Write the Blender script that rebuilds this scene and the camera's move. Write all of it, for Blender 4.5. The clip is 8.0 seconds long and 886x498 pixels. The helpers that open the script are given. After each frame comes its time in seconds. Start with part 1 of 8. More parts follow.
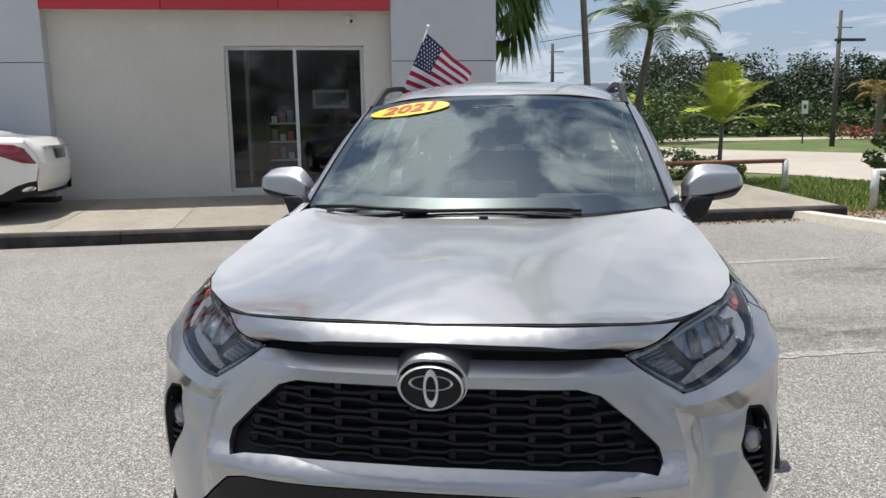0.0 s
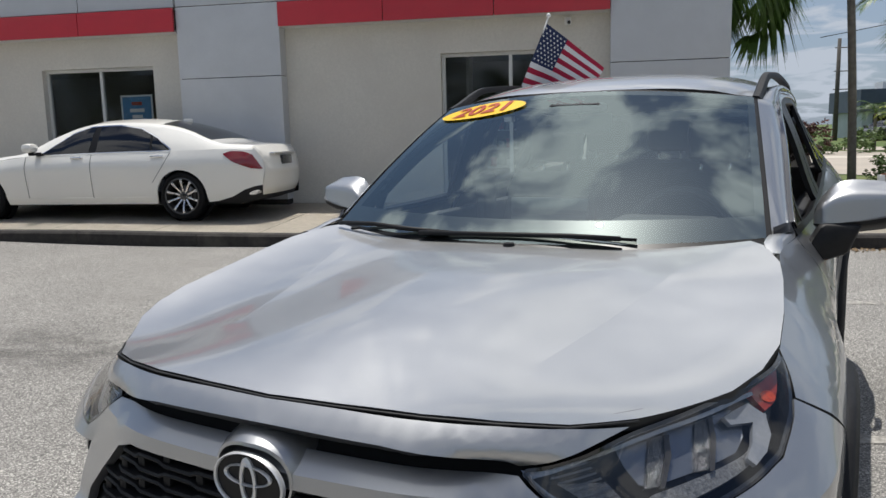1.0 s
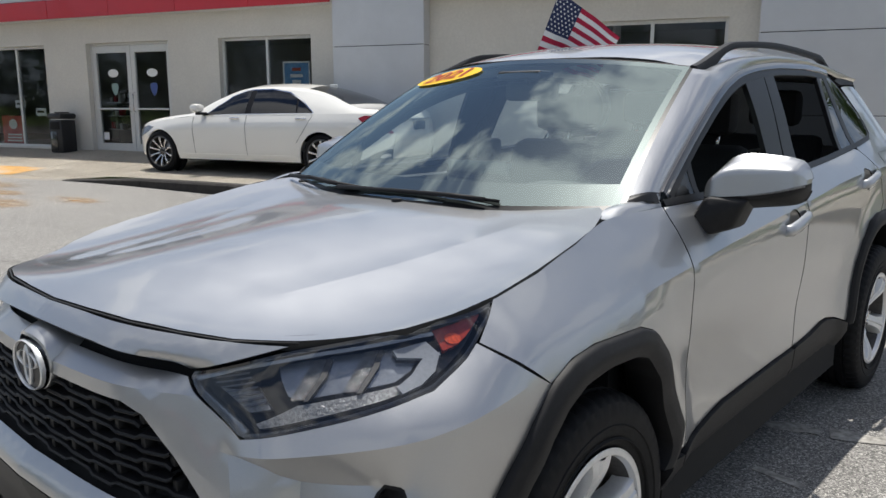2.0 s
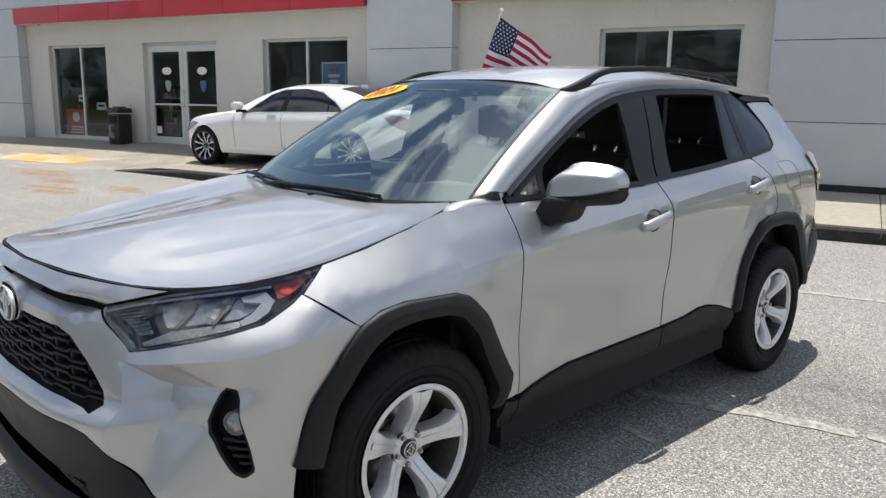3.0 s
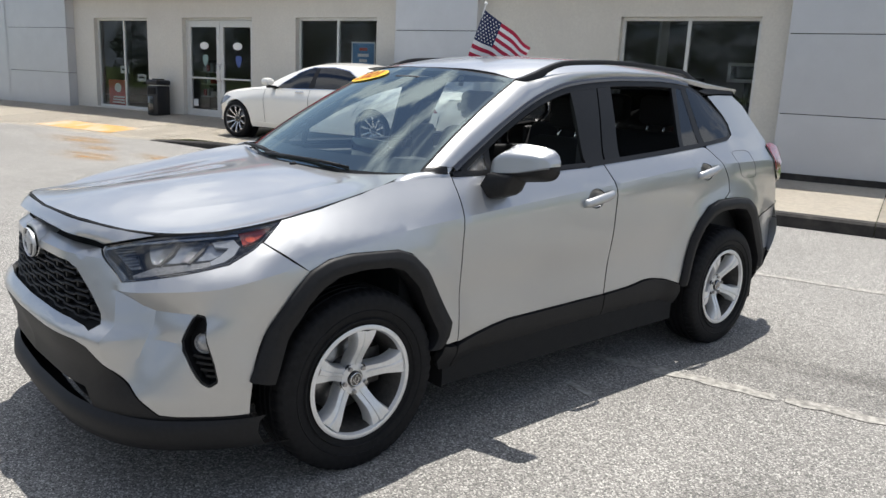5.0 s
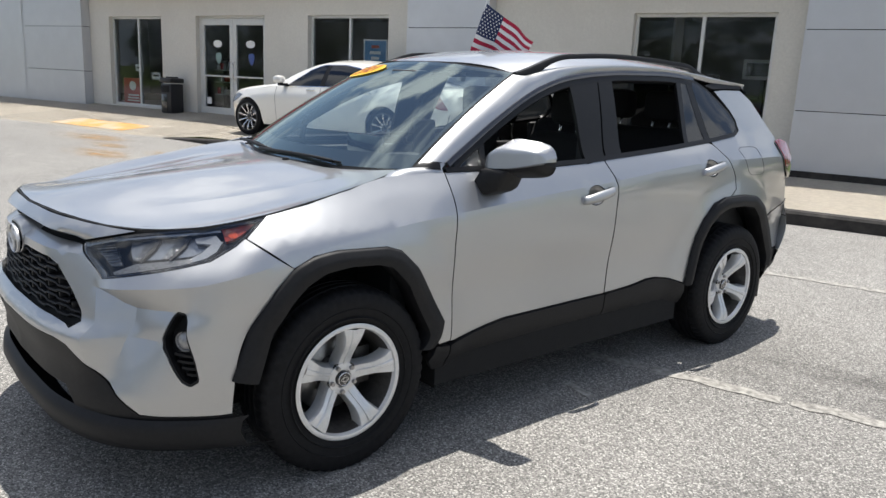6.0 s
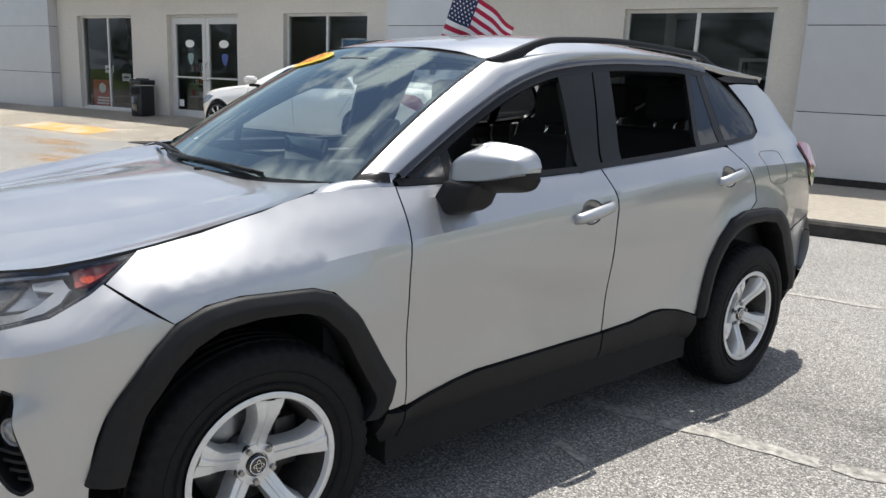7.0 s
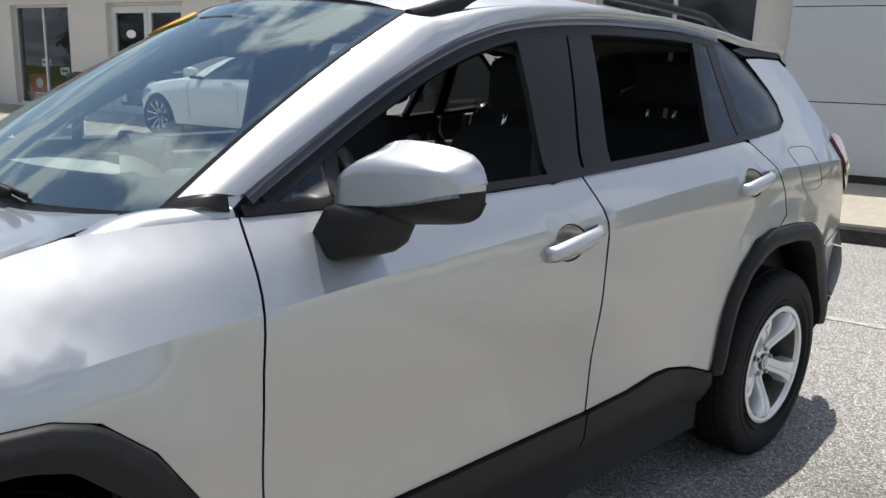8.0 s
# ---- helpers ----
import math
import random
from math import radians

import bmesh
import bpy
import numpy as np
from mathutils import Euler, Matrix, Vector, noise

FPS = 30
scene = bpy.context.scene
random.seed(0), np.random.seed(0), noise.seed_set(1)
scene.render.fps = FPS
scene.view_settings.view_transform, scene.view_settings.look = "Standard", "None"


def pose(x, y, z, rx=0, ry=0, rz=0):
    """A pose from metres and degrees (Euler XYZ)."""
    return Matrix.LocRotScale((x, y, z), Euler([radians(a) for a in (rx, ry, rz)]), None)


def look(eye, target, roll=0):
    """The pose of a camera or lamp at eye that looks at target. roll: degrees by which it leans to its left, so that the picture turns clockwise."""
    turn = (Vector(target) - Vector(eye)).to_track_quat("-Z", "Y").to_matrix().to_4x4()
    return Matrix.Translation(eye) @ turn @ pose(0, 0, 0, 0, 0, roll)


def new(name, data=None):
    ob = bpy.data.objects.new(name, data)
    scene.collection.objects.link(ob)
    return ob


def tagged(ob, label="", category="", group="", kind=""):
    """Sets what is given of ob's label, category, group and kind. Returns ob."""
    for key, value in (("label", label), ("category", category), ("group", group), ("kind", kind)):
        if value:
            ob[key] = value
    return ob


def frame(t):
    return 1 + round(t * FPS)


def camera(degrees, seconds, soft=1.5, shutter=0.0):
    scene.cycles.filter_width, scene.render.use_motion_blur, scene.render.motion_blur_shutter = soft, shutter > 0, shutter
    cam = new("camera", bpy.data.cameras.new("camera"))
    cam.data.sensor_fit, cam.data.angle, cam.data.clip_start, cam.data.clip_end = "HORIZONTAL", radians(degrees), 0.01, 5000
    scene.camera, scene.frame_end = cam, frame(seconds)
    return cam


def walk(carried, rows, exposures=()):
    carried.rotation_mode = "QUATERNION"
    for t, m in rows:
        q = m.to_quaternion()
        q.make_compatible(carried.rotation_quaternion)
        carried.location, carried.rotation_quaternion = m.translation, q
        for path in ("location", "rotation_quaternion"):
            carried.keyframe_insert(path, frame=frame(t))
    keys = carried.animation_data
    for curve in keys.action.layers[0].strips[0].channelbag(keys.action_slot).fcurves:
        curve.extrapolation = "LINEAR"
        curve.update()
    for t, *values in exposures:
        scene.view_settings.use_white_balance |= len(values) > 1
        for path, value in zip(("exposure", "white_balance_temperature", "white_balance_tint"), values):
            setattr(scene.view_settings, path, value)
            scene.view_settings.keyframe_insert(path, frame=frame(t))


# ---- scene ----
cam = camera(60.0, 8.0)
PATH = [
    (0, (0.289, -1.657, 1.448), (-0.004, 0.293, 1.116), -0.9),
    (0.5, (0.567, -1.309, 1.415), (-0.05, 0.568, 1.104), -1.4),
    (1, (0.895, -0.907, 1.42), (-0.031, 0.84, 1.118), -1.4),
    (1.2, (1.063, -0.768, 1.39), (0.031, 0.918, 1.087), -1.1),
    (2.3, (1.988, -0.553, 1.385), (0.635, 0.867, 0.994), 0.4),
    (2.5, (2.158, -0.573, 1.394), (0.784, 0.826, 1.0), 0.6),
    (3, (2.58, -0.593, 1.458), (1.173, 0.776, 1.08), 0.9),
    (3.5, (2.856, -0.707, 1.484), (1.431, 0.647, 1.113), 1.5),
    (4, (3.028, -0.748, 1.49), (1.593, 0.59, 1.104), 2.2),
    (4.5, (3.116, -0.695, 1.493), (1.67, 0.624, 1.081), 2.5),
    (6, (3.154, -0.543, 1.476), (1.666, 0.721, 1.042), 2.6),
    (6.5, (2.978, -0.325, 1.423), (1.491, 0.944, 0.997), 2.5),
    (7, (2.666, 0.02, 1.425), (1.196, 1.307, 1.001), 2.5),
    (7.5, (2.368, 0.447, 1.411), (0.926, 1.763, 0.978), 2.6),
    (8, (2.032, 0.796, 1.363), (0.612, 2.136, 0.929), 2.1),
]
EXPOSURES = [(0, 0.24), (0.5, 0.06), (1.0, -0.03), (1.2, -0.03), (2.3, 0.24), (2.5, 0.30), (3.0, 0.42), (3.5, 0.49), (4.5, 0.48), (6.0, 0.45), (8, 0.50)]
walk(cam, [(t, look(eye, target, roll)) for t, eye, target, roll in PATH], EXPOSURES)

# ---- sky and sun ----
SUN = Vector((-0.165, 0.20, 1.0)).normalized()  # towards the sun
world = bpy.data.worlds.new("sky")
scene.world = world
world.use_nodes = True
wn, wl = world.node_tree.nodes, world.node_tree.links
wn.clear()


def node(tree, kind, **settings):
    n = tree.nodes.new(kind)
    for key, value in settings.items():
        if key in n.inputs:
            n.inputs[key].default_value = value
    return n


W = world.node_tree
sky = node(W, "ShaderNodeTexSky")
sky.sky_type = "NISHITA"
sky.sun_disc = False
sky.sun_elevation = math.asin(SUN.z)
sky.sun_rotation = math.atan2(SUN.x, SUN.y)
sky.air_density, sky.dust_density, sky.ozone_density = 1.0, 1.2, 1.2
coord = node(W, "ShaderNodeTexCoord")
split = node(W, "ShaderNodeSeparateXYZ")
wl.new(coord.outputs["Generated"], split.inputs[0])
# cumulus field: the view direction projected on a flat cloud layer
lift = node(W, "ShaderNodeMath")
lift.operation = "ADD"
lift.inputs[1].default_value = 0.16
wl.new(split.outputs["Z"], lift.inputs[0])
clampz = node(W, "ShaderNodeMath")
clampz.operation = "MAXIMUM"
clampz.inputs[1].default_value = 0.1
wl.new(lift.outputs[0], clampz.inputs[0])
flat = node(W, "ShaderNodeVectorMath")
flat.operation = "DIVIDE"
comb = node(W, "ShaderNodeCombineXYZ")
for i in range(3):
    wl.new(clampz.outputs[0], comb.inputs[i])
wl.new(coord.outputs["Generated"], flat.inputs[0])
wl.new(comb.outputs[0], flat.inputs[1])
puff = node(W, "ShaderNodeTexNoise", Scale=2.3, Detail=12.0, Roughness=0.56, Distortion=0.5)
wl.new(flat.outputs[0], puff.inputs["Vector"])
ramp = node(W, "ShaderNodeValToRGB")
ramp.color_ramp.elements[0].position, ramp.color_ramp.elements[0].color = 0.480, (0, 0, 0, 1)
ramp.color_ramp.elements[1].position, ramp.color_ramp.elements[1].color = 0.560, (1, 1, 1, 1)
wl.new(puff.outputs["Fac"], ramp.inputs[0])
# clouds shine brighter towards the sun
near = node(W, "ShaderNodeVectorMath")
near.operation = "DOT_PRODUCT"
near.inputs[1].default_value = SUN
wl.new(coord.outputs["Generated"], near.inputs[0])
lobe = node(W, "ShaderNodeMapRange")
lobe.inputs["From Min"].default_value, lobe.inputs["From Max"].default_value = 0.55, 1.0
lobe.inputs["To Min"].default_value, lobe.inputs["To Max"].default_value = 1.0, 1.8
wl.new(near.outputs["Value"], lobe.inputs["Value"])
glow = node(W, "ShaderNodeVectorMath")
glow.operation = "SCALE"
glow.inputs[0].default_value = (13.0, 13.4, 14.2)
wl.new(lobe.outputs[0], glow.inputs["Scale"])
clear = node(W, "ShaderNodeVectorMath")
clear.operation = "MULTIPLY"
clear.inputs[1].default_value = (1.25, 1.38, 1.6)
wl.new(sky.outputs[0], clear.inputs[0])
cloud = node(W, "ShaderNodeMixRGB")
wl.new(ramp.outputs[0], cloud.inputs[0])
wl.new(clear.outputs[0], cloud.inputs[1])
wl.new(glow.outputs[0], cloud.inputs[2])
# pale haze towards the horizon
low = node(W, "ShaderNodeMapRange")
low.interpolation_type = "SMOOTHSTEP"
low.inputs["From Min"].default_value, low.inputs["From Max"].default_value = 0.05, 0.80
low.inputs["To Min"].default_value, low.inputs["To Max"].default_value = 0.55, 0.0
wl.new(split.outputs["Z"], low.inputs["Value"])
haze = node(W, "ShaderNodeMixRGB")
haze.inputs[2].default_value = (9.0, 10.9, 13.6, 1)
wl.new(low.outputs[0], haze.inputs[0])
wl.new(cloud.outputs[0], haze.inputs[1])
bg = node(W, "ShaderNodeBackground", Strength=0.046)
wl.new(haze.outputs[0], bg.inputs[0])
wout = node(W, "ShaderNodeOutputWorld")
wl.new(bg.outputs[0], wout.inputs[0])

sun = new("sun", bpy.data.lights.new("sun", "SUN"))
sun.data.energy, sun.data.angle, sun.data.color = 4.3, radians(0.53), (1.0, 0.965, 0.91)
sun.matrix_world = SUN.to_track_quat("Z", "Y").to_matrix().to_4x4()
scene.view_settings.exposure = 0.0

# ---- materials ----
def material(name, colour, rough=0.5, metal=0.0, coat=0.0, grain=None, stain=None, bump=None, spec=0.5, coat_rough=0.03, random_tone=0.0):
    """grain: (scale, amount) fine tone noise; stain: (scale, colour, from, to) large patches; bump: (scale, strength, distance)."""
    m = bpy.data.materials.new(name)
    m.use_nodes = True
    T = m.node_tree
    b = T.nodes["Principled BSDF"]
    b.inputs["Base Color"].default_value = (*colour, 1)
    b.inputs["Roughness"].default_value = rough
    b.inputs["Metallic"].default_value = metal
    b.inputs["Coat Weight"].default_value = coat
    b.inputs["Coat Roughness"].default_value = coat_rough
    b.inputs["Specular IOR Level"].default_value = spec
    co = node(T, "ShaderNodeTexCoord")
    last = None
    if grain:
        n = node(T, "ShaderNodeTexNoise", Scale=grain[0], Detail=6.0, Roughness=0.65)
        T.links.new(co.outputs["Object"], n.inputs["Vector"])
        r = node(T, "ShaderNodeValToRGB")
        r.color_ramp.elements[0].position, r.color_ramp.elements[1].position = 0.3, 0.7
        lo, hi = [max(0, c * (1 - grain[1])) for c in colour], [min(1, c * (1 + grain[1])) for c in colour]
        r.color_ramp.elements[0].color, r.color_ramp.elements[1].color = (*lo, 1), (*hi, 1)
        T.links.new(n.outputs["Fac"], r.inputs[0])
        last = r.outputs[0]
    if stain:
        n = node(T, "ShaderNodeTexNoise", Scale=stain[0], Detail=5.0, Roughness=0.6)
        T.links.new(co.outputs["Object"], n.inputs["Vector"])
        r = node(T, "ShaderNodeValToRGB")
        r.color_ramp.elements[0].position, r.color_ramp.elements[1].position = stain[2], stain[3]
        T.links.new(n.outputs["Fac"], r.inputs[0])
        mx = node(T, "ShaderNodeMixRGB")
        T.links.new(r.outputs[0], mx.inputs[0])
        mx.inputs[1].default_value, mx.inputs[2].default_value = (*colour, 1), (*stain[1], 1)
        if last:
            T.links.new(last, mx.inputs[1])
        last = mx.outputs[0]
    if random_tone:
        oi = node(T, "ShaderNodeObjectInfo")
        mr = node(T, "ShaderNodeMapRange")
        mr.inputs["To Min"].default_value, mr.inputs["To Max"].default_value = 1 - random_tone, 1 + random_tone
        T.links.new(oi.outputs["Random"], mr.inputs["Value"])
        mx = node(T, "ShaderNodeVectorMath")
        mx.operation = "MULTIPLY"
        mx.inputs[0].default_value = colour
        if last:
            T.links.new(last, mx.inputs[0])
        T.links.new(mr.outputs[0], mx.inputs[1])
        last = mx.outputs[0]
    if last:
        T.links.new(last, b.inputs["Base Color"])
    if bump:
        n = node(T, "ShaderNodeTexNoise", Scale=bump[0], Detail=5.0, Roughness=0.6)
        T.links.new(co.outputs["Object"], n.inputs["Vector"])
        bp = node(T, "ShaderNodeBump", Strength=bump[1], Distance=bump[2])
        T.links.new(n.outputs["Fac"], bp.inputs["Height"])
        T.links.new(bp.outputs[0], b.inputs["Normal"])
    return m


def glass(name, tint, gloss_rough=0.0, ior=1.5, sheen=(1.0, 1.0, 1.0)):
    """A thin pane: tinted see-through with a Fresnel mirror on it."""
    m = bpy.data.materials.new(name)
    m.use_nodes = True
    T = m.node_tree
    T.nodes.clear()
    tr = node(T, "ShaderNodeBsdfTransparent", Color=(*tint, 1))
    gl = node(T, "ShaderNodeBsdfGlossy", Roughness=gloss_rough, Color=(*sheen, 1))
    # Schlick's curve, alike from both sides of the pane
    fr = node(T, "ShaderNodeLayerWeight", Blend=0.5)
    up = node(T, "ShaderNodeMath")
    up.operation = "POWER"
    up.inputs[1].default_value = 5.0
    T.links.new(fr.outputs["Facing"], up.inputs[0])
    base = node(T, "ShaderNodeMapRange")
    base.inputs["To Min"].default_value, base.inputs["To Max"].default_value = ((ior - 1) / (ior + 1)) ** 2 * 1.6, 1.0
    T.links.new(up.outputs[0], base.inputs["Value"])
    mx = node(T, "ShaderNodeMixShader")
    out = node(T, "ShaderNodeOutputMaterial")
    T.links.new(base.outputs[0], mx.inputs[0])
    T.links.new(tr.outputs[0], mx.inputs[1])
    T.links.new(gl.outputs[0], mx.inputs[2])
    T.links.new(mx.outputs[0], out.inputs[0])
    return m


def car_paint(name, colour, metal, rough, flake=0.0):
    m = material(name, colour, rough, metal, coat=1.0, coat_rough=0.05)
    T = m.node_tree
    b = T.nodes["Principled BSDF"]
    b.inputs["Coat IOR"].default_value = 1.68
    co = node(T, "ShaderNodeTexCoord")
    # orange peel and dust film
    n = node(T, "ShaderNodeTexNoise", Scale=9.0, Detail=4.0)
    T.links.new(co.outputs["Object"], n.inputs["Vector"])
    mr = node(T, "ShaderNodeMapRange")
    mr.inputs["To Min"].default_value, mr.inputs["To Max"].default_value = rough - 0.03, rough + 0.06
    T.links.new(n.outputs["Fac"], mr.inputs["Value"])
    T.links.new(mr.outputs[0], b.inputs["Roughness"])
    if flake:
        v = node(T, "ShaderNodeTexVoronoi", Scale=2600.0)
        T.links.new(co.outputs["Object"], v.inputs["Vector"])
        mx = node(T, "ShaderNodeMixRGB")
        mx.blend_type = "MULTIPLY"
        mx.inputs[0].default_value = flake
        mx.inputs[1].default_value = (*colour, 1)
        T.links.new(v.outputs["Color"], mx.inputs[2])
        hs = node(T, "ShaderNodeHueSaturation", Saturation=0.0, Value=1.5)
        T.links.new(v.outputs["Color"], hs.inputs["Color"])
        T.links.new(hs.outputs[0], mx.inputs[2])
        T.links.new(mx.outputs[0], b.inputs["Base Color"])
    return m


M = {
    "silver": car_paint("silver_paint", (0.44, 0.445, 0.45), 0.95, 0.40, 0.22),
    "pearl": car_paint("pearl_white_paint", (0.86, 0.84, 0.78), 0.0, 0.35),
    "plastic": material("black_plastic", (0.011, 0.011, 0.012), 0.55, bump=(900, 0.15, 0.001), grain=(60, 0.25), spec=0.28),
    "frame_black": material("satin_black_trim", (0.008, 0.008, 0.009), 0.34, grain=(30, 0.2), spec=0.26),
    "trim_gloss": material("glossy_window_moulding", (0.03, 0.03, 0.034), 0.16, 0.3, coat=1.0, grain=(20, 0.2)),
    "gloss_black": material("gloss_black", (0.012, 0.012, 0.013), 0.12, coat=1.0, grain=(20, 0.2)),
    "rubber": material("tyre_rubber", (0.009, 0.009, 0.0098), 0.65, grain=(45, 0.35), bump=(300, 0.2, 0.001), spec=0.2),
    "seal": material("rubber_seal_and_gap_shade", (0.012, 0.012, 0.012), 0.6, grain=(50, 0.3)),
    "alloy": material("silver_alloy", (0.74, 0.74, 0.73), 0.36, 0.5, coat=0.5, grain=(60, 0.06)),
    "alloy_dark": material("machined_dark_alloy", (0.10, 0.10, 0.105), 0.3, 0.7, coat=0.5, grain=(60, 0.1)),
    "alloy_face": material("machined_alloy_face", (0.75, 0.75, 0.76), 0.22, 0.95, grain=(80, 0.06)),
    "chrome": material("chrome", (0.85, 0.85, 0.86), 0.07, 1.0, grain=(40, 0.04)),
    "lamp_silver": material("lamp_reflector", (0.27, 0.285, 0.31), 0.26, 0.75, grain=(70, 0.12), bump=(60, 0.2, 0.004)),
    "lamp_facet": material("faceted_lamp_metal", (0.204, 0.204, 0.204), 0.16, 0.9, grain=(160, 0.6), bump=(90, 0.9, 0.01)),
    "lamp_grey": material("ribbed_grey_lamp_plastic", (0.20, 0.20, 0.20), 0.3, 0.4, grain=(150, 0.5), bump=(140, 0.6, 0.004)),
    "lamp_dark": material("dark_lamp_housing", (0.022, 0.023, 0.026), 0.25, grain=(60, 0.3)),
    "lamp_core": material("orange_bulb_cover", (0.55, 0.06, 0.01), 0.3, coat=1.0, grain=(200, 0.5)),
    "fog_glass": material("fog_lamp_glass", (0.30, 0.30, 0.30), 0.15, 0.3, coat=1.0, grain=(90, 0.2)),
    "lamp_white": material("lamp_light_guide", (0.24, 0.25, 0.27), 0.3, 0.0, coat=0.8, grain=(120, 0.12)),
    "lamp_amber": material("amber_reflector", (0.32, 0.035, 0.014), 0.22, 0.0, coat=1.0, grain=(140, 0.25)),
    "lamp_red": material("red_lamp_lens", (0.24, 0.008, 0.014), 0.2, 0.0, coat=1.0, grain=(120, 0.2)),
    "steel_dark": material("dark_steel_and_barrel_shade", (0.08, 0.075, 0.07), 0.5, 0.6, grain=(50, 0.3)),
    "disc": material("brake_disc", (0.35, 0.34, 0.33), 0.35, 0.9, grain=(50, 0.15)),
    "cloth": material("dark_seat_cloth", (0.018, 0.018, 0.02), 0.9, grain=(180, 0.3), bump=(400, 0.3, 0.002)),
    "trim": material("dark_interior_plastic", (0.03, 0.031, 0.033), 0.6, grain=(90, 0.2)),
    "dash": material("grey_dashboard", (0.27, 0.285, 0.28), 0.55, grain=(90, 0.15), bump=(500, 0.2, 0.001)),
    "headliner": material("light_headliner", (0.35, 0.35, 0.33), 0.9, grain=(150, 0.08)),
    # near-black that paints in the shade of openings, wheel wells and underbody
    "void_black": material("black_void_shade", (0.006, 0.006, 0.006), 0.9, grain=(30, 0.2)),
    "yellow": material("yellow_vinyl", (0.90, 0.55, 0.015), 0.4, grain=(40, 0.05)),
    "sticker_red": material("red_print", (0.42, 0.045, 0.01), 0.45, grain=(60, 0.08)),
    "flag_red": material("red_flag_cloth", (0.42, 0.012, 0.05), 0.8, grain=(200, 0.12)),
    "flag_white": material("white_flag_cloth", (0.80, 0.79, 0.78), 0.8, grain=(200, 0.06)),
    "flag_blue": material("navy_flag_cloth", (0.018, 0.03, 0.09), 0.8, grain=(200, 0.15)),
    "white_plastic": material("white_plastic", (0.78, 0.78, 0.76), 0.4, grain=(30, 0.05)),
    "windshield": glass("windshield_glass", (0.82, 0.93, 0.88), 0.0, 2.3, (0.86, 1.0, 0.97)),
    "lens": glass("clear_lens", (0.86, 0.88, 0.9), 0.0, 1.5),
    "privacy": glass("privacy_glass", (0.06, 0.065, 0.07), 0.0, 1.6),
    "sedan_glass": glass("dark_sedan_glass", (0.12, 0.13, 0.14), 0.0, 1.6),
    "shop_glass": glass("shop_glass", (0.80, 0.82, 0.82), 0.0, 1.32),
    "mirror": material("mirror_glass", (0.9, 0.9, 0.9), 0.01, 1.0),
}

# ---- mesh helpers ----
def finish(bm, name, mat, parent=None, label="", smooth=True, sharp=None):
    me = bpy.data.meshes.new(name)
    if sharp:
        for e in bm.edges:
            if len(e.link_faces) == 2 and e.calc_face_angle(0) > radians(sharp):
                e.smooth = False
    for f in bm.faces:
        f.smooth = smooth
    bm.to_mesh(me)
    bm.free()
    for m in mat if isinstance(mat, (list, tuple)) else [mat]:
        me.materials.append(m)
    ob = new(name, me)
    if parent:
        ob.parent = parent
    if label:
        ob["label"] = label
    return ob


def part(name, bm, mat, parent, label="", smooth=True, sharp=38):
    return finish(bm, name, mat, parent, label, smooth, sharp)


def thing(name, label, category, m=None, group="", kind=""):
    e = new(name)
    e.empty_display_size = 0.1
    if m is not None:
        e.matrix_world = m
    return tagged(e, label, category, group, kind)


def add_box(bm, x0, x1, y0, y1, z0, z1, bevel=0.0, m=None):
    r = bmesh.ops.create_cube(bm, size=1)
    vs = r["verts"]
    for v in vs:
        v.co = Vector(((x0 + x1) / 2 + v.co.x * (x1 - x0), (y0 + y1) / 2 + v.co.y * (y1 - y0), (z0 + z1) / 2 + v.co.z * (z1 - z0)))
    if bevel:
        es = list({e for v in vs for e in v.link_edges})
        made = bmesh.ops.bevel(bm, geom=es, offset=bevel, segments=2, affect="EDGES", profile=0.5)
        vs = list({v for f in made["faces"] for v in f.verts} | {v for v in vs if v.is_valid})
    if m is not None:
        bmesh.ops.transform(bm, matrix=m, verts=vs)
    return vs


def box(x0, x1, y0, y1, z0, z1, bevel=0.0):
    bm = bmesh.new()
    add_box(bm, x0, x1, y0, y1, z0, z1, bevel)
    return bm


def add_tube(bm, path, radius, sides=10, cap=True, taper=None):
    """A round bar along a list of points."""
    path = [Vector(p) for p in path]
    rings = []
    for i, p in enumerate(path):
        d = (path[min(i + 1, len(path) - 1)] - path[max(i - 1, 0)]).normalized()
        side = d.cross(Vector((0, 0, 1)))
        if side.length < 1e-3:
            side = d.cross(Vector((1, 0, 0)))
        side.normalize()
        up = side.cross(d)
        r = radius if taper is None else radius + (taper - radius) * i / (len(path) - 1)
        rings.append([bm.verts.new(p + (side * math.cos(a) + up * math.sin(a)) * r) for a in [2 * math.pi * k / sides for k in range(sides)]])
    for a, b in zip(rings, rings[1:]):
        for k in range(sides):
            bm.faces.new((a[k], a[(k + 1) % sides], b[(k + 1) % sides], b[k]))
    if cap:
        bm.faces.new(rings[0][::-1])
        bm.faces.new(rings[-1])
    return rings


def add_lathe(bm, profile, sides=48, axis="x"):
    """Turns (radius, along) pairs round an axis."""
    rings = []
    for r, a in profile:
        ring = []
        for k in range(sides):
            c, s = math.cos(2 * math.pi * k / sides), math.sin(2 * math.pi * k / sides)
            ring.append(bm.verts.new((a, r * c, r * s) if axis == "x" else ((r * c, a, r * s) if axis == "y" else (r * c, r * s, a))))
        rings.append(ring)
    for a, b in zip(rings, rings[1:]):
        for k in range(sides):
            bm.faces.new((a[k], b[k], b[(k + 1) % sides], a[(k + 1) % sides]))
    return rings


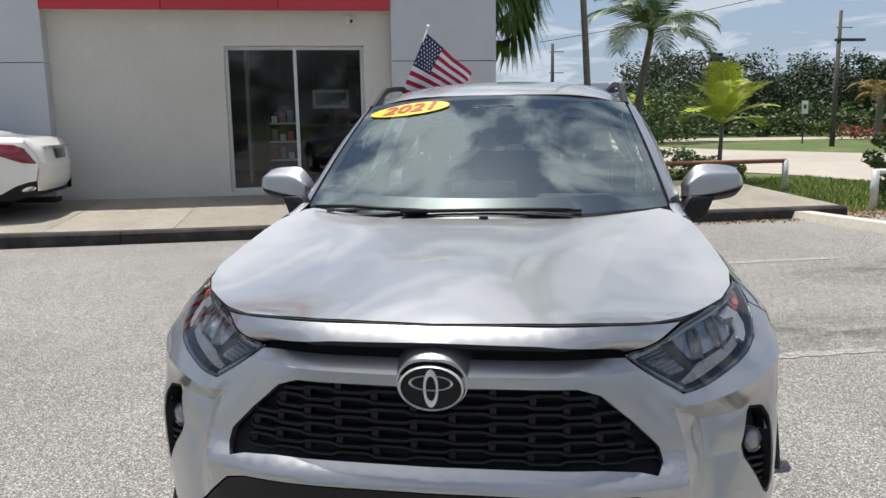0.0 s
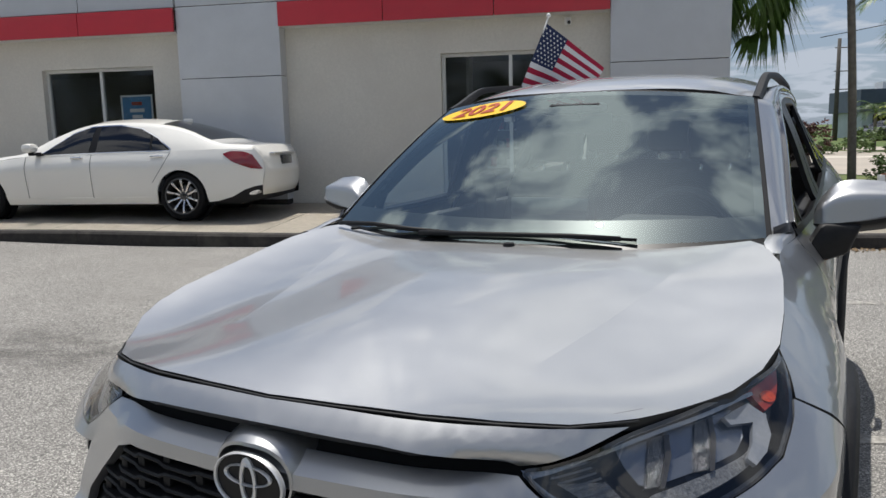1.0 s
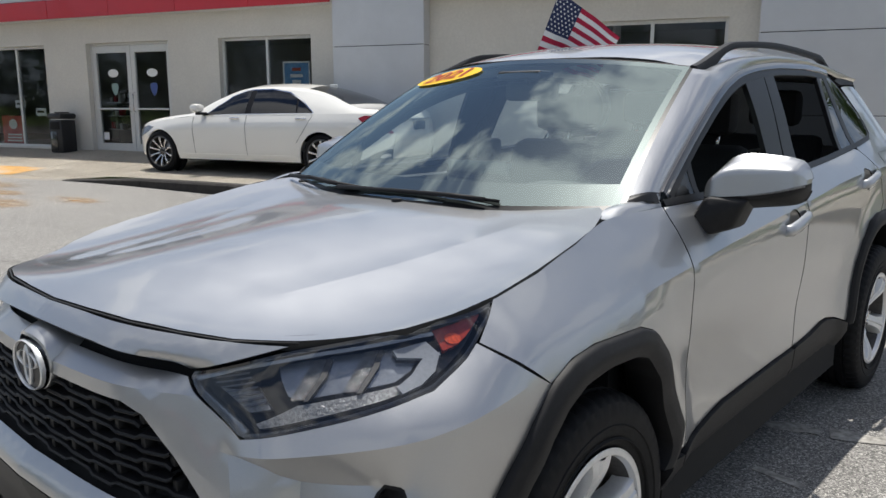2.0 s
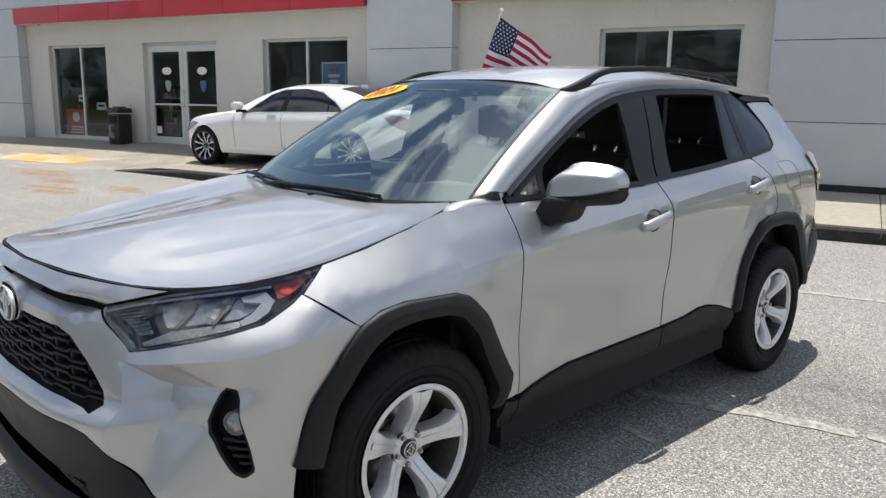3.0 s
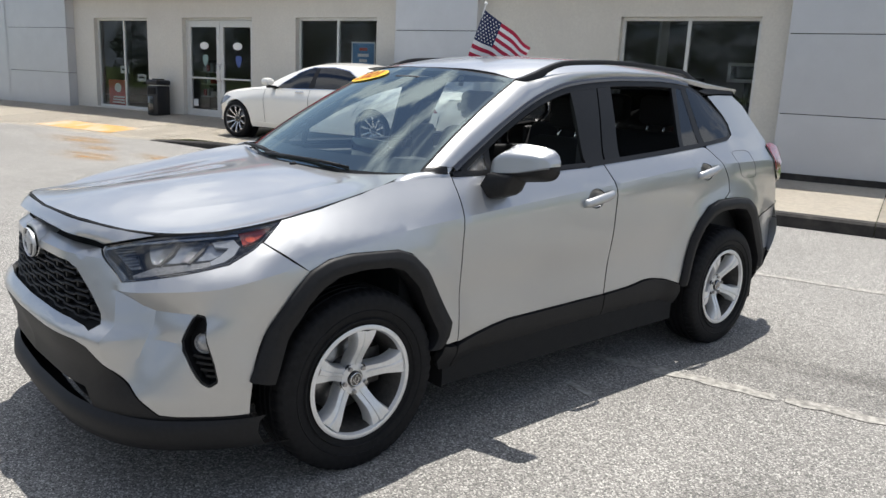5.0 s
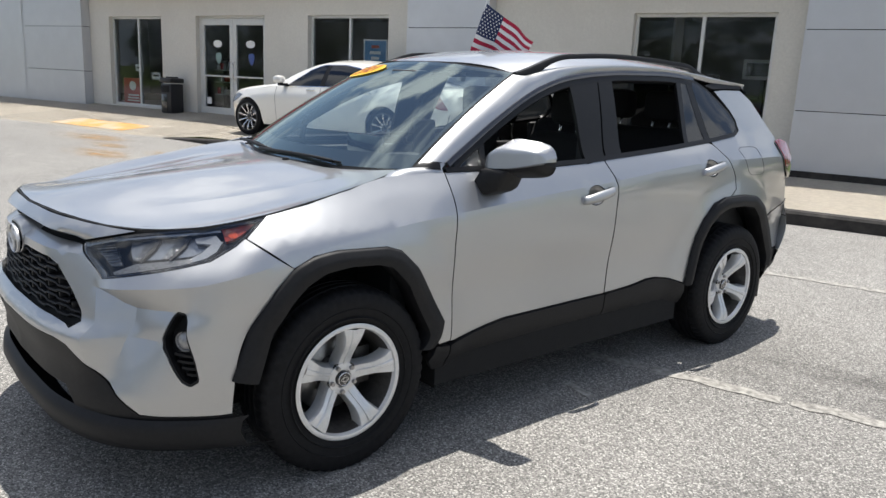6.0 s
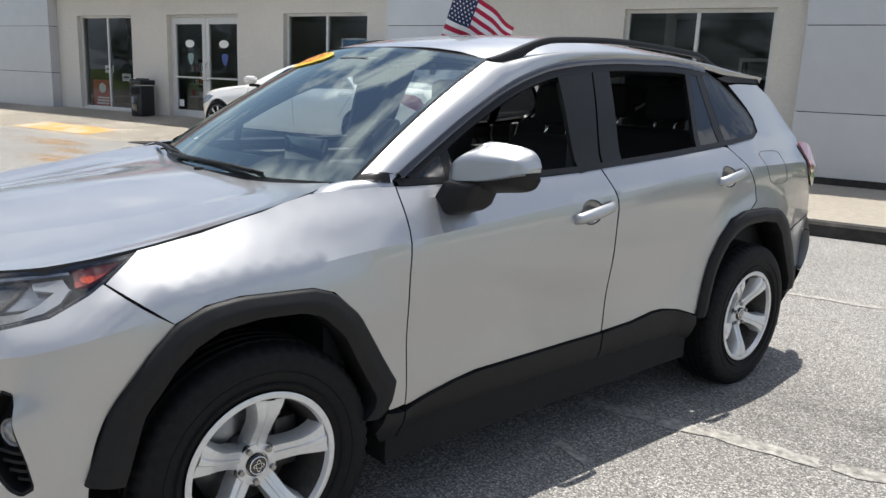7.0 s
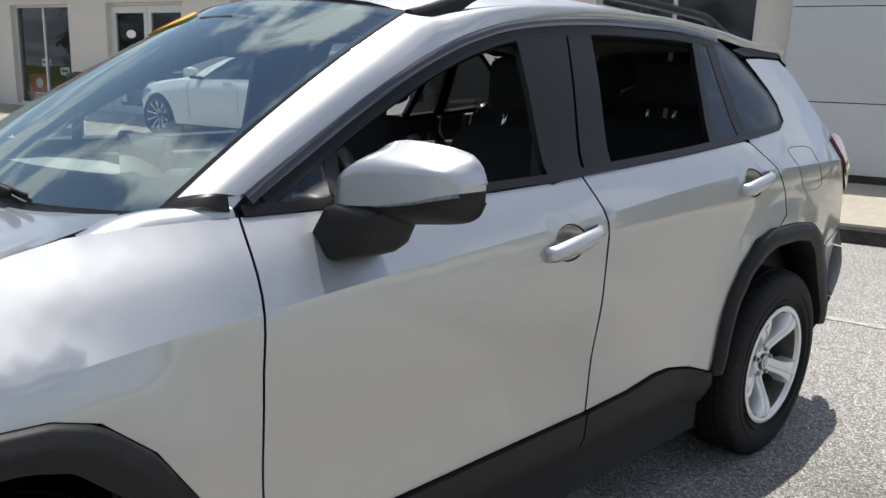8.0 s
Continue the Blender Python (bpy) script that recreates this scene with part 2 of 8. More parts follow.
def add_grid(bm, rows, close=False):
    """Skins a list of rows of points."""
    vs = [[bm.verts.new(p) for p in row] for row in rows]
    n = len(vs[0])
    for a, b in zip(vs, vs[1:]):
        for k in range(n if close else n - 1):
            bm.faces.new((a[k], a[(k + 1) % n], b[(k + 1) % n], b[k]))
    return vs


def ease(table):
    """A smooth curve through (t, value) pairs that does not overshoot."""
    t, v = [p[0] for p in table], [p[1] for p in table]
    d = [(v[i + 1] - v[i]) / (t[i + 1] - t[i]) for i in range(len(t) - 1)]
    m = [d[0]] + [0 if d[i - 1] * d[i] <= 0 else 2 * d[i - 1] * d[i] / (d[i - 1] + d[i]) for i in range(1, len(d))] + [d[-1]]

    def f(x):
        if x <= t[0]:
            return v[0] + m[0] * (x - t[0])
        if x >= t[-1]:
            return v[-1] + m[-1] * (x - t[-1])
        i = 0
        while x > t[i + 1]:
            i += 1
        h = t[i + 1] - t[i]
        s = (x - t[i]) / h
        return (2 * s**3 - 3 * s**2 + 1) * v[i] + (s**3 - 2 * s**2 + s) * h * m[i] + (3 * s**2 - 2 * s**3) * v[i + 1] + (s**3 - s**2) * h * m[i + 1]

    return f


def step(a, b, x):
    s = min(1, max(0, (x - a) / (b - a)))
    return s * s * (3 - 2 * s)


def inside(p, poly):
    x, y = p
    c = False
    for i in range(len(poly)):
        (x0, y0), (x1, y1) = poly[i - 1], poly[i]
        if (y0 > y) != (y1 > y) and x < (x1 - x0) * (y - y0) / (y1 - y0) + x0:
            c = not c
    return c


def resample(poly, gap, closed=True):
    out = []
    n = len(poly)
    for i in range(n if closed else n - 1):
        a, b = Vector(poly[i]), Vector(poly[(i + 1) % n])
        k = max(1, int(math.ceil((b - a).length / gap)))
        out += [tuple(a.lerp(b, j / k)) for j in range(k)]
    if not closed:
        out.append(tuple(poly[-1]))
    return out


def rounded(poly, rounds=2, keep=0.25):
    """Cuts the corners of a closed outline."""
    for _ in range(rounds):
        out = []
        for i in range(len(poly)):
            a, b = Vector(poly[i]), Vector(poly[(i + 1) % len(poly)])
            out += [tuple(a.lerp(b, keep)), tuple(a.lerp(b, 1 - keep))]
        poly = out
    return poly


def inset(poly, d):
    """Moves a closed outline inwards by d."""
    n = len(poly)
    area = sum(poly[i - 1][0] * poly[i][1] - poly[i][0] * poly[i - 1][1] for i in range(n))
    sgn = 1 if area > 0 else -1
    out = []
    for i in range(n):
        a, b, c = Vector(poly[i - 1]), Vector(poly[i]), Vector(poly[(i + 1) % n])
        e1, e2 = b - a, c - b
        if e1.length < 1e-6 or e2.length < 1e-6:
            out.append(tuple(b))
            continue
        e1, e2 = e1.normalized(), e2.normalized()
        n1, n2 = Vector((-e1.y, e1.x)) * sgn, Vector((-e2.y, e2.x)) * sgn
        k = n1 + n2
        k = k / max(0.35, k.length_squared / 2)
        out.append(tuple(b + k * d))
    return out


from mathutils.geometry import delaunay_2d_cdt


def panel(name, outline, surf, mat, parent, gap=0.04, thick=0.018, holes=(), label="", centre=(0, 2.2, 0.6), shrink=0.0018, rim=True, creases=()):
    """Sheet metal: a flat outline, filled with a fine mesh, laid on the surface surf(a, b) -> (x, y, z), with a folded edge."""
    poly = inset(outline, shrink) if shrink else list(outline)
    loops = [resample(poly, gap)] + [resample(inset(h, -shrink) if shrink else h, gap) for h in holes]
    pts, edges = [], []
    for lp in loops:
        k = len(pts)
        pts += [Vector(p) for p in lp]
        edges += [(k + i, k + (i + 1) % len(lp)) for i in range(len(lp))]
    folds = []
    for line in creases:
        fine = []
        for p, q in zip(line, line[1:]):
            m = max(1, int(math.dist(p, q) / gap + 0.5))
            fine += [(p[0] + (q[0] - p[0]) * i / m, p[1] + (q[1] - p[1]) * i / m) for i in range(m)]
        fine.append(line[-1])
        k = len(pts)
        pts += [Vector(p) for p in fine]
        edges += [(k + i, k + i + 1) for i in range(len(fine) - 1)]
        folds.append(fine)
    xs, ys = [p[0] for p in poly], [p[1] for p in poly]
    guard = [p for lp in loops + folds for p in lp]
    ga = np.array(guard)
    a = min(xs) + gap * 0.5
    row = 0
    while a < max(xs):
        b = min(ys) + (gap * 0.5 if row % 2 else gap)
        while b < max(ys):
            if inside((a, b), loops[0]) and not any(inside((a, b), h) for h in loops[1:]) and ((ga - (a, b)) ** 2).sum(1).min() > (0.5 * gap) ** 2:
                pts.append(Vector((a, b)))
            b += gap
        a += gap * 0.9
        row += 1
    vs, _, fs, _, _, _ = delaunay_2d_cdt(pts, edges, [], 0, 1e-6)
    bm = bmesh.new()
    bv = [bm.verts.new(surf(*v)) for v in vs]
    for f in fs:
        c = (sum(vs[i][0] for i in f) / 3, sum(vs[i][1] for i in f) / 3)
        if inside(c, loops[0]) and not any(inside(c, h) for h in loops[1:]):
            try:
                bm.faces.new([bv[i] for i in f])
            except ValueError:
                pass
    for line in folds:
        on = {i for i, v in enumerate(vs) if min(math.dist(v, p) for p in line) < 1e-5}
        on = {bv[i] for i in on}
        for e in bm.edges:
            if e.verts[0] in on and e.verts[1] in on:
                e.smooth = False
    for v in [v for v in bm.verts if not v.link_faces]:
        bm.verts.remove(v)
    bm.normal_update()
    cv = Vector(centre)
    total = sum(f.normal.dot((f.calc_center_median() - cv)) * f.calc_area() for f in bm.faces)
    if total < 0:
        bmesh.ops.reverse_faces(bm, faces=bm.faces[:])
        bm.normal_update()
    # folded edges of silver panels go black: shade of the shut lines, painted in
    shade_rim = mat is M["silver"] and name != "bumper_cover"
    if rim:
        border = [e for e in bm.edges if len(e.link_faces) == 1]
        norm = {v: v.normal.copy() for e in border for v in e.verts}
        low = {v: bm.verts.new(v.co - n * thick) for v, n in norm.items()}
        for e in border:
            f = e.link_faces[0]
            i = [l.vert for l in f.loops]
            a, b = e.verts
            if i[(i.index(a) + 1) % len(i)] != b:
                a, b = b, a
            fold = bm.faces.new((b, a, low[a], low[b]))
            if shade_rim:
                fold.material_index = 1
            e.smooth = False
    return finish(bm, name, [mat, M["seal"]] if shade_rim else mat, parent, label, True, None)


def flip(surf):
    """The same surface on the other side of the car."""

    def f(a, b):
        x, y, z = surf(a, b)
        return (-x, y, z)

    return f

# ---- the place: u runs along the shop front, v towards it ----
B = pose(0, 0, 0, 0, 0, 17.33)


def walk_top(u, v):
    """Height of the pavement: a kerb in front, a ramp at its west end, rising to the wall."""
    f = 0.15 + 0.055 * step(-3.0, -7.0, u) - 0.090 * step(-8.6, -9.8, u)
    b = 0.27 + 0.12 * step(-3.0, -13.0, u)
    return f + (b - f) * (v - 8.15) / 3.2


def lot(u, v):
    """Height of the asphalt: flat by the car, rising to the pavement at the ramp."""
    return 0.113 * step(-4.5, -9.6, u) * step(2.0, 8.1, v)


M["asphalt"] = material("worn_asphalt", (0.215, 0.205, 0.19), 0.85)
M["concrete"] = material("pale_concrete", (0.56, 0.51, 0.43), 0.8, grain=(14, 0.12), stain=(0.9, (0.48, 0.44, 0.37), 0.5, 0.75), bump=(120, 0.25, 0.002), random_tone=0.06)
M["ramp_edge"] = material("worn_ramp_edge", (0.27, 0.25, 0.215), 0.85, grain=(12, 0.2), stain=(1.5, (0.36, 0.30, 0.22), 0.45, 0.7))
# kerb: near-black base with lighter blotches
M["kerb"] = material("dark_mottled_kerb", (0.030, 0.027, 0.024), 0.85, grain=(9, 0.4), stain=(2.5, (0.085, 0.075, 0.064), 0.5, 0.8), bump=(60, 0.4, 0.004))
M["grass"] = material("lawn", (0.075, 0.12, 0.022), 0.9, grain=(3.0, 0.35), stain=(0.35, (0.17, 0.16, 0.06), 0.5, 0.75))
M["road"] = material("pale_road", (0.42, 0.37, 0.31), 0.85, grain=(1.2, 0.10), stain=(0.2, (0.36, 0.32, 0.27), 0.45, 0.7))
M["stucco"] = material("beige_stucco", (0.63, 0.605, 0.545), 0.85, grain=(25, 0.06), stain=(0.7, (0.57, 0.545, 0.49), 0.45, 0.8), bump=(140, 0.2, 0.003))
M["acm"] = material("grey_metal_panel", (0.57, 0.577, 0.59), 0.38, 0.35, grain=(3, 0.04), stain=(0.5, (0.53, 0.537, 0.55), 0.4, 0.8), random_tone=0.05)
M["red_panel"] = material("red_fascia", (0.52, 0.012, 0.025), 0.35, 0.0, coat=0.4, grain=(2, 0.07), random_tone=0.07)
M["white_frame"] = material("white_aluminium", (0.62, 0.62, 0.60), 0.4, 0.2, grain=(30, 0.06))
M["room_wall"] = material("shop_wall", (0.32, 0.31, 0.29), 0.8, grain=(6, 0.06))
M["room_floor"] = material("shop_floor", (0.18, 0.17, 0.16), 0.35, grain=(4, 0.12))
M["paint_line"] = material("faded_line_paint", (0.31, 0.295, 0.265), 0.8, grain=(26, 0.6))
M["tactile"] = material("yellow_tactile", (0.55, 0.30, 0.085), 0.8, grain=(6, 0.25), stain=(1.6, (0.50, 0.40, 0.28), 0.45, 0.62))

# asphalt with pale stones showing in dark binder
T = M["asphalt"].node_tree
pb = T.nodes["Principled BSDF"]
co = node(T, "ShaderNodeTexCoord")
vo = node(T, "ShaderNodeTexVoronoi", Scale=165.0)
no = node(T, "ShaderNodeTexNoise", Scale=0.55, Detail=6.0, Roughness=0.65)
fine = node(T, "ShaderNodeTexNoise", Scale=160.0, Detail=3.0)
for n in (vo, no, fine):
    T.links.new(co.outputs["Object"], n.inputs["Vector"])
hs = node(T, "ShaderNodeSeparateColor")
T.links.new(vo.outputs["Color"], hs.inputs[0])
r1 = node(T, "ShaderNodeValToRGB")
for pos, c in ((0.0, (0.085, 0.082, 0.077)), (0.45, (0.205, 0.197, 0.182)), (0.8, (0.32, 0.306, 0.281)), (1.0, (0.60, 0.575, 0.53))):
    e = r1.color_ramp.elements[0] if pos == 0 else (r1.color_ramp.elements[-1] if pos == 1 else r1.color_ramp.elements.new(pos))
    e.position, e.color = pos, (*c, 1)
T.links.new(hs.outputs[0], r1.inputs[0])
r2 = node(T, "ShaderNodeMapRange")
r2.inputs["From Min"].default_value, r2.inputs["From Max"].default_value = 0.3, 0.7
r2.inputs["To Min"].default_value, r2.inputs["To Max"].default_value = 0.86, 1.14
T.links.new(no.outputs["Fac"], r2.inputs["Value"])
mu = node(T, "ShaderNodeVectorMath")
mu.operation = "MULTIPLY"
T.links.new(r1.outputs[0], mu.inputs[0])
T.links.new(r2.outputs[0], mu.inputs[1])
T.links.new(mu.outputs[0], pb.inputs["Base Color"])
ad = node(T, "ShaderNodeMath")
T.links.new(vo.outputs["Distance"], ad.inputs[0])
T.links.new(fine.outputs["Fac"], ad.inputs[1])
bp = node(T, "ShaderNodeBump", Strength=0.55, Distance=0.006)
bp.invert = True
T.links.new(ad.outputs[0], bp.inputs["Height"])
T.links.new(bp.outputs[0], pb.inputs["Normal"])


def setting(name, bm, mat, label, category, smooth=False, m=B):
    ob = finish(bm, name, mat, None, label, smooth, 40 if smooth else None)
    ob.matrix_world = m
    return tagged(ob, label, category, kind="structure")


def sheet(u0, u1, v0, v1, height, nu, nv):
    bm = bmesh.new()
    add_grid(bm, [[(u0 + (u1 - u0) * i / nu, v0 + (v1 - v0) * j / nv, height(u0 + (u1 - u0) * i / nu, v0 + (v1 - v0) * j / nv)) for i in range(nu + 1)] for j in range(nv + 1)])
    return bm


setting("ground", sheet(-600, 600, -600, 600, lambda u, v: -0.03, 8, 8), M["grass"], "open lawn and verge reaching to the horizon", "ground")
setting("parking_lot", sheet(-45, 10.5, -45, 8.2, lambda u, v: lot(u, v) if v > 0 else 0.0, 111, 106), M["asphalt"], "worn grey asphalt parking lot with exposed stones", "parking lot", True)

# pavement in slabs with a kerb
pavement = thing("pavement", "pale concrete pavement in slabs with a dark mottled kerb", "pavement", B, kind="structure")
u = -30.0
while u < 7.0:
    w = 1.55 if u + 1.55 < 7.1 else 7.1 - u
    bm = bmesh.new()
    add_grid(bm, [[(u + 0.005 + (w - 0.01) * i / 3, v, walk_top(u + w * i / 3, v)) for i in range(4)] for v in (8.30, 9.4, 10.5, 11.60)])
    bmesh.ops.solidify(bm, geom=bm.faces[:], thickness=0.12)
    part("slab", bm, M["concrete"], pavement, smooth=False)
    u += w
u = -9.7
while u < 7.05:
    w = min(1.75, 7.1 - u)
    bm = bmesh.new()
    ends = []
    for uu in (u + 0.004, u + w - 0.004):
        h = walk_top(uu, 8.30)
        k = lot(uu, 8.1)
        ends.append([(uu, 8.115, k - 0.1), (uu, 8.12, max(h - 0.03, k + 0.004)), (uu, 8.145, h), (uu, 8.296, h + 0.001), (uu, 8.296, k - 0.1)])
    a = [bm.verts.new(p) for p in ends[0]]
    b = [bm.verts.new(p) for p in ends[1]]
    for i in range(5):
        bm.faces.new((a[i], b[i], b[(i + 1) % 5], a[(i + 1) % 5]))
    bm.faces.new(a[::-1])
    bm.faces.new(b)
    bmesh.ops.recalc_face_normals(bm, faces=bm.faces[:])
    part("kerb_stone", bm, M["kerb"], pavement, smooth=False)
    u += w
setting("ramp_edge", sheet(-30, -9.7, 8.1, 8.31, lambda u, v: walk_top(u, v) + 0.001, 20, 1), M["ramp_edge"], "flush pale concrete edge of the pavement", "pavement")

# building shell
HOLES = [(-15.92, -13.80, 0.42), (-12.53, -10.22, 0.0), (-8.93, -6.77, 0.42), (-1.71, 0.52, 0.33)]
TOP = 2.665
FACE, FRAME_V, COL_V, END_U = 11.33, 11.47, 11.08, 2.69


def wall_piece(name, u0, u1, v0, v1, z0, z1, mat, label):
    return setting(name, box(u0, u1, v0, v1, z0, z1), mat, label, "wall")


WALL = "beige stucco shop wall"
edges = [-19.5] + [e for h in HOLES for e in h[:2]] + [2.65]
n = 0
for a, b in zip(edges[::2], edges[1::2]):
    n += 1
    wall_piece("wall_front_%d" % n, a, b, FACE, FACE + 0.25, -0.05, TOP, M["stucco"], WALL)
wall_piece("wall_front_top", -19.5, 2.65, FACE, FACE + 0.25, TOP, 3.55, M["stucco"], WALL)
for i, (a, b, s) in enumerate(HOLES):
    if s:
        wall_piece("wall_under_window_%d" % (i + 1), a, b, FACE + 0.003, FACE + 0.25, -0.05, s, M["stucco"], WALL)
wall_piece("wall_east", END_U - 0.25, END_U - 0.004, FACE + 0.25, 26, -0.05, 4.2, M["stucco"], "beige stucco side wall")
wall_piece("wall_back", -34, END_U, 26, 26.25, -0.05, 4.2, M["stucco"], "beige stucco back wall")
wall_piece("wall_west", -34.25, -34, FACE, 26, -0.05, 4.2, M["stucco"], "beige stucco side wall")
wall_piece("wall_front_far", -34, -19.5, COL_V, FACE + 0.25, -0.05, 4.2, M["acm"], "grey panelled wall")
wall_piece("wall_room_back", -19.4, 2.4, 17.0, 17.1, 0, 3.1, M["room_wall"], "plain dim inner wall")
setting("floor", box(-19.4, 2.4, FACE + 0.25, 17, 0.2, 0.34), M["room_floor"], "dim tiled shop floor", "floor")
setting("ceiling", box(-19.4, 2.4, FACE + 0.25, 17, 3.0, 3.1), M["room_wall"], "plain dim shop ceiling", "ceiling")
setting("roof_slab", box(-34, END_U, FACE + 0.2, 26, 4.0, 4.15), M["stucco"], "flat roof slab", "roof")

# columns and fascia of separate metal panels
def clad(name, u0, u1, label):
    c = thing(name, label, "column", B, kind="structure")
    part("core", box(u0 + 0.02, u1 - 0.02, COL_V + 0.03, FACE + 0.2, 0.1, 4.2), M["gloss_black"], c, smooth=False)
    for z0, z1 in ((0.36, 1.235), (1.247, 2.395), (2.407, 3.57), (3.582, 4.25)):
        part("metal_panel", box(u0, u1, COL_V, COL_V + 0.05, z0, z1, 0.004), M["acm"], c, smooth=False)
        part("metal_panel", box(u0, u0 + 0.05, COL_V + 0.052, FACE - 0.002, z0, z1, 0.004), M["acm"], c, smooth=False)
        part("metal_panel", box(u1 - 0.05, u1, COL_V + 0.052, FACE - 0.002, z0, z1, 0.004), M["acm"], c, smooth=False)
    part("base_strip", box(u0 + 0.01, u1 - 0.01, COL_V + 0.012, FACE, 0.1, 0.355), M["kerb"], c, smooth=False)
    return c


GREY = "grey metal-panel pier with dark joints"
clad("column_1", 0.955, END_U, GREY)
clad("column_2", -6.14, -4.33, GREY)
clad("column_3", -19.6, -16.75, GREY)
fascia = thing("fascia", "red metal fascia band over the shop front", "fascia", B, kind="structure")
for a, b, k in ((-16.74, -6.15, 6), (-4.32, 0.95, 3)):
    for i in range(k):
        w = (b - a) / k
        part("red_panel", box(a + i * w + 0.006, a + (i + 1) * w - 0.006, 11.0, 11.05, 3.175, 3.555, 0.004), M["red_panel"], fascia, smooth=False)
        part("grey_panel", box(a + i * w + 0.006, a + (i + 1) * w - 0.006, 11.05, 11.10, 3.57, 4.25, 0.004), M["acm"], fascia, smooth=False)
    part("soffit", box(a, b, 11.052, FACE + 0.01, 3.17, 3.2), M["white_frame"], fascia, smooth=False)
    part("backing", box(a, b, 11.11, FACE + 0.2, 3.56, 4.2), M["gloss_black"], fascia, smooth=False)

# ---- silver SUV: the car's nose is at y = 0, its middle at x = 0 ----
suv = thing("suv_car", "silver compact SUV with black wheel-arch cladding parked on asphalt", "car")

crease_z = ease([(0.4, 0.875), (0.9, 0.905), (1.45, 0.948), (2.45, 1.025), (3.4, 1.095), (4.0, 1.10), (4.55, 1.05)])
crease_x = ease([(0.45, 0.886), (0.7, 0.894), (0.95, 0.892), (1.45, 0.882), (1.8, 0.872), (2.4, 0.868), (2.9, 0.868), (3.2, 0.874), (3.6, 0.882), (3.85, 0.876), (4.0, 0.866), (4.3, 0.815), (4.55, 0.71)])
belt_z = ease([(0.6, 0.995), (0.9, 1.05), (1.2, 1.108), (1.45, 1.115), (2.1, 1.118), (2.5, 1.14), (3.4, 1.195), (3.7, 1.225), (4.55, 1.26)])
belt_x = ease([(0.6, 0.795), (0.9, 0.785), (1.2, 0.755), (1.45, 0.775), (2.1, 0.80), (3.4, 0.80), (3.8, 0.785), (4.2, 0.745), (4.55, 0.66)])
roof_mid = ease([(1.85, 1.525), (2.0, 1.575), (2.4, 1.635), (2.8, 1.652), (3.4, 1.632), (3.9, 1.585), (4.25, 1.545)])


# shifts that fit the drawn outlines to the camera's view: below the waist, above it, and in height
view_shift_low = ease([(0.0, 0.0), (0.15, 0.002), (0.3, 0.016), (0.7, 0.031), (1.2, 0.030), (1.45, 0.038), (1.9, 0.058), (2.4, 0.070), (2.9, 0.080), (3.1, 0.055), (3.3, 0.042), (3.7, 0.028), (4.1, 0.045), (4.5, 0.045)])
view_shift_high = ease([(0.0, 0.0), (0.2, 0.006), (0.7, 0.025), (1.2, 0.019), (1.45, 0.015), (1.9, 0.010), (2.4, 0.006), (2.9, 0.003), (4.5, 0.003)])
view_shift_up = ease([(0.0, 0.0), (0.2, -0.003), (0.7, -0.007), (1.5, -0.009), (2.4, -0.010), (2.9, -0.007), (3.3, 0.0), (3.7, 0.003), (4.5, 0.003)])


def view_shifted(y, z):
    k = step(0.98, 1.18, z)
    return y + view_shift_low(y) * (1 - k) + view_shift_high(y) * k, z + view_shift_up(y)


def swell(y, z):
    """The wheel arches stand proud of the doors."""
    return 0.020 * max(1 - step(0.47, 0.62, math.hypot(y - c, z - 0.40)) for c in (0.95, 3.60))


def skin(y, z):
    """Half-width of the body: a folded crease below the belt, a slightly hollow door under it."""
    cz, cx, bz, bx = crease_z(y), crease_x(y), belt_z(y), belt_x(y) - 0.012
    rear = max(0.0, y - 3.3)
    if z <= cz:
        x = ease([(0.25, cx - 0.06), (0.46, cx - 0.010), (0.60, cx - 0.014), (0.5 * (0.6 + cz), cx + 0.002), (cz - 0.06, cx + 0.003), (cz, cx - 0.004)])(z)
    else:
        x = ease([(cz, cx - 0.004), (cz + 0.5 * (bz - cz), cx - 0.004 - 0.45 * (cx - bx)), (bz, bx), (1.37 + 0.02 * rear, bx - 0.09), (1.56, bx - 0.173 - 0.03 * rear)])(z)
    return x + swell(y, z)


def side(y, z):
    """The left flank of the body: a drawn length and height, shifted to fit the camera's view."""
    y, z = view_shifted(y, z)
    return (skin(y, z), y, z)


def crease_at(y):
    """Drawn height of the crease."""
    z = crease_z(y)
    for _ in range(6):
        y2, z2 = view_shifted(y, z)
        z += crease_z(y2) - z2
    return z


def level(z, pts):
    return (z, ease([(i / (len(pts) - 1), p[0]) for i, p in enumerate(pts)]), ease([(i / (len(pts) - 1), p[1]) for i, p in enumerate(pts)]))


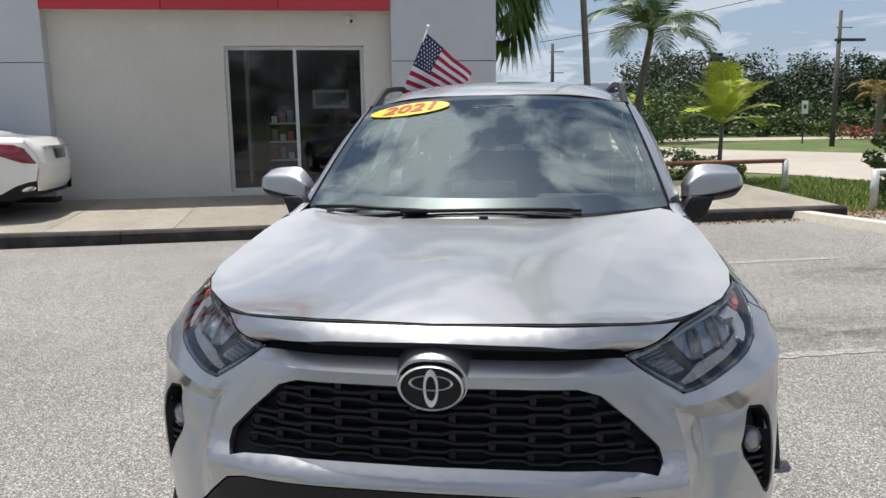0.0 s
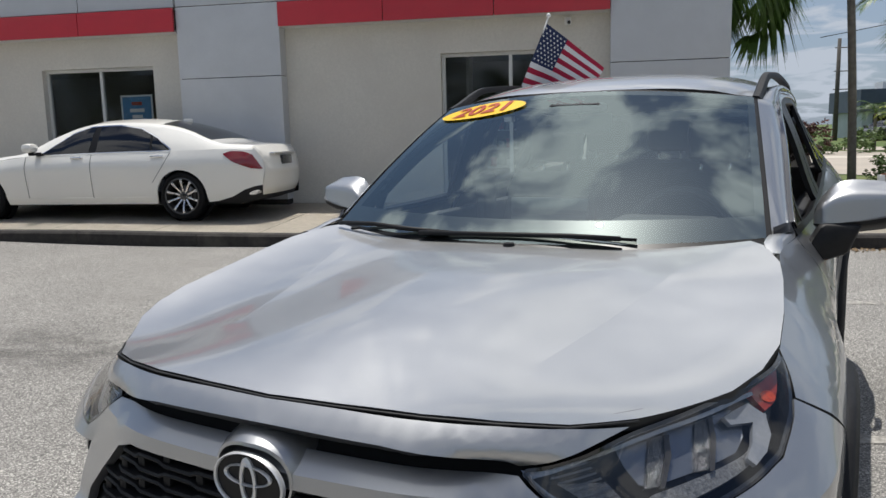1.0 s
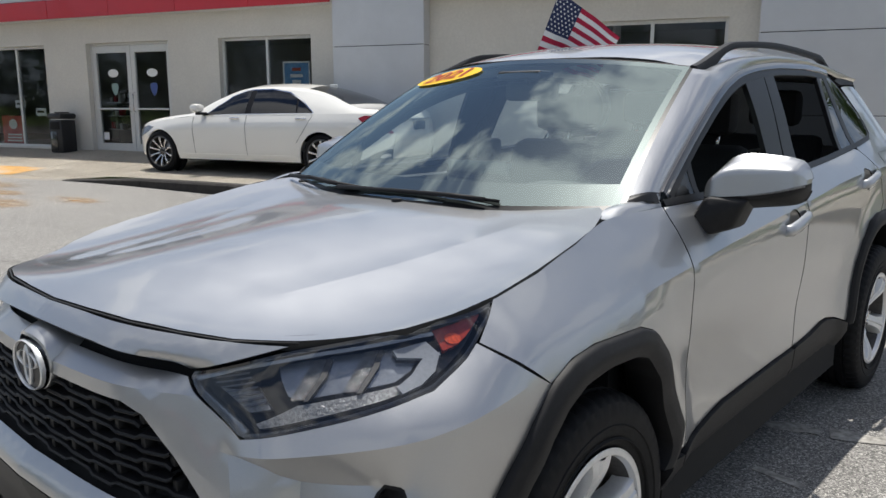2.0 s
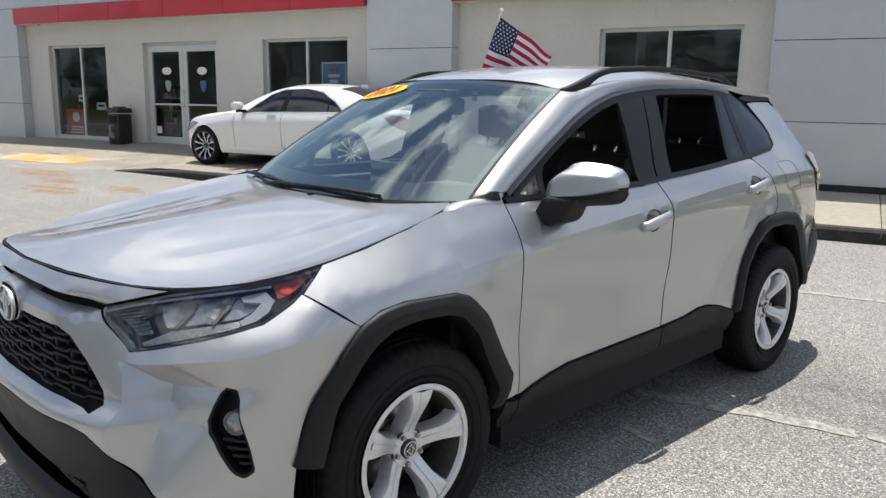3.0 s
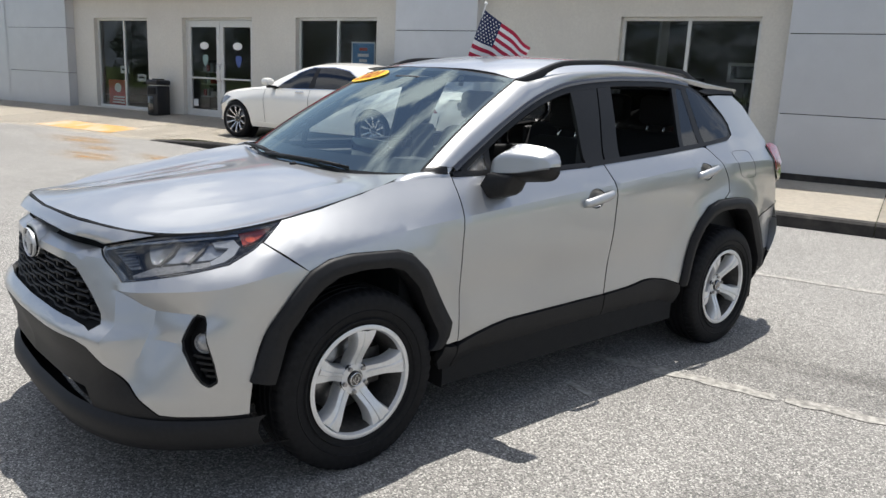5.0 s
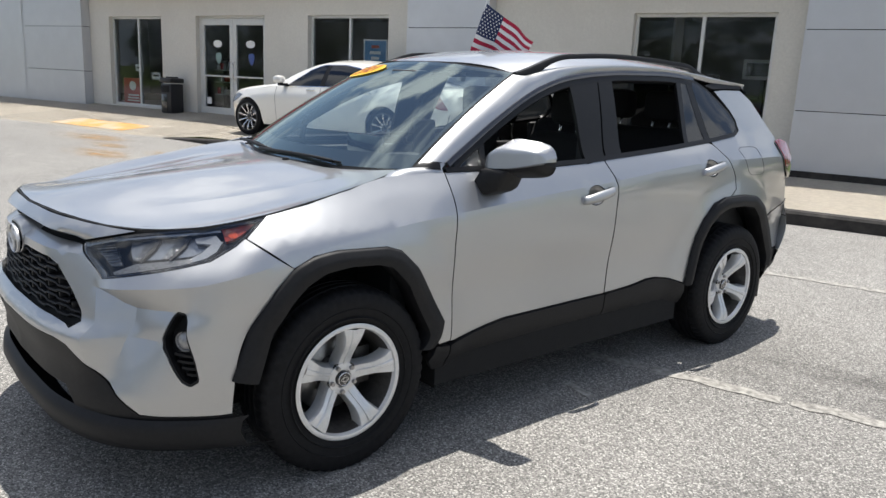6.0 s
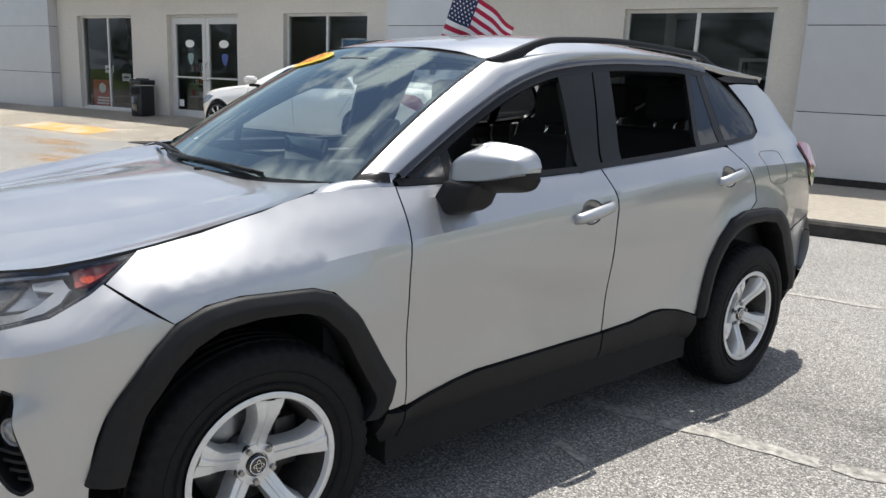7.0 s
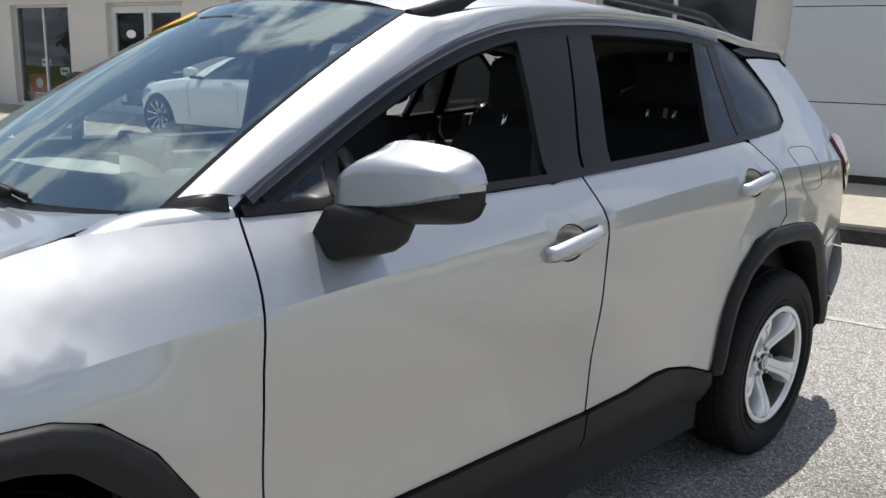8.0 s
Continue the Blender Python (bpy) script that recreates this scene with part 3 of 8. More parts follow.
# plan outlines of the nose from the middle to the wheel arch, by height
NOSE = [
    level(0.20, [(0, 0.10), (0.3, 0.11), (0.5, 0.14), (0.67, 0.21), (0.79, 0.34), (0.85, 0.50), (0.875, 0.70)]),
    level(0.36, [(0, 0.035), (0.3, 0.048), (0.52, 0.092), (0.70, 0.182), (0.825, 0.32), (0.898, 0.48), (0.915, 0.70)]),
    level(0.62, [(0, 0.042), (0.3, 0.058), (0.545, 0.116), (0.715, 0.196), (0.840, 0.315), (0.896, 0.44), (0.91, 0.70)]),
    level(0.80, [(0, 0.045), (0.3, 0.066), (0.50, 0.138), (0.685, 0.248), (0.825, 0.385), (0.888, 0.53), (0.905, 0.70)]),
    level(0.93, [(0, 0.070), (0.25, 0.088), (0.47, 0.162), (0.61, 0.28), (0.74, 0.43), (0.82, 0.575), (0.858, 0.70)]),
    level(1.01, [(0, 0.15), (0.25, 0.165), (0.47, 0.23), (0.60, 0.34), (0.71, 0.46), (0.775, 0.59), (0.795, 0.70)]),
]
# crease under the headlamp and the fold below it, by the outline's parameter
LEDGE = [(0.385, 0.760), (0.414, 0.764), (0.53, 0.777), (0.61, 0.786), (0.685, 0.796), (0.79, 0.823), (0.90, 0.846), (0.98, 0.865)]
FOLD = [(0.385, 0.760), (0.41, 0.728), (0.44, 0.693), (0.53, 0.697), (0.62, 0.703), (0.70, 0.702)]


def between(table, x):
    """Straight lines through (x, value) pairs, nothing beyond them."""
    for (x0, v0), (x1, v1) in zip(table, table[1:]):
        if x0 <= x <= x1:
            return v0 + (v1 - v0) * (x - x0) / (x1 - x0)
    return 0.0


HOLLOW = [(0.385, 0.0), (0.44, 0.076), (0.59, 0.050), (0.69, 0.0)]  # depth of the bay beside the fog lamp
ledge = ease([(0.2, 0.75)] + LEDGE + [(1.2, 0.88)])
fold = ease([(0.2, 0.754)] + FOLD + [(1.2, 0.68)])
SX = 1.15  # metres of outline for a whole step of the outline's parameter


def nose_drawn(a, z):
    """The front skin: a runs from the middle (0) round the corner to the wheel arch (SX); negative to the other side."""
    s = min(abs(a) / SX, 1.15)
    x = ease([(n[0], n[1](s)) for n in NOSE])(z)
    y = ease([(n[0], n[2](s)) for n in NOSE])(z)
    # the ledge under the headlamp and the hollow bay below it
    edge, low = ledge(s), fold(s)
    h = 0.028 * step(0.36, 0.46, s) * (1 - step(0.74, 0.98, s))
    deep = between(HOLLOW, s)
    out = 0.0
    if z > edge:
        out = h * max(0.0, 1 - (z - edge) / 0.13)
    elif z > low:
        t = (edge - z) / max(edge - low, 0.01)
        out = h * (1 - t)
        y += deep * t
    else:
        y += deep * min(1.0, max(0.0, (z - 0.41) / 0.19))
    # the bar over the grille has a bevelled top
    y += 1.1 * max(0.0, min(z - 0.852, 0.034)) * (1 - step(0.892, 0.922, z)) * (1 - step(0.26, 0.38, s))
    # the strip under the bonnet leans back
    y -= 0.3 * max(0.0, min(0.966 - z, 0.046)) * step(0.895, 0.918, z) * (1 - step(0.40, 0.52, s))
    # the chin under the grille juts out and faces up
    chin = max(0.0, min((0.642 - z) / 0.036, (z - 0.46) / 0.12))
    y -= 0.046 * min(chin, 1.0) * (1 - step(0.36, 0.50, s))
    c, d = math.cos(s * 1.25), math.sin(s * 1.25)
    k = step(0.66, 0.97, s) * step(0.30, 0.42, z)
    x += (side(y, z)[0] - x) * k
    return (math.copysign(x + out * d, a) if a else 0.0, y - out * c, z)


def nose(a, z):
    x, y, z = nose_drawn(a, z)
    return (x, *view_shifted(y, z))


def at_x(x, z):
    """Outline parameter of the nose at a half-width."""
    lo, hi = 0.0, SX * 1.15
    for _ in range(40):
        mid = (lo + hi) / 2
        if nose_drawn(mid, z)[0] < x:
            lo = mid
        else:
            hi = mid
    return lo


def at_y(y, z):
    lo, hi = 0.0, SX * 1.3
    for _ in range(40):
        mid = (lo + hi) / 2
        if nose_drawn(mid, z)[1] < y:
            lo = mid
        else:
            hi = mid
    return lo


def nx(*pairs):
    return [(at_x(x, z), z) for x, z in pairs]


hood_mid = ease([(0.10, 0.966), (0.16, 0.982), (0.30, 1.010), (0.6, 1.046), (0.9, 1.074), (1.2, 1.096)])
front_edge = [(0.0, 0.10), (0.15, 0.104), (0.30, 0.120), (0.42, 0.157), (0.52, 0.217), (0.61, 0.305)]
side_edge = [(0.68, 0.375), (0.735, 0.44), (0.775, 0.53), (0.795, 0.64), (0.79, 0.80), (0.775, 0.98), (0.758, 1.10), (0.712, 1.228)]
hood_x = ease([(y, x) for x, y in front_edge + side_edge])
FRONT_Z = [0.968, 0.968, 0.967, 0.964, 0.957, 0.945]
front_edge = [(x, nose_drawn(at_x(x, z), z)[1] + 0.002) for (x, y), z in zip(front_edge, FRONT_Z)]
hood_x = ease([(y, x) for x, y in front_edge + side_edge])
hood_z = ease([(y, z) for (x, y), z in zip(front_edge, FRONT_Z)] + [(0.375, 0.955), (0.44, 0.966), (0.53, 0.984), (0.64, 1.002), (0.80, 1.033), (0.98, 1.069), (1.10, 1.091), (1.228, 1.113)])


def hood_fit():
    """A smooth even surface through the bonnet's middle line and its edges, with the least change of curvature."""
    powers = [(i, j) for i in (0, 2, 4, 6) for j in range(5)]

    def slope(n, k, t):
        return 0.0 if n < k else math.perm(n, k) * t ** (n - k)

    def row(x, v, kx=0, kv=0):
        return [slope(i, kx, x) * slope(j, kv, v) for i, j in powers]

    def v_of(y):
        return math.sqrt(max(y - 0.05, 0.002))

    rows, vals = [], []
    for x, y in front_edge + side_edge:
        rows.append([24 * q for q in row(x, v_of(y))])
        vals.append(24 * hood_z(y))
    for k in range(12):
        y = 0.10 + 0.1 * k
        rows.append([4 * q for q in row(0, v_of(y))])
        vals.append(4 * hood_mid(y))
    for i in range(9):
        for j in range(9):
            x, v = 0.1 * i, 0.2 + 0.11 * j
            for kx, kv in ((3, 0), (2, 1), (1, 2), (0, 3)):
                rows.append([0.003 * q for q in row(x, v, kx, kv)])
                vals.append(0.0)
    c = np.linalg.lstsq(np.array(rows), np.array(vals), rcond=None)[0]
    return lambda x, y: float(np.dot(c, row(x, v_of(y))))


hood_base = hood_fit()


def hood_line(y):
    return 0.365 + 0.22 * (y - 0.30)


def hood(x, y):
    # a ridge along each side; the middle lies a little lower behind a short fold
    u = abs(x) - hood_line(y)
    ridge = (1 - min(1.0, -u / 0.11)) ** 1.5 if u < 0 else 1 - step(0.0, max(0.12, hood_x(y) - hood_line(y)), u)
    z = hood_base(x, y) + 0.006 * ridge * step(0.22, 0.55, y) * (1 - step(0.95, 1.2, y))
    return (x, *view_shifted(y, z))


def roof(x, y):
    t = abs(x) / 0.60
    return (x, y, roof_mid(y) - 0.035 * t * t - 0.05 * t**5)


def screen(a, t):
    """The windscreen: a from -1 to 1 across, t from 0 at its foot to 1."""
    lo = Vector((0.705 * a, 1.165 + 0.175 * a * a, 1.090 + 0.022 * a * a))
    hi = Vector((0.590 * a, 1.915 + 0.085 * a * a, 1.553 - 0.040 * a * a))
    p = lo.lerp(hi, t)
    p += Vector((0, -0.03, 0.045)) * (t * (1 - t)) * 1.2
    return p


def both(name, outline, surf, mat, gap=0.04, holes=(), parent=None, label="", thick=0.018, centre=(0, 2.2, 0.6), creases=()):
    made = []
    for s in (surf, flip(surf)):
        made.append(panel(name, outline, s, mat, parent or suv, gap, thick, holes, label, centre, creases=creases))
    return made


# bonnet
rear_edge = [(0.67, 1.274), (0.60, 1.254), (0.50, 1.226), (0.35, 1.188), (0.20, 1.160), (0.0, 1.148)]
half = front_edge + side_edge + rear_edge
outline = half + [(-x, y) for x, y in half[::-1] if x > 0]
HOOD_CREASE = [(hood_line(y), y) for y in [0.40 + 0.07 * k for k in range(11)]]
panel("bonnet", outline, hood, M["silver"], suv, 0.03, 0.02, creases=(HOOD_CREASE, [(-x, y) for x, y in HOOD_CREASE]), label="silver bonnet with two long creases")

# black tube that paints the shade in the bonnet's front gap
bm = bmesh.new()
edge = [Vector(hood(x, y)) + Vector((0, -0.003, -0.004)) for x, y in front_edge]
add_tube(bm, [Vector((-q.x, q.y, q.z)) for q in edge[:0:-1]] + edge, 0.0024, 6)
part("bonnet_gap", bm, M["seal"], suv)

# painted nose strip between bonnet and slot
zt = [(0.0, 0.965), (0.15, 0.965), (0.30, 0.963), (0.42, 0.960), (0.52, 0.953), (0.60, 0.940)]
zb = [(0.455, 0.892), (0.38, 0.912), (0.25, 0.924), (0.0, 0.930)]
half = nx(*zt) + nx(*zb)
half[0], half[-1] = (0.0, 0.965), (0.0, 0.930)
panel("nose_strip", half + [(-a, z) for a, z in half[::-1] if a > 0], nose, M["silver"], suv, 0.018, 0.03, centre=(0, 2.2, 0.9))

# headlamp outline on the nose skin
lamp_out = [(0.361, 0.887), (0.56, 0.930), (0.733, 0.956), (0.878, 0.976), (1.041, 0.995)]
lamp_out += [(0.94, 0.95), (0.884, 0.909), (0.805, 0.864), (0.641, 0.826), (0.469, 0.789)]
JOIN = (0.914, 0.931)  # where bumper, wing and lamp meet
JOIN_Y = nose_drawn(*JOIN)[1]

# bumper cover, one piece over the middle, with the grille opening and the fog lamp recesses
grille_half = [(0.0, 0.826)] + nx((0.34, 0.824), (0.395, 0.806), (0.47, 0.740), (0.535, 0.675), (0.545, 0.640), (0.530, 0.618), (0.49, 0.626), (0.40, 0.632)) + [(0.0, 0.634)]
fog_out = rounded(nx((0.785, 0.704), (0.826, 0.704), (0.845, 0.676), (0.864, 0.55), (0.867, 0.478), (0.850, 0.458), (0.832, 0.476), (0.760, 0.596)), 1, 0.14)
cover = [(0.0, 0.884)] + nx((0.25, 0.882), (0.455, 0.880)) + lamp_out[:5:-1] + [JOIN]
cover += [(at_y(0.672, 0.835), 0.832), (at_y(0.607, 0.767), 0.767), (at_y(0.519, 0.641), 0.641), (at_y(0.470, 0.50), 0.50), (at_y(0.462, 0.40), 0.40), (at_y(0.46, 0.352), 0.352)]
cover += nx((0.78, 0.352), (0.745, 0.356), (0.64, 0.462), (0.535, 0.566), (0.48, 0.580)) + [(0.0, 0.586)]
cover = cover + grille_half[::-1]
for s in (nose, flip(nose)):
    panel("bumper_cover", cover, s, M["silver"], suv, 0.02, 0.02, (fog_out,), "silver bumper cover", (0, 2.2, 0.7), 0.0, creases=[[(p * SX, z) for p, z in line] for line in (LEDGE[:7], FOLD[:5], [(0.385, 0.755), (0.385, 0.69), (0.385, 0.60), (0.385, 0.56)], [(0.44, 0.693), (0.44, 0.60), (0.44, 0.53)], [(0.39, 0.60), (0.44, 0.60), (0.57, 0.60)], [(0.01, 0.852), (0.15, 0.852), (0.25, 0.852), (0.34, 0.852)])])

# front black lower valance and lip
low = [(0.0, 0.582)] + nx((0.478, 0.576), (0.532, 0.561), (0.637, 0.457), (0.742, 0.351), (0.78, 0.348)) + [(at_y(0.46, 0.348), 0.348), (at_y(0.50, 0.25), 0.25)]
low += nx((0.74, 0.235), (0.6, 0.235), (0.52, 0.31), (0.47, 0.40)) + [(0.0, 0.405)]
for s in (nose, flip(nose)):
    panel("lower_valance", low, s, M["plastic"], suv, 0.04, 0.03, (), "textured black lower bumper", (0, 2.2, 0.5), 0.0)


def lip(a, t):
    x, y, z = nose(a, 0.30)
    k = step(0.15, 0.75, abs(a) / SX)
    prof = [(-0.005, 0.335), (-0.03, 0.315), (-0.035, 0.275), (-0.01, 0.225), (0.12, 0.20)]
    i = min(int(t * 4), 3)
    u = t * 4 - i
    dy = prof[i][0] * (1 - u) + prof[i + 1][0] * u
    zz = prof[i][1] * (1 - u) + prof[i + 1][1] * u
    return (x * (1 + 0.02 * (1 - t)), y + dy, zz)


bm = bmesh.new()
add_grid(bm, [[lip(-0.86 * SX + 1.72 * SX * j / 60, i / 8) for j in range(61)] for i in range(9)])
bmesh.ops.recalc_face_normals(bm, faces=bm.faces[:])
part("bumper_lip", bm, M["plastic"], suv, sharp=60)
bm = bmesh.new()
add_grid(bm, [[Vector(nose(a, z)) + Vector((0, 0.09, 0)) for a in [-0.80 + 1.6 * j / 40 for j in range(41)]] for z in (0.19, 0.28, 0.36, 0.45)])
part("lower_intake", bm, M["void_black"], suv)
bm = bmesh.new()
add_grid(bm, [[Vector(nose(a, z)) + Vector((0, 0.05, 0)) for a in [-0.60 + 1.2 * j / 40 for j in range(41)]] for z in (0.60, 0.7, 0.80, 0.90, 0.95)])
part("grille_backing", bm, M["void_black"], suv)

# flank panels, in (length, height)
ARCH_F = [(0.457, 0.471), (0.519, 0.641), (0.607, 0.767), (0.672, 0.832), (0.75, 0.866), (0.843, 0.877), (1.06, 0.868), (1.13, 0.845), (1.213, 0.770), (1.29, 0.65), (1.364, 0.525), (1.345, 0.455), (1.315, 0.423)]
INNER_F = [(0.545, 0.445), (0.600, 0.62), (0.665, 0.715), (0.72, 0.765), (0.79, 0.80), (0.895, 0.812), (1.02, 0.805), (1.082, 0.785), (1.16, 0.71), (1.225, 0.60), (1.285, 0.49), (1.275, 0.45), (1.245, 0.425)]
ARCH_R = [(3.085, 0.42), (3.10, 0.50), (3.153, 0.693), (3.21, 0.785), (3.301, 0.865), (3.40, 0.893), (3.60, 0.893), (3.76, 0.875), (3.86, 0.815), (3.98, 0.66), (4.06, 0.50), (4.06, 0.42)]
INNER_R = [(3.16, 0.42), (3.175, 0.50), (3.225, 0.66), (3.275, 0.745), (3.35, 0.80), (3.43, 0.825), (3.60, 0.828), (3.72, 0.81), (3.80, 0.75), (3.90, 0.62), (3.985, 0.48), (3.985, 0.42)]

def seam_fd(z):
    return ease([(0.40, 1.408), (0.60, 1.413), (0.87, 1.415), (1.0, 1.428), (1.115, 1.450)])(z)

def seam_b(z):
    return ease([(0.45, 2.402), (0.75, 2.425), (1.0, 2.430), (1.14, 2.445)])(z)

def seam_rr(z):
    return ease([(0.86, 3.40), (0.93, 3.52), (1.0, 3.515), (1.10, 3.46), (1.2, 3.39)])(z)


def wing(y, z):
    return nose(at_y(y, z), z) if y < 0.69 else side(y, z)


fender = [(0.672, 0.832), (JOIN_Y + 0.003, JOIN[1] + 0.001), (nose_drawn(0.94, 0.95)[1], 0.95), (nose_drawn(0.985, 0.975)[1], 0.975), (0.640, 1.003)] + [(y, belt_z(y) - 0.001) for y in (0.75, 0.85, 0.95, 1.05, 1.15, 1.24)] + [(1.31, 1.110), (seam_fd(1.112) - 0.001, 1.112)]
fender += [(seam_fd(z) - 0.0008, z) for z in (1.05, 0.95, 0.85, 0.7, 0.55, 0.43)] + [(1.35, 0.425), (1.335, 0.44), (1.364, 0.525)] + ARCH_F[9:3:-1]
def crease_line(y0, y1, n=12):
    return [(y, crease_at(y)) for y in [y0 + (y1 - y0) * k / n for k in range(n + 1)]]


both("front_wing", fender, wing, M["silver"], 0.035, creases=(crease_line(1.10, 1.412),))

for sgn in (1, -1):
    bm = bmesh.new()
    rows = []
    inner = [ease([(0, 0.724), (0.35, 0.706), (0.62, 0.712), (1, 0.752)]), ease([(0, 1.20), (0.35, 1.268), (0.62, 1.350), (1, 1.455)]), ease([(0, 1.092), (0.35, 1.112), (0.62, 1.120), (1, 1.116)])]
    for i in range(15):
        t = i / 14
        o = Vector(side(1.17 + 0.272 * t, belt_z(1.17 + 0.272 * t) - 0.004))
        q = Vector([f(t) for f in inner])
        rows.append([Vector((sgn * p.x, p.y, p.z)) for p in [o.lerp(q, k / 10) + Vector((0, 0, 0.012 * step(0.0, 0.5, t) * math.sin(math.pi * (k / 10) ** 0.75))) for k in range(11)]])
    add_grid(bm, rows)
    bmesh.ops.recalc_face_normals(bm, faces=bm.faces[:])
    part("wing_flange", bm, M["silver"], suv, sharp=None)

# black seal between the wing's end, the pillar foot and the door
for sgn in (1, -1):
    bm = bmesh.new()
    rows = []
    for k in range(9):
        x, y, z = side(1.40 + 0.017 * k, belt_z(1.40 + 0.017 * k) - 0.012)
        rows.append([(sgn * (x - 0.010), y, z - 0.03), (sgn * (x - 0.012), y, z + 0.002), (sgn * (x - 0.030), y, z + 0.014), (sgn * (x - 0.075), y, z + 0.035)])
    add_grid(bm, rows)
    part("pillar_seal", bm, M["seal"], suv, sharp=None)

door1 = [(seam_fd(z) + 0.0008, z) for z in (0.425, 0.55, 0.7, 0.85, 0.95, 1.05, 1.112)] + [(y, belt_z(y) - 0.004) for y in (1.5, 1.7, 1.9, 2.1, 2.3)]
door1 += [(seam_b(z) - 0.002, z) for z in (1.132, 1.05, 0.95, 0.85, 0.7, 0.55, 0.476)] + [(2.2, 0.474), (1.9, 0.470), (1.72, 0.468), (1.62, 0.455), (1.5, 0.432)]
door2 = [(seam_b(z) + 0.002, z) for z in (0.477, 0.6, 0.75, 0.9, 1.05, 1.137)] + [(y, belt_z(y) - 0.004) for y in (2.6, 2.8, 3.0, 3.2, 3.37)]
door2 += [(seam_rr(z) - 0.002, z) for z in (1.18, 1.1, 1.0, 0.93, 0.885)] + ARCH_R[4:0:-1] + [(3.085, 0.435), (2.95, 0.475), (2.82, 0.50), (2.74, 0.502), (2.6, 0.485)]
CUPS = [[(yc + 0.062 * math.cos(t), zc + 0.047 * math.sin(t)) for t in [2 * math.pi * k / 28 for k in range(28)]] for yc, zc in ((2.272, 0.978), (3.280, 1.058))]
both("front_door", door1, side, M["silver"], 0.04, (CUPS[0],), creases=(crease_line(1.432, 2.424, 24),))
both("rear_door", door2, side, M["silver"], 0.04, (CUPS[1],), creases=(crease_line(2.438, 3.455, 24),))

# daylight opening
DLO_TOP = [(1.47, 1.132), (1.60, 1.205), (1.80, 1.318), (1.98, 1.405), (2.15, 1.466), (2.32, 1.506), (2.55, 1.533), (2.80, 1.546), (3.05, 1.548), (3.25, 1.540), (3.40, 1.528)]

quarter = [(seam_rr(z) + 0.002, z) for z in (0.885, 0.93, 1.0, 1.1, 1.18)] + [(3.40, 1.205), (3.55, 1.216), (3.68, 1.225), (3.738, 1.25), (3.748, 1.31), (3.718, 1.365), (3.668, 1.417), (3.61, 1.470), (3.74, 1.478), (3.95, 1.479), (4.05, 1.42), (4.12, 1.30), (4.17, 1.20), (4.11, 1.17), (4.15, 1.02), (4.24, 0.90), (4.28, 0.80), (4.05, 0.76), (3.93, 0.74)] + ARCH_R[8:3:-1]
both("rear_wing", quarter, side, M["silver"], 0.04, creases=(crease_line(3.475, 4.10, 14),))
bump_side = [(3.935, 0.735), (4.05, 0.755), (4.28, 0.795), (4.42, 0.80), (4.43, 0.60), (4.40, 0.50), (4.063, 0.50), (3.98, 0.66)]
both("rear_bumper_side", bump_side, side, M["silver"], 0.05)
both("rear_bumper_foot", [(4.063, 0.497), (4.40, 0.497), (4.36, 0.38), (4.12, 0.34), (4.06, 0.42)], side, M["plastic"], 0.05)

# cant rail: A-pillar, roof side and D-pillar in body colour
def cant(u, t):
    """u along from the foot of the pillar to the rear, t from the side window to the windscreen or roof."""
    lo_y = 1.43 + u * 2.55
    i = 0
    top = ease(DLO_TOP + [(3.66, 1.50), (4.0, 1.49)])
    z0 = top(max(lo_y, 1.47)) + 0.012 if lo_y > 1.44 else 1.118
    a = Vector(side(lo_y, z0))
    if u < 0.27:
        k = u / 0.27
        b = screen(1.02, k)
    else:
        y = 2.0 + (u - 0.27) / 0.73 * 2.02
        b = Vector(roof(0.575, y)) + Vector((0.012, 0, -0.004))
    p = a.lerp(b, t)
    n = Vector((0.75, 0, 0.66))
    return p + n * ((0.012 + 0.016 * step(0.2, 0.4, u)) * math.sin(math.pi * t))


for sgn in (1, -1):
    bm = bmesh.new()
    out = Vector((0.004 * sgn, -0.002, 0.004))
    add_grid(bm, [[Vector((sgn, 1, 1)) * cant(0.012 * i / 6, j / 8) + out for j in range(9)] for i in range(7)])
    bmesh.ops.recalc_face_normals(bm, faces=bm.faces[:])
    part("pillar_foot", bm, M["frame_black"], suv, "black corner trim at the screen pillar", sharp=None)
for sgn in (1, -1):
    bm = bmesh.new()
    add_grid(bm, [[Vector((sgn, 1, 1)) * cant(i / 60, j / 8) for j in range(9)] for i in range(61)])
    bmesh.ops.recalc_face_normals(bm, faces=bm.faces[:])
    if sum(f.normal.z for f in bm.faces) < 0:
        bmesh.ops.reverse_faces(bm, faces=bm.faces[:])
    part("roof_side", bm, M["silver"], suv, sharp=None)

half = [(0.0, 1.935), (0.2, 1.945), (0.4, 1.975), (0.585, 2.03)] + [(0.585, y) for y in (2.4, 2.8, 3.2, 3.6, 4.0)] + [(0.57, 4.08), (0.3, 4.15), (0.0, 4.17)]
panel("roof_panel", half + [(-x, y) for x, y in half[::-1] if x > 0], roof, M["silver"], suv, 0.07, 0.02, label="silver roof panel")

# windscreen
bm = bmesh.new()
add_grid(bm, [[screen(-1 + 2 * j / 24, i / 12) for j in range(25)] for i in range(13)])
bmesh.ops.recalc_face_normals(bm, faces=bm.faces[:])
ws = part("windscreen", bm, M["windshield"], suv, "clear curved windscreen glass", sharp=None)
ws.visible_shadow = False
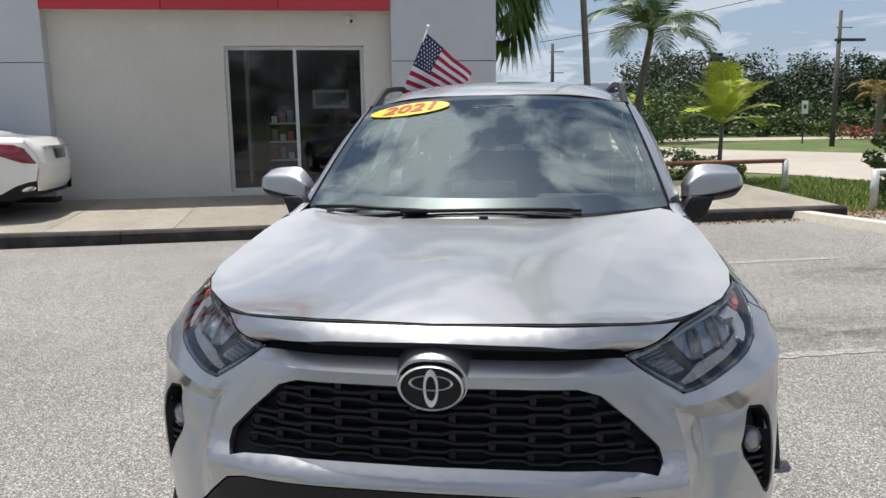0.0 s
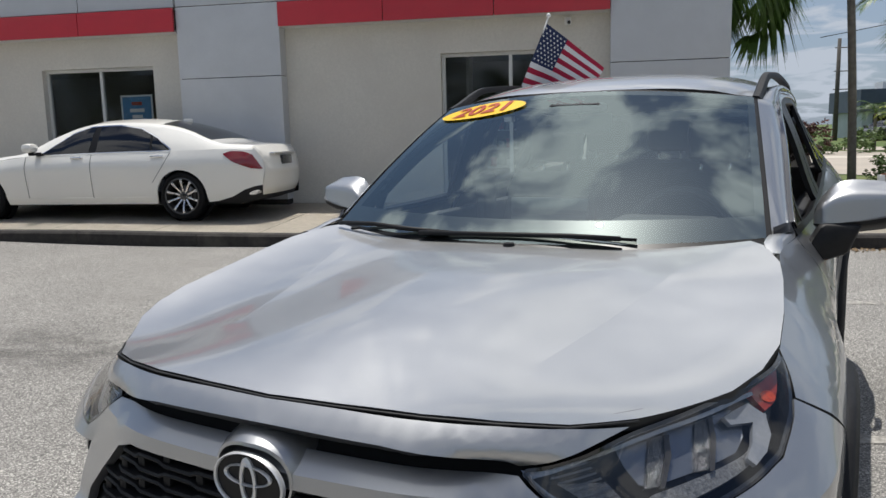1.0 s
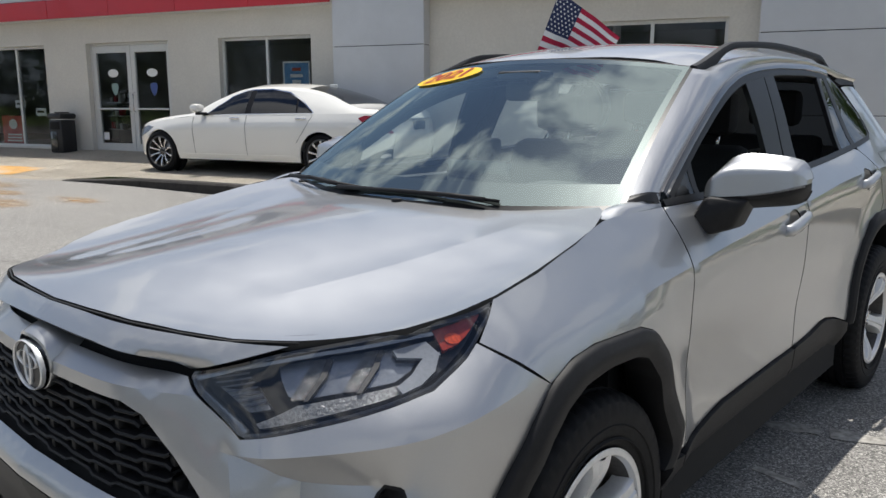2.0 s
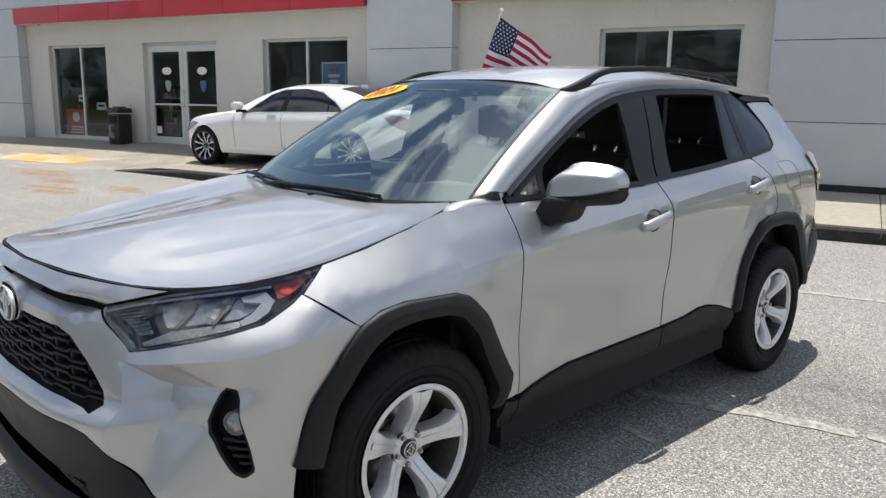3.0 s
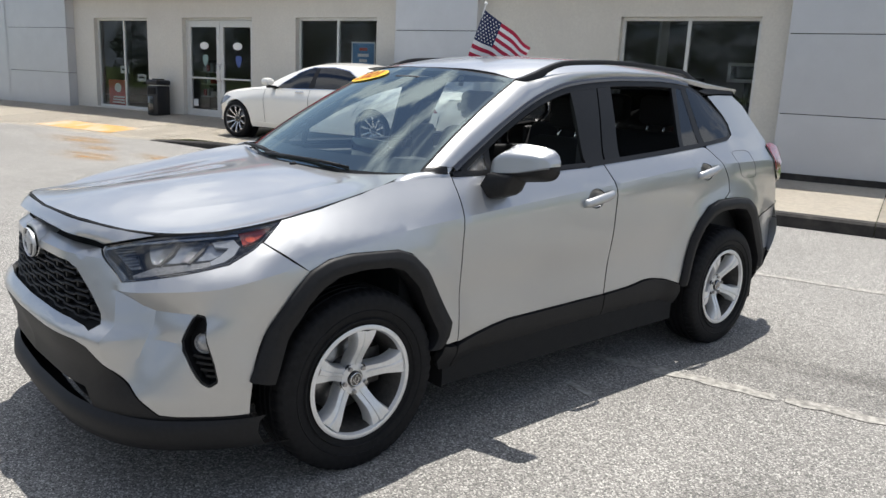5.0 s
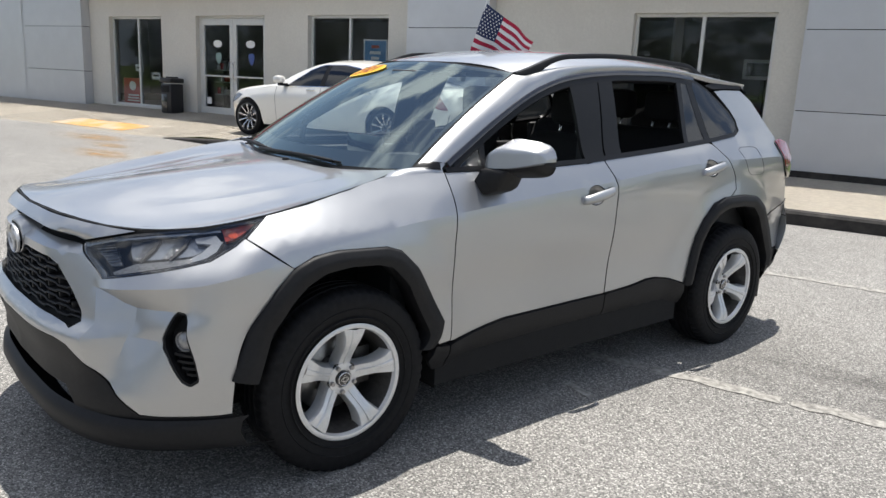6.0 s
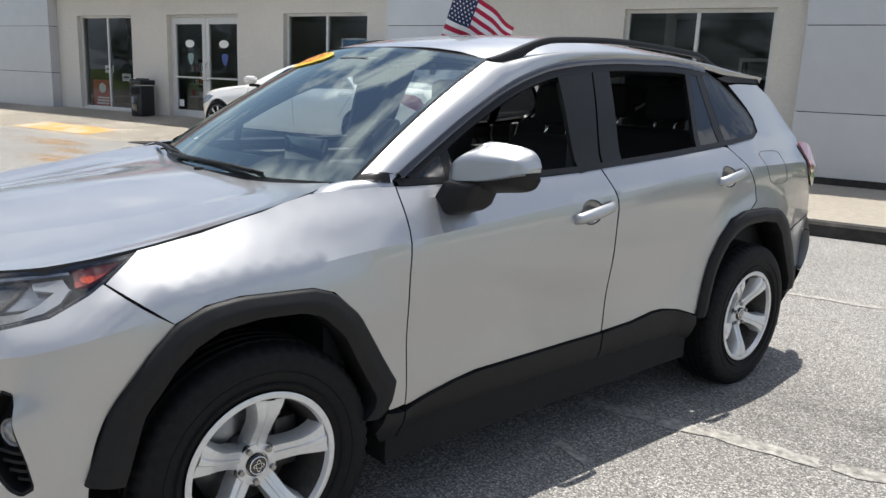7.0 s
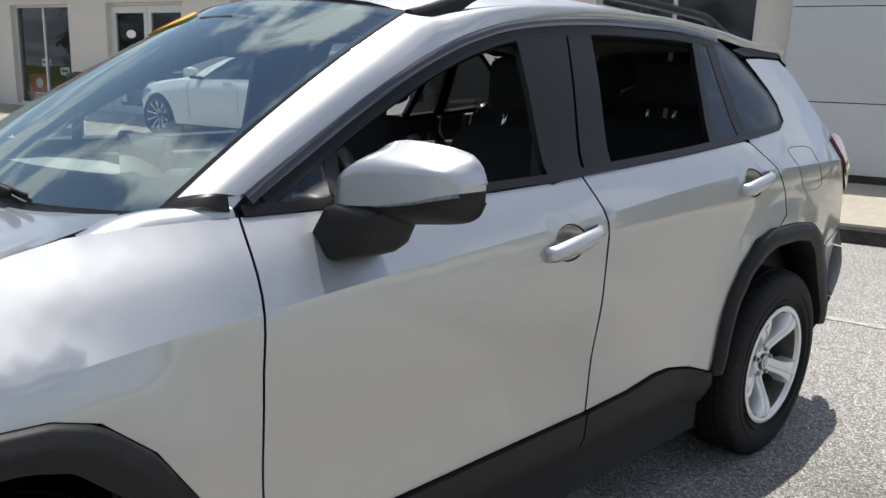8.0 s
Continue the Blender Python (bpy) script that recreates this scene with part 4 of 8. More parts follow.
# black ceramic border and edge trims
for name, rows in (
    ("screen_edge", [[screen(a, i / 20) + Vector((0, 0.003, -0.004)) for i in range(21)] for a in (0.965, 1.02)]),
    ("screen_edge", [[screen(-a, i / 20) + Vector((0, 0.003, -0.004)) for i in range(21)] for a in (0.965, 1.02)]),
    ("screen_edge", [[screen(-1 + 2 * j / 24, t) + Vector((0, 0.003, -0.004)) for j in range(25)] for t in (0.975, 1.02)]),
    ("screen_edge", [[screen(-1 + 2 * j / 24, t) + Vector((0, 0.003, -0.004)) for j in range(25)] for t in (-0.02, 0.125)]),
):
    bm = bmesh.new()
    add_grid(bm, rows)
    part(name, bm, M["frame_black"], suv, "black glass border", sharp=None)
# cowl under the wipers
bm = bmesh.new()
add_grid(bm, [[(0.64 * a, 1.10 + 0.10 * a * a + t * 0.09, hood(0.64 * a, 1.10 + 0.10 * a * a)[2] - 0.035 + 0.012 * t) for a in [-1 + j / 12 for j in range(25)]] for t in (0, 0.5, 1.0)])
part("cowl", bm, M["plastic"], suv)

# ---- SUV: wheels, cladding, lamps, glass, cabin ----
def mirrored(bm):
    b2 = bm.copy()
    for v in b2.verts:
        v.co.x = -v.co.x
    bmesh.ops.reverse_faces(b2, faces=b2.faces[:])
    return b2


def pair(name, bm, mat, parent, label="", sharp=38):
    b2 = mirrored(bm)
    return part(name, bm, mat, parent, label, True, sharp), part(name, b2, mat, parent, label, True, sharp)


def strip(outer, inner, n):
    """Even points along two polylines."""

    def along(poly):
        d = [0]
        for a, b in zip(poly, poly[1:]):
            d.append(d[-1] + math.dist(a, b))
        out = []
        for k in range(n + 1):
            s = d[-1] * k / n
            i = max(j for j in range(len(d)) if d[j] <= s + 1e-9)
            i = min(i, len(poly) - 2)
            t = (s - d[i]) / (d[i + 1] - d[i])
            out.append((poly[i][0] + (poly[i + 1][0] - poly[i][0]) * t, poly[i][1] + (poly[i + 1][1] - poly[i][1]) * t))
        return out

    return along(outer), along(inner)


def flank(y, z):
    """The flank, carried forward onto the nose skin ahead of the front wheel."""
    if y < 0.70:
        k = step(0.52, 0.70, y)
        return Vector(nose(at_y(max(y, 0.30), min(z, 1.0)), min(z, 1.0))).lerp(Vector(side(y, z)), k)
    return Vector(side(y, z))


for outer, inner in ((ARCH_F, INNER_F), (ARCH_R, INNER_R)):
    oo, ii = strip(outer, inner, 48)
    rows = []
    for (oy, oz), (iy, iz) in zip(oo, ii):
        o, i = flank(oy, oz), flank(iy, iz)
        base = max(o.x, i.x)
        rows.append([(o.x - 0.01, o.y, o.z), (o.x + 0.012, o.y * 0.99 + i.y * 0.01, o.z * 0.99 + i.z * 0.01)] + [(base + out, o.y * (1 - q) + i.y * q, o.z * (1 - q) + i.z * q) for q, out in ((0.10, 0.018), (0.28, 0.020), (0.34, 0.024), (0.62, 0.025), (0.96, 0.017), (1.0, 0.003), (1.0, -0.07))] + [(base - 0.09, i.y, i.z + 0.03)])
    bm = bmesh.new()
    add_grid(bm, rows)
    bmesh.ops.recalc_face_normals(bm, faces=bm.faces[:])
    if sum(f.normal.x for f in bm.faces) < 0:
        bmesh.ops.reverse_faces(bm, faces=bm.faces[:])
    pair("wheel_arch_trim", bm, M["plastic"], suv, "matt black wheel-arch cladding", 50)

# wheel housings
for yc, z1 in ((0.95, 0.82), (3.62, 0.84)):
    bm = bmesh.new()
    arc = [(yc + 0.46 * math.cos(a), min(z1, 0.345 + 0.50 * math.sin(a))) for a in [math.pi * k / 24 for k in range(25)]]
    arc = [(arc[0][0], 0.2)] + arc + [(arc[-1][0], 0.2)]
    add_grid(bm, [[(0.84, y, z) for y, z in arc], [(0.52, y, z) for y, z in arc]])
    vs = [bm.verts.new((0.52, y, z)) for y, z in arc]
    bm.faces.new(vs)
    pair("wheel_housing", bm, M["void_black"], suv, sharp=30)

# sill cladding
def sill(y, z):
    x, y2, z2 = side(y, max(z, 0.42))
    return (x + 0.012 - 0.05 * step(0.40, 0.29, z), y2, z2 + min(0.0, z - 0.42))


for o in (
    [(1.33, 0.425), (1.35, 0.418), (1.402, 0.412), (1.402, 0.30), (1.34, 0.305), (1.30, 0.36)],
    [(1.406, 0.414), (1.5, 0.428), (1.62, 0.452), (1.72, 0.464), (1.9, 0.466), (2.2, 0.470), (2.398, 0.472), (2.398, 0.318), (2.0, 0.31), (1.406, 0.30)],
    [(2.402, 0.472), (2.6, 0.481), (2.74, 0.498), (2.82, 0.496), (2.95, 0.471), (3.08, 0.432), (3.11, 0.31), (2.402, 0.318)],
):
    both("sill_cladding", o, sill, M["plastic"], 0.05, thick=0.03)
for sgn in (1, -1):
    part("underbody", box(min(sgn * 0.0, sgn * 0.85), max(sgn * 0.0, sgn * 0.85), 1.40, 3.13, 0.22, 0.36), M["void_black"], suv, smooth=False)
part("underbody", box(-0.5, 0.5, 0.25, 4.3, 0.23, 0.5), M["void_black"], suv, smooth=False)
part("engine_bay", box(-0.53, 0.53, 0.22, 1.25, 0.42, 0.86), M["void_black"], suv, smooth=False)
for sgn in (1, -1):
    part("engine_bay", box(sgn * 0.62 - 0.10, sgn * 0.62 + 0.10, 0.70, 1.2, 0.86, 0.95), M["void_black"], suv, smooth=False)


# wheels
def make_wheel(name, spin, parent, radius=0.362, rim=0.222, spokes=5, dark=False):
    """A wheel round its own centre, outer face towards +x."""
    w = new(name)
    w.parent = parent
    bm = bmesh.new()
    R, r, hw = radius, rim, 0.112
    prof = [(r - 0.004, -hw + 0.02), (r + 0.02, -hw + 0.004), (R - 0.055, -hw - 0.006), (R - 0.022, -hw + 0.004), (R - 0.008, -hw + 0.016), (R - 0.003, -hw + 0.03)]
    tread = []
    for g in (-0.055, -0.018, 0.018, 0.055):
        tread += [(R, g - 0.006), (R - 0.009, g - 0.004), (R - 0.009, g + 0.004), (R, g + 0.006)]
    prof = prof + tread + [(q, -a) for q, a in prof[::-1]]
    rings = add_lathe(bm, prof, 168, "x")
    # shoulder blocks
    for i in (4, 5, 6, len(prof) - 7, len(prof) - 6, len(prof) - 5):
        for k, v in enumerate(rings[i]):
            if k % 3 == 0:
                f = (math.hypot(v.co.y, v.co.z) - 0.006) / math.hypot(v.co.y, v.co.z)
                v.co.y *= f
                v.co.z *= f
    bmesh.ops.recalc_face_normals(bm, faces=bm.faces[:])
    part("tyre", bm, M["rubber"], w, "black road tyre with grooved tread", True, 30)
    # raised rings on the sidewall
    bm = bmesh.new()
    for q in (r + 0.03, R - 0.075):
        add_lathe(bm, [(q - 0.004, hw + 0.001), (q, hw + 0.006), (q + 0.004, hw + 0.001)], 72, "x")
    bmesh.ops.recalc_face_normals(bm, faces=bm.faces[:])
    part("sidewall_ring", bm, M["rubber"], w)
    bm = bmesh.new()
    add_lathe(bm, [(r - 0.004, hw - 0.012), (r + 0.006, hw - 0.004), (r - 0.002, hw), (r - 0.012, hw - 0.003), (r - 0.018, hw - 0.018)], 72, "x")
    bmesh.ops.recalc_face_normals(bm, faces=bm.faces[:])
    part("rim", bm, M["alloy_dark"] if dark else M["alloy"], w, sharp=45)
    # alloy barrel given dark steel: the shade behind the spokes is painted in
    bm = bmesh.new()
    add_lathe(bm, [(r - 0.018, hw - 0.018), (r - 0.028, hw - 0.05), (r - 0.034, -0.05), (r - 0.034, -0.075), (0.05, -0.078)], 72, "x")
    part("barrel", bm, M["steel_dark"], w, "inner rim barrel, its shade painted dark", sharp=45)
    bm = bmesh.new()
    add_lathe(bm, [(0.05, -0.02), (0.150, -0.02), (0.155, -0.03), (0.150, -0.045), (0.05, -0.045)], 48, "x")
    part("brake_disc", bm, M["disc"], w)
    bm = bmesh.new()
    add_lathe(bm, [(0.0, 0.0), (0.07, 0.0), (0.075, -0.05), (0.0, -0.05)], 32, "x")
    part("hub", bm, M["steel_dark"], w)
    # added black disc that stands for the shade seen between the spokes
    bm = bmesh.new()
    add_lathe(bm, [(0.0, -0.06), (r - 0.045, -0.06), (r - 0.045, -0.075)], 40, "x")
    part("dust_shield", bm, M["void_black"], w)
    part("brake_caliper", box(-0.07, 0.0, 0.09, 0.165, -0.07, 0.09, 0.012), M["steel_dark"], w)
    for k in range(spokes):
        a = radians(spin + 360 / spokes * k)
        bm = bmesh.new()
        rows = []
        n = 10
        for i in range(n + 1):
            t = i / n
            q = 0.045 + (r - 0.018 - 0.045) * t
            if dark:
                hwid = 0.017 - 0.006 * math.sin(math.pi * t) + 0.006 * t * t
            else:
                hwid = 0.030 - 0.002 * math.sin(math.pi * t) + 0.030 * max(0, t - 0.45) ** 1.5 * 1.9
            xf = hw - 0.058 + 0.050 * step(0.0, 0.95, t) + 0.006 * math.sin(math.pi * t)
            row = []
            for c, dx in ((-1.10, -0.055), (-1.0, -0.012), (-0.86, -0.001), (-0.25, 0.0), (-0.16, 0.005), (0.16, 0.005), (0.25, 0.0), (0.86, -0.001), (1.0, -0.012), (1.10, -0.055)):
                if dark:
                    dx *= 0.6
                d = c * hwid
                row.append((xf + dx, q * math.cos(a) - d * math.sin(a), q * math.sin(a) + d * math.cos(a)))
            rows.append(row)
        add_grid(bm, rows)
        bmesh.ops.recalc_face_normals(bm, faces=bm.faces[:])
        if sum(f.normal.x for f in bm.faces) < 0:
            bmesh.ops.reverse_faces(bm, faces=bm.faces[:])
        part("spoke", bm, M["alloy_face"] if dark else M["alloy"], w, sharp=32)
    bm = bmesh.new()
    add_lathe(bm, [(0.066, hw - 0.09), (0.066, hw - 0.062), (0.060, hw - 0.052), (0.036, hw - 0.050), (0.034, hw - 0.058), (0.0, hw - 0.058)], 40, "x")
    bmesh.ops.recalc_face_normals(bm, faces=bm.faces[:])
    part("spider_hub", bm, M["alloy_dark"] if dark else M["alloy"], w, sharp=40)
    bm = bmesh.new()
    add_lathe(bm, [(0.031, hw - 0.058), (0.031, hw - 0.045), (0.028, hw - 0.042), (0.0, hw - 0.040)], 32, "x")
    bmesh.ops.recalc_face_normals(bm, faces=bm.faces[:])
    part("centre_cap", bm, M["gloss_black"], w, "black centre cap")
    if not dark:
        bm = bmesh.new()
        add_lathe(bm, [(0.024, hw - 0.0405), (0.0255, hw - 0.038), (0.027, hw - 0.0405)], 32, "x")
        for (ry, rz) in ((0.017, 0.008), (0.008, 0.018)):
            ring = []
            for q in (0.86, 1.0):
                ring.append([(hw - 0.0375, ry * q * math.cos(2 * math.pi * j / 24), rz * q * math.sin(2 * math.pi * j / 24)) for j in range(24)])
            add_grid(bm, ring, True)
        part("cap_badge", bm, M["chrome"], w)
    for k in range(5):
        a = radians(spin + 36 + 72 * k)
        bm = bmesh.new()
        m = pose(hw - 0.056, 0.051 * math.cos(a), 0.051 * math.sin(a), 0, 90, 0)
        # flat black disc paints the shade of the lug hole round the nut
        bmesh.ops.create_cone(bm, segments=18, radius1=0.0165, radius2=0.0165, depth=0.006, cap_ends=True)
        bmesh.ops.transform(bm, matrix=m, verts=bm.verts[:])
        seat_ = part("lug_seat", bm, M["gloss_black"], w, sharp=25)
        bm = bmesh.new()
        bmesh.ops.create_cone(bm, segments=6, radius1=0.0105, radius2=0.0085, depth=0.034, cap_ends=True)
        bmesh.ops.transform(bm, matrix=m, verts=bm.verts[:])
        part("lug_nut", bm, M["disc"], seat_, sharp=25)
    return w


for xc, yc, spin in ((0.787, 0.95, 84), (0.798, 3.60, 50)):
    for s in (1, -1):
        w = make_wheel("wheel", spin, suv)
        w.matrix_world = pose(s * xc, yc, 0.352, 0, 0, 0 if s > 0 else 180)

# ---- front end details ----
def inner_nose(depth):
    def f(a, z):
        x, y, zz = nose(a, z)
        s = min(abs(a) / SX, 1.1) * 1.25
        return (x - math.copysign(depth * math.sin(s), a), y + depth * math.cos(s), zz)

    return f


for flipped in (False, True):
    shell = lambda d: (flip(inner_nose(d)) if flipped else inner_nose(d))
    C = (0, 2.2, 0.8)
    full = rounded(lamp_out, 1, 0.06)
    lampob = panel("headlamp", full, shell(0.05), M["lamp_dark"], suv, 0.025, 0.02, (), "dark headlamp unit with bright reflectors and amber corner", C, 0.0)
    panel("bezel", full, shell(0.003), M["gloss_black"], lampob, 0.02, 0.05, (inset(full, 0.007),), "", C, 0.0)
    panel("reflector", [(0.536, 0.897), (0.613, 0.910), (0.743, 0.921), (0.783, 0.923), (0.793, 0.906), (0.772, 0.886), (0.735, 0.871), (0.644, 0.858), (0.559, 0.846), (0.545, 0.852), (0.538, 0.874)], shell(0.034), M["lamp_silver"], lampob, 0.015, 0.02, (), "bright silver reflector", C, 0.0)
    for da, dz in ((0.0, 0.0), (0.092, 0.012)):
        fin_ = [(0.602, 0.907), (0.634, 0.911), (0.619, 0.886), (0.578, 0.849), (0.550, 0.848), (0.574, 0.875)]
        panel("projector_fin", [(q[0] + da, q[1] + dz) for q in fin_], shell(0.027), M["lamp_facet"], lampob, 0.01, 0.02, (), "faceted projector fin", C, 0.0)
        edge_ = [(0.628, 0.911), (0.637, 0.911), (0.622, 0.885), (0.581, 0.848), (0.573, 0.848), (0.612, 0.886)]
        panel("fin_edge", [(q[0] + da, q[1] + dz) for q in edge_], shell(0.022), M["steel_dark"], lampob, 0.01, 0.01, (), "", C, 0.0)
    block = [(0.394, 0.878), (0.480, 0.894), (0.513, 0.831), (0.472, 0.822), (0.432, 0.852)]
    blk = panel("signal_block", block, shell(0.034), M["lamp_grey"], lampob, 0.02, 0.02, (), "ribbed grey turn signal", C, 0.0)
    for k in range(8):
        z0 = 0.830 + 0.0075 * k
        a0 = 0.459 - 0.070 * (k / 7) + 0.006
        a1 = 0.512 - 0.032 * (k / 7) - 0.004
        panel("signal_rib", [(a0, z0), (a1, z0 + 0.012), (a1, z0 + 0.015), (a0, z0 + 0.003)], shell(0.029), M["alloy_dark"], blk, 0.02, 0.006, (), "", C, 0.0)
    panel("lower_bezel", [(0.486, 0.807), (0.559, 0.839), (0.754, 0.869), (0.808, 0.882), (0.752, 0.857), (0.558, 0.815), (0.493, 0.800)], shell(0.030), M["lamp_grey"], lampob, 0.015, 0.02, (), "", C, 0.0)
    for arm in (
        [(0.745, 0.924), (0.812, 0.936), (0.836, 0.914), (0.806, 0.909), (0.752, 0.912)],
        [(0.836, 0.918), (0.818, 0.890), (0.786, 0.871), (0.745, 0.860), (0.738, 0.870), (0.772, 0.886), (0.806, 0.914)],
    ):
        panel("light_guide", arm, shell(0.010), M["lamp_white"], lampob, 0.008, 0.01, (), "frosted white light guide", C, 0.0)
    panel("amber_marker", [(0.826, 0.955), (0.884, 0.968), (0.975, 0.980), (0.928, 0.957), (0.876, 0.927), (0.843, 0.918), (0.838, 0.930)], shell(0.018), M["lamp_amber"], lampob, 0.012, 0.014, (), "amber side marker", C, 0.0)
    core = [(0.868 + 0.018 * math.cos(t), 0.938 + 0.009 * math.sin(t)) for t in [2 * math.pi * k / 14 for k in range(14)]]
    panel("marker_core", core, shell(0.015), M["lamp_core"], lampob, 0.012, 0.004, (), "", C, 0.0)
    panel("chrome_strip", [(0.366, 0.880), (0.472, 0.905), (0.623, 0.928), (0.826, 0.953), (0.829, 0.947), (0.624, 0.922), (0.473, 0.899), (0.375, 0.874)], shell(0.006), M["lamp_silver"], lampob, 0.02, 0.008, (), "", C, 0.0)
    panel("chrome_strip", [(0.364, 0.884), (0.372, 0.884), (0.480, 0.800), (0.470, 0.794)], shell(0.010), M["lamp_silver"], lampob, 0.02, 0.008, (), "", C, 0.0)
    lens = panel("lens", inset(full, 0.004), shell(-0.001), M["lens"], lampob, 0.03, 0.002, (), "clear polished lens", C, 0.0, rim=False)
    lens.visible_shadow = False
    # fog lamp recess
    fog = panel("fog_recess", fog_out, shell(0.05), M["plastic"], suv, 0.025, 0.02, (), "black fog lamp recess", C, 0.0)
    panel("recess_wall", inset(fog_out, -0.003), shell(0.004), M["plastic"], fog, 0.02, 0.045, (inset(fog_out, 0.008),), "", C, 0.0)
    for k in range(4):
        z0 = 0.488 + 0.022 * k
        a0, a1 = at_x(0.842 - 0.013 * k, z0), at_x(0.862 - 0.001 * k, z0)
        panel("fin", [(a0, z0 + 0.004), (a1, z0), (a1, z0 + 0.008), (a0, z0 + 0.012)], shell(0.02), M["plastic"], fog, 0.03, 0.03, (), "", C, 0.0)
    s = -1 if flipped else 1
    bm = bmesh.new()
    add_lathe(bm, [(0.0, 0.0), (0.018, 0.003), (0.027, 0.009), (0.031, 0.016), (0.035, 0.010), (0.035, 0.05)], 28, "y")
    bmesh.ops.transform(bm, matrix=pose(s * 0.817, 0.352, 0.600, 0, 0, s * 34) @ Matrix.Diagonal((1, 1, 1.0, 1)), verts=bm.verts[:])
    bmesh.ops.recalc_face_normals(bm, faces=bm.faces[:])
    part("fog_lamp", bm, M["fog_glass"], fog, "round clear fog lamp")

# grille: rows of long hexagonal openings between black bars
grille = panel("grille", [(a, z) for a, z in grille_half] + [(-a, z) for a, z in grille_half[::-1] if a > 0], inner_nose(0.035), M["void_black"], suv, 0.05, 0.01, (), "black grille of long hexagon openings", (0, 2.2, 0.7), 0.004)
gfull = [(a, z) for a, z in grille_half] + [(-a, z) for a, z in grille_half[::-1] if a > 0]
rows_n = 9
dz = (0.826 - 0.620) / rows_n
for r in range(rows_n + 1):
    z = 0.620 + dz * r
    # bar that steps up and down round the openings
    pts = []
    a = -0.62
    k = 0
    per = 0.118
    while a < 0.62:
        up = (k + r) % 2
        pts += [(a, z + (0.0035 if up else -0.0035)), (a + per * 0.5 - 0.012, z + (0.0035 if up else -0.0035))]
        a += per * 0.5
        k += 1
    run = []
    for p in pts + [(9, 9)]:
        if inside(p, gfull):
            run.append(p)
        elif len(run) > 1:
            bm = bmesh.new()
            f0, f1 = inner_nose(0.008), inner_nose(0.032)
            prof = []
            for q in run:
                A, Bk = Vector(f0(*q)), Vector(f1(*q))
                prof.append([A + Vector((0, 0, 0.0042)), A + Vector((0, -0.003, 0)), A - Vector((0, 0, 0.0042)), Bk - Vector((0, 0, 0.006)), Bk + Vector((0, 0, 0.006))])
            add_grid(bm, prof, True)
            bmesh.ops.recalc_face_normals(bm, faces=bm.faces[:])
            part("grille_bar", bm, M["plastic"], grille, sharp=35)
            run = []
        else:
            run = []
for r in range(rows_n):
    z = 0.620 + dz * (r + 0.5)
    a = -0.62 + (0.059 if r % 2 else 0.0)
    while a < 0.62:
        if inside((a, z), inset(gfull, 0.006)):
            bm = bmesh.new()
            p = Vector(inner_nose(0.012)(a, z))
            add_box(bm, p.x - 0.009, p.x + 0.009, p.y, p.y + 0.024, z - dz * 0.5, z + dz * 0.5, 0.002)
            part("grille_web", bm, M["plastic"], grille)
        a += 0.118
# emblem
emb = new("emblem")
emb.parent = suv
tagged(emb, "silver badge pod with a chrome and black oval")
bm = bmesh.new()
rings = []
for k, (y, s, up) in enumerate(((0.125, 1.10, 0.022), (0.090, 1.08, 0.018), (0.060, 1.04, 0.010), (0.042, 0.98, 0.003), (0.040, 0.93, 0.0))):
    rings.append([(0.087 * s * math.copysign(abs(math.cos(t)) ** 0.9, math.cos(t)), y + 0.012 * abs(math.cos(t)), 0.832 + up + 0.065 * s * math.copysign(abs(math.sin(t)) ** 0.9, math.sin(t))) for t in [2 * math.pi * i / 48 for i in range(48)]])
add_grid(bm, rings, True)
bmesh.ops.recalc_face_normals(bm, faces=bm.faces[:])
part("pod", bm, M["silver"], emb)


def ellipse_ring(bm, cx, cz, rx, rz, w, y, d):
    rows = []
    for q, yy in ((1.0, y + d), (1.0, y), (1 - w / rx * 0.5, y - 0.003), (1 - w / rx, y), (1 - w / rx, y + d)):
        rows.append([(cx + rx * q * math.cos(t), yy, cz + rz * q * math.sin(t)) for t in [2 * math.pi * i / 48 for i in range(48)]])
    add_grid(bm, rows, True)


bm = bmesh.new()
vs = [bm.verts.new((0.077 * math.cos(t), 0.041, 0.827 + 0.054 * math.sin(t))) for t in [2 * math.pi * i / 48 for i in range(48)]]
bm.faces.new(vs)
part("badge_disc", bm, M["frame_black"], emb)
for n_, args in (("badge_ring", (0, 0.827, 0.078, 0.055, 0.0055)), ("badge_ring", (0, 0.840, 0.053, 0.019, 0.0065)), ("badge_ring", (0, 0.827, 0.018, 0.046, 0.006))):
    bm = bmesh.new()
    ellipse_ring(bm, *args, 0.037, 0.008)
    bmesh.ops.recalc_face_normals(bm, faces=bm.faces[:])
    part(n_, bm, M["alloy"], emb)
# black sheet that paints the shade of the slot behind the nose strip
bm = bmesh.new()
add_grid(bm, [[inner_nose(0.03)(a, z) for a in [-0.50 + j / 40 for j in range(41)]] for z in (0.86, 0.89, 0.92, 0.95)])
part("nose_slot", bm, M["void_black"], suv)

# ---- side glass, pillars and mouldings ----
def proud(d):
    def f(y, z):
        x, yy, zz = side(y, z)
        return (x + d * 0.8, yy, zz + d * 0.3)

    return f


belt_strip = [(y, belt_z(y) - 0.006) for y in (1.456, 1.7, 2.0, 2.3, 2.6, 2.9, 3.2, 3.45, 3.66)] + [(y, belt_z(y) + 0.017) for y in (3.66, 3.45, 3.2, 2.9, 2.6, 2.3, 2.0, 1.7, 1.456)]
both("belt_moulding", belt_strip, proud(0.006), M["frame_black"], 0.05)
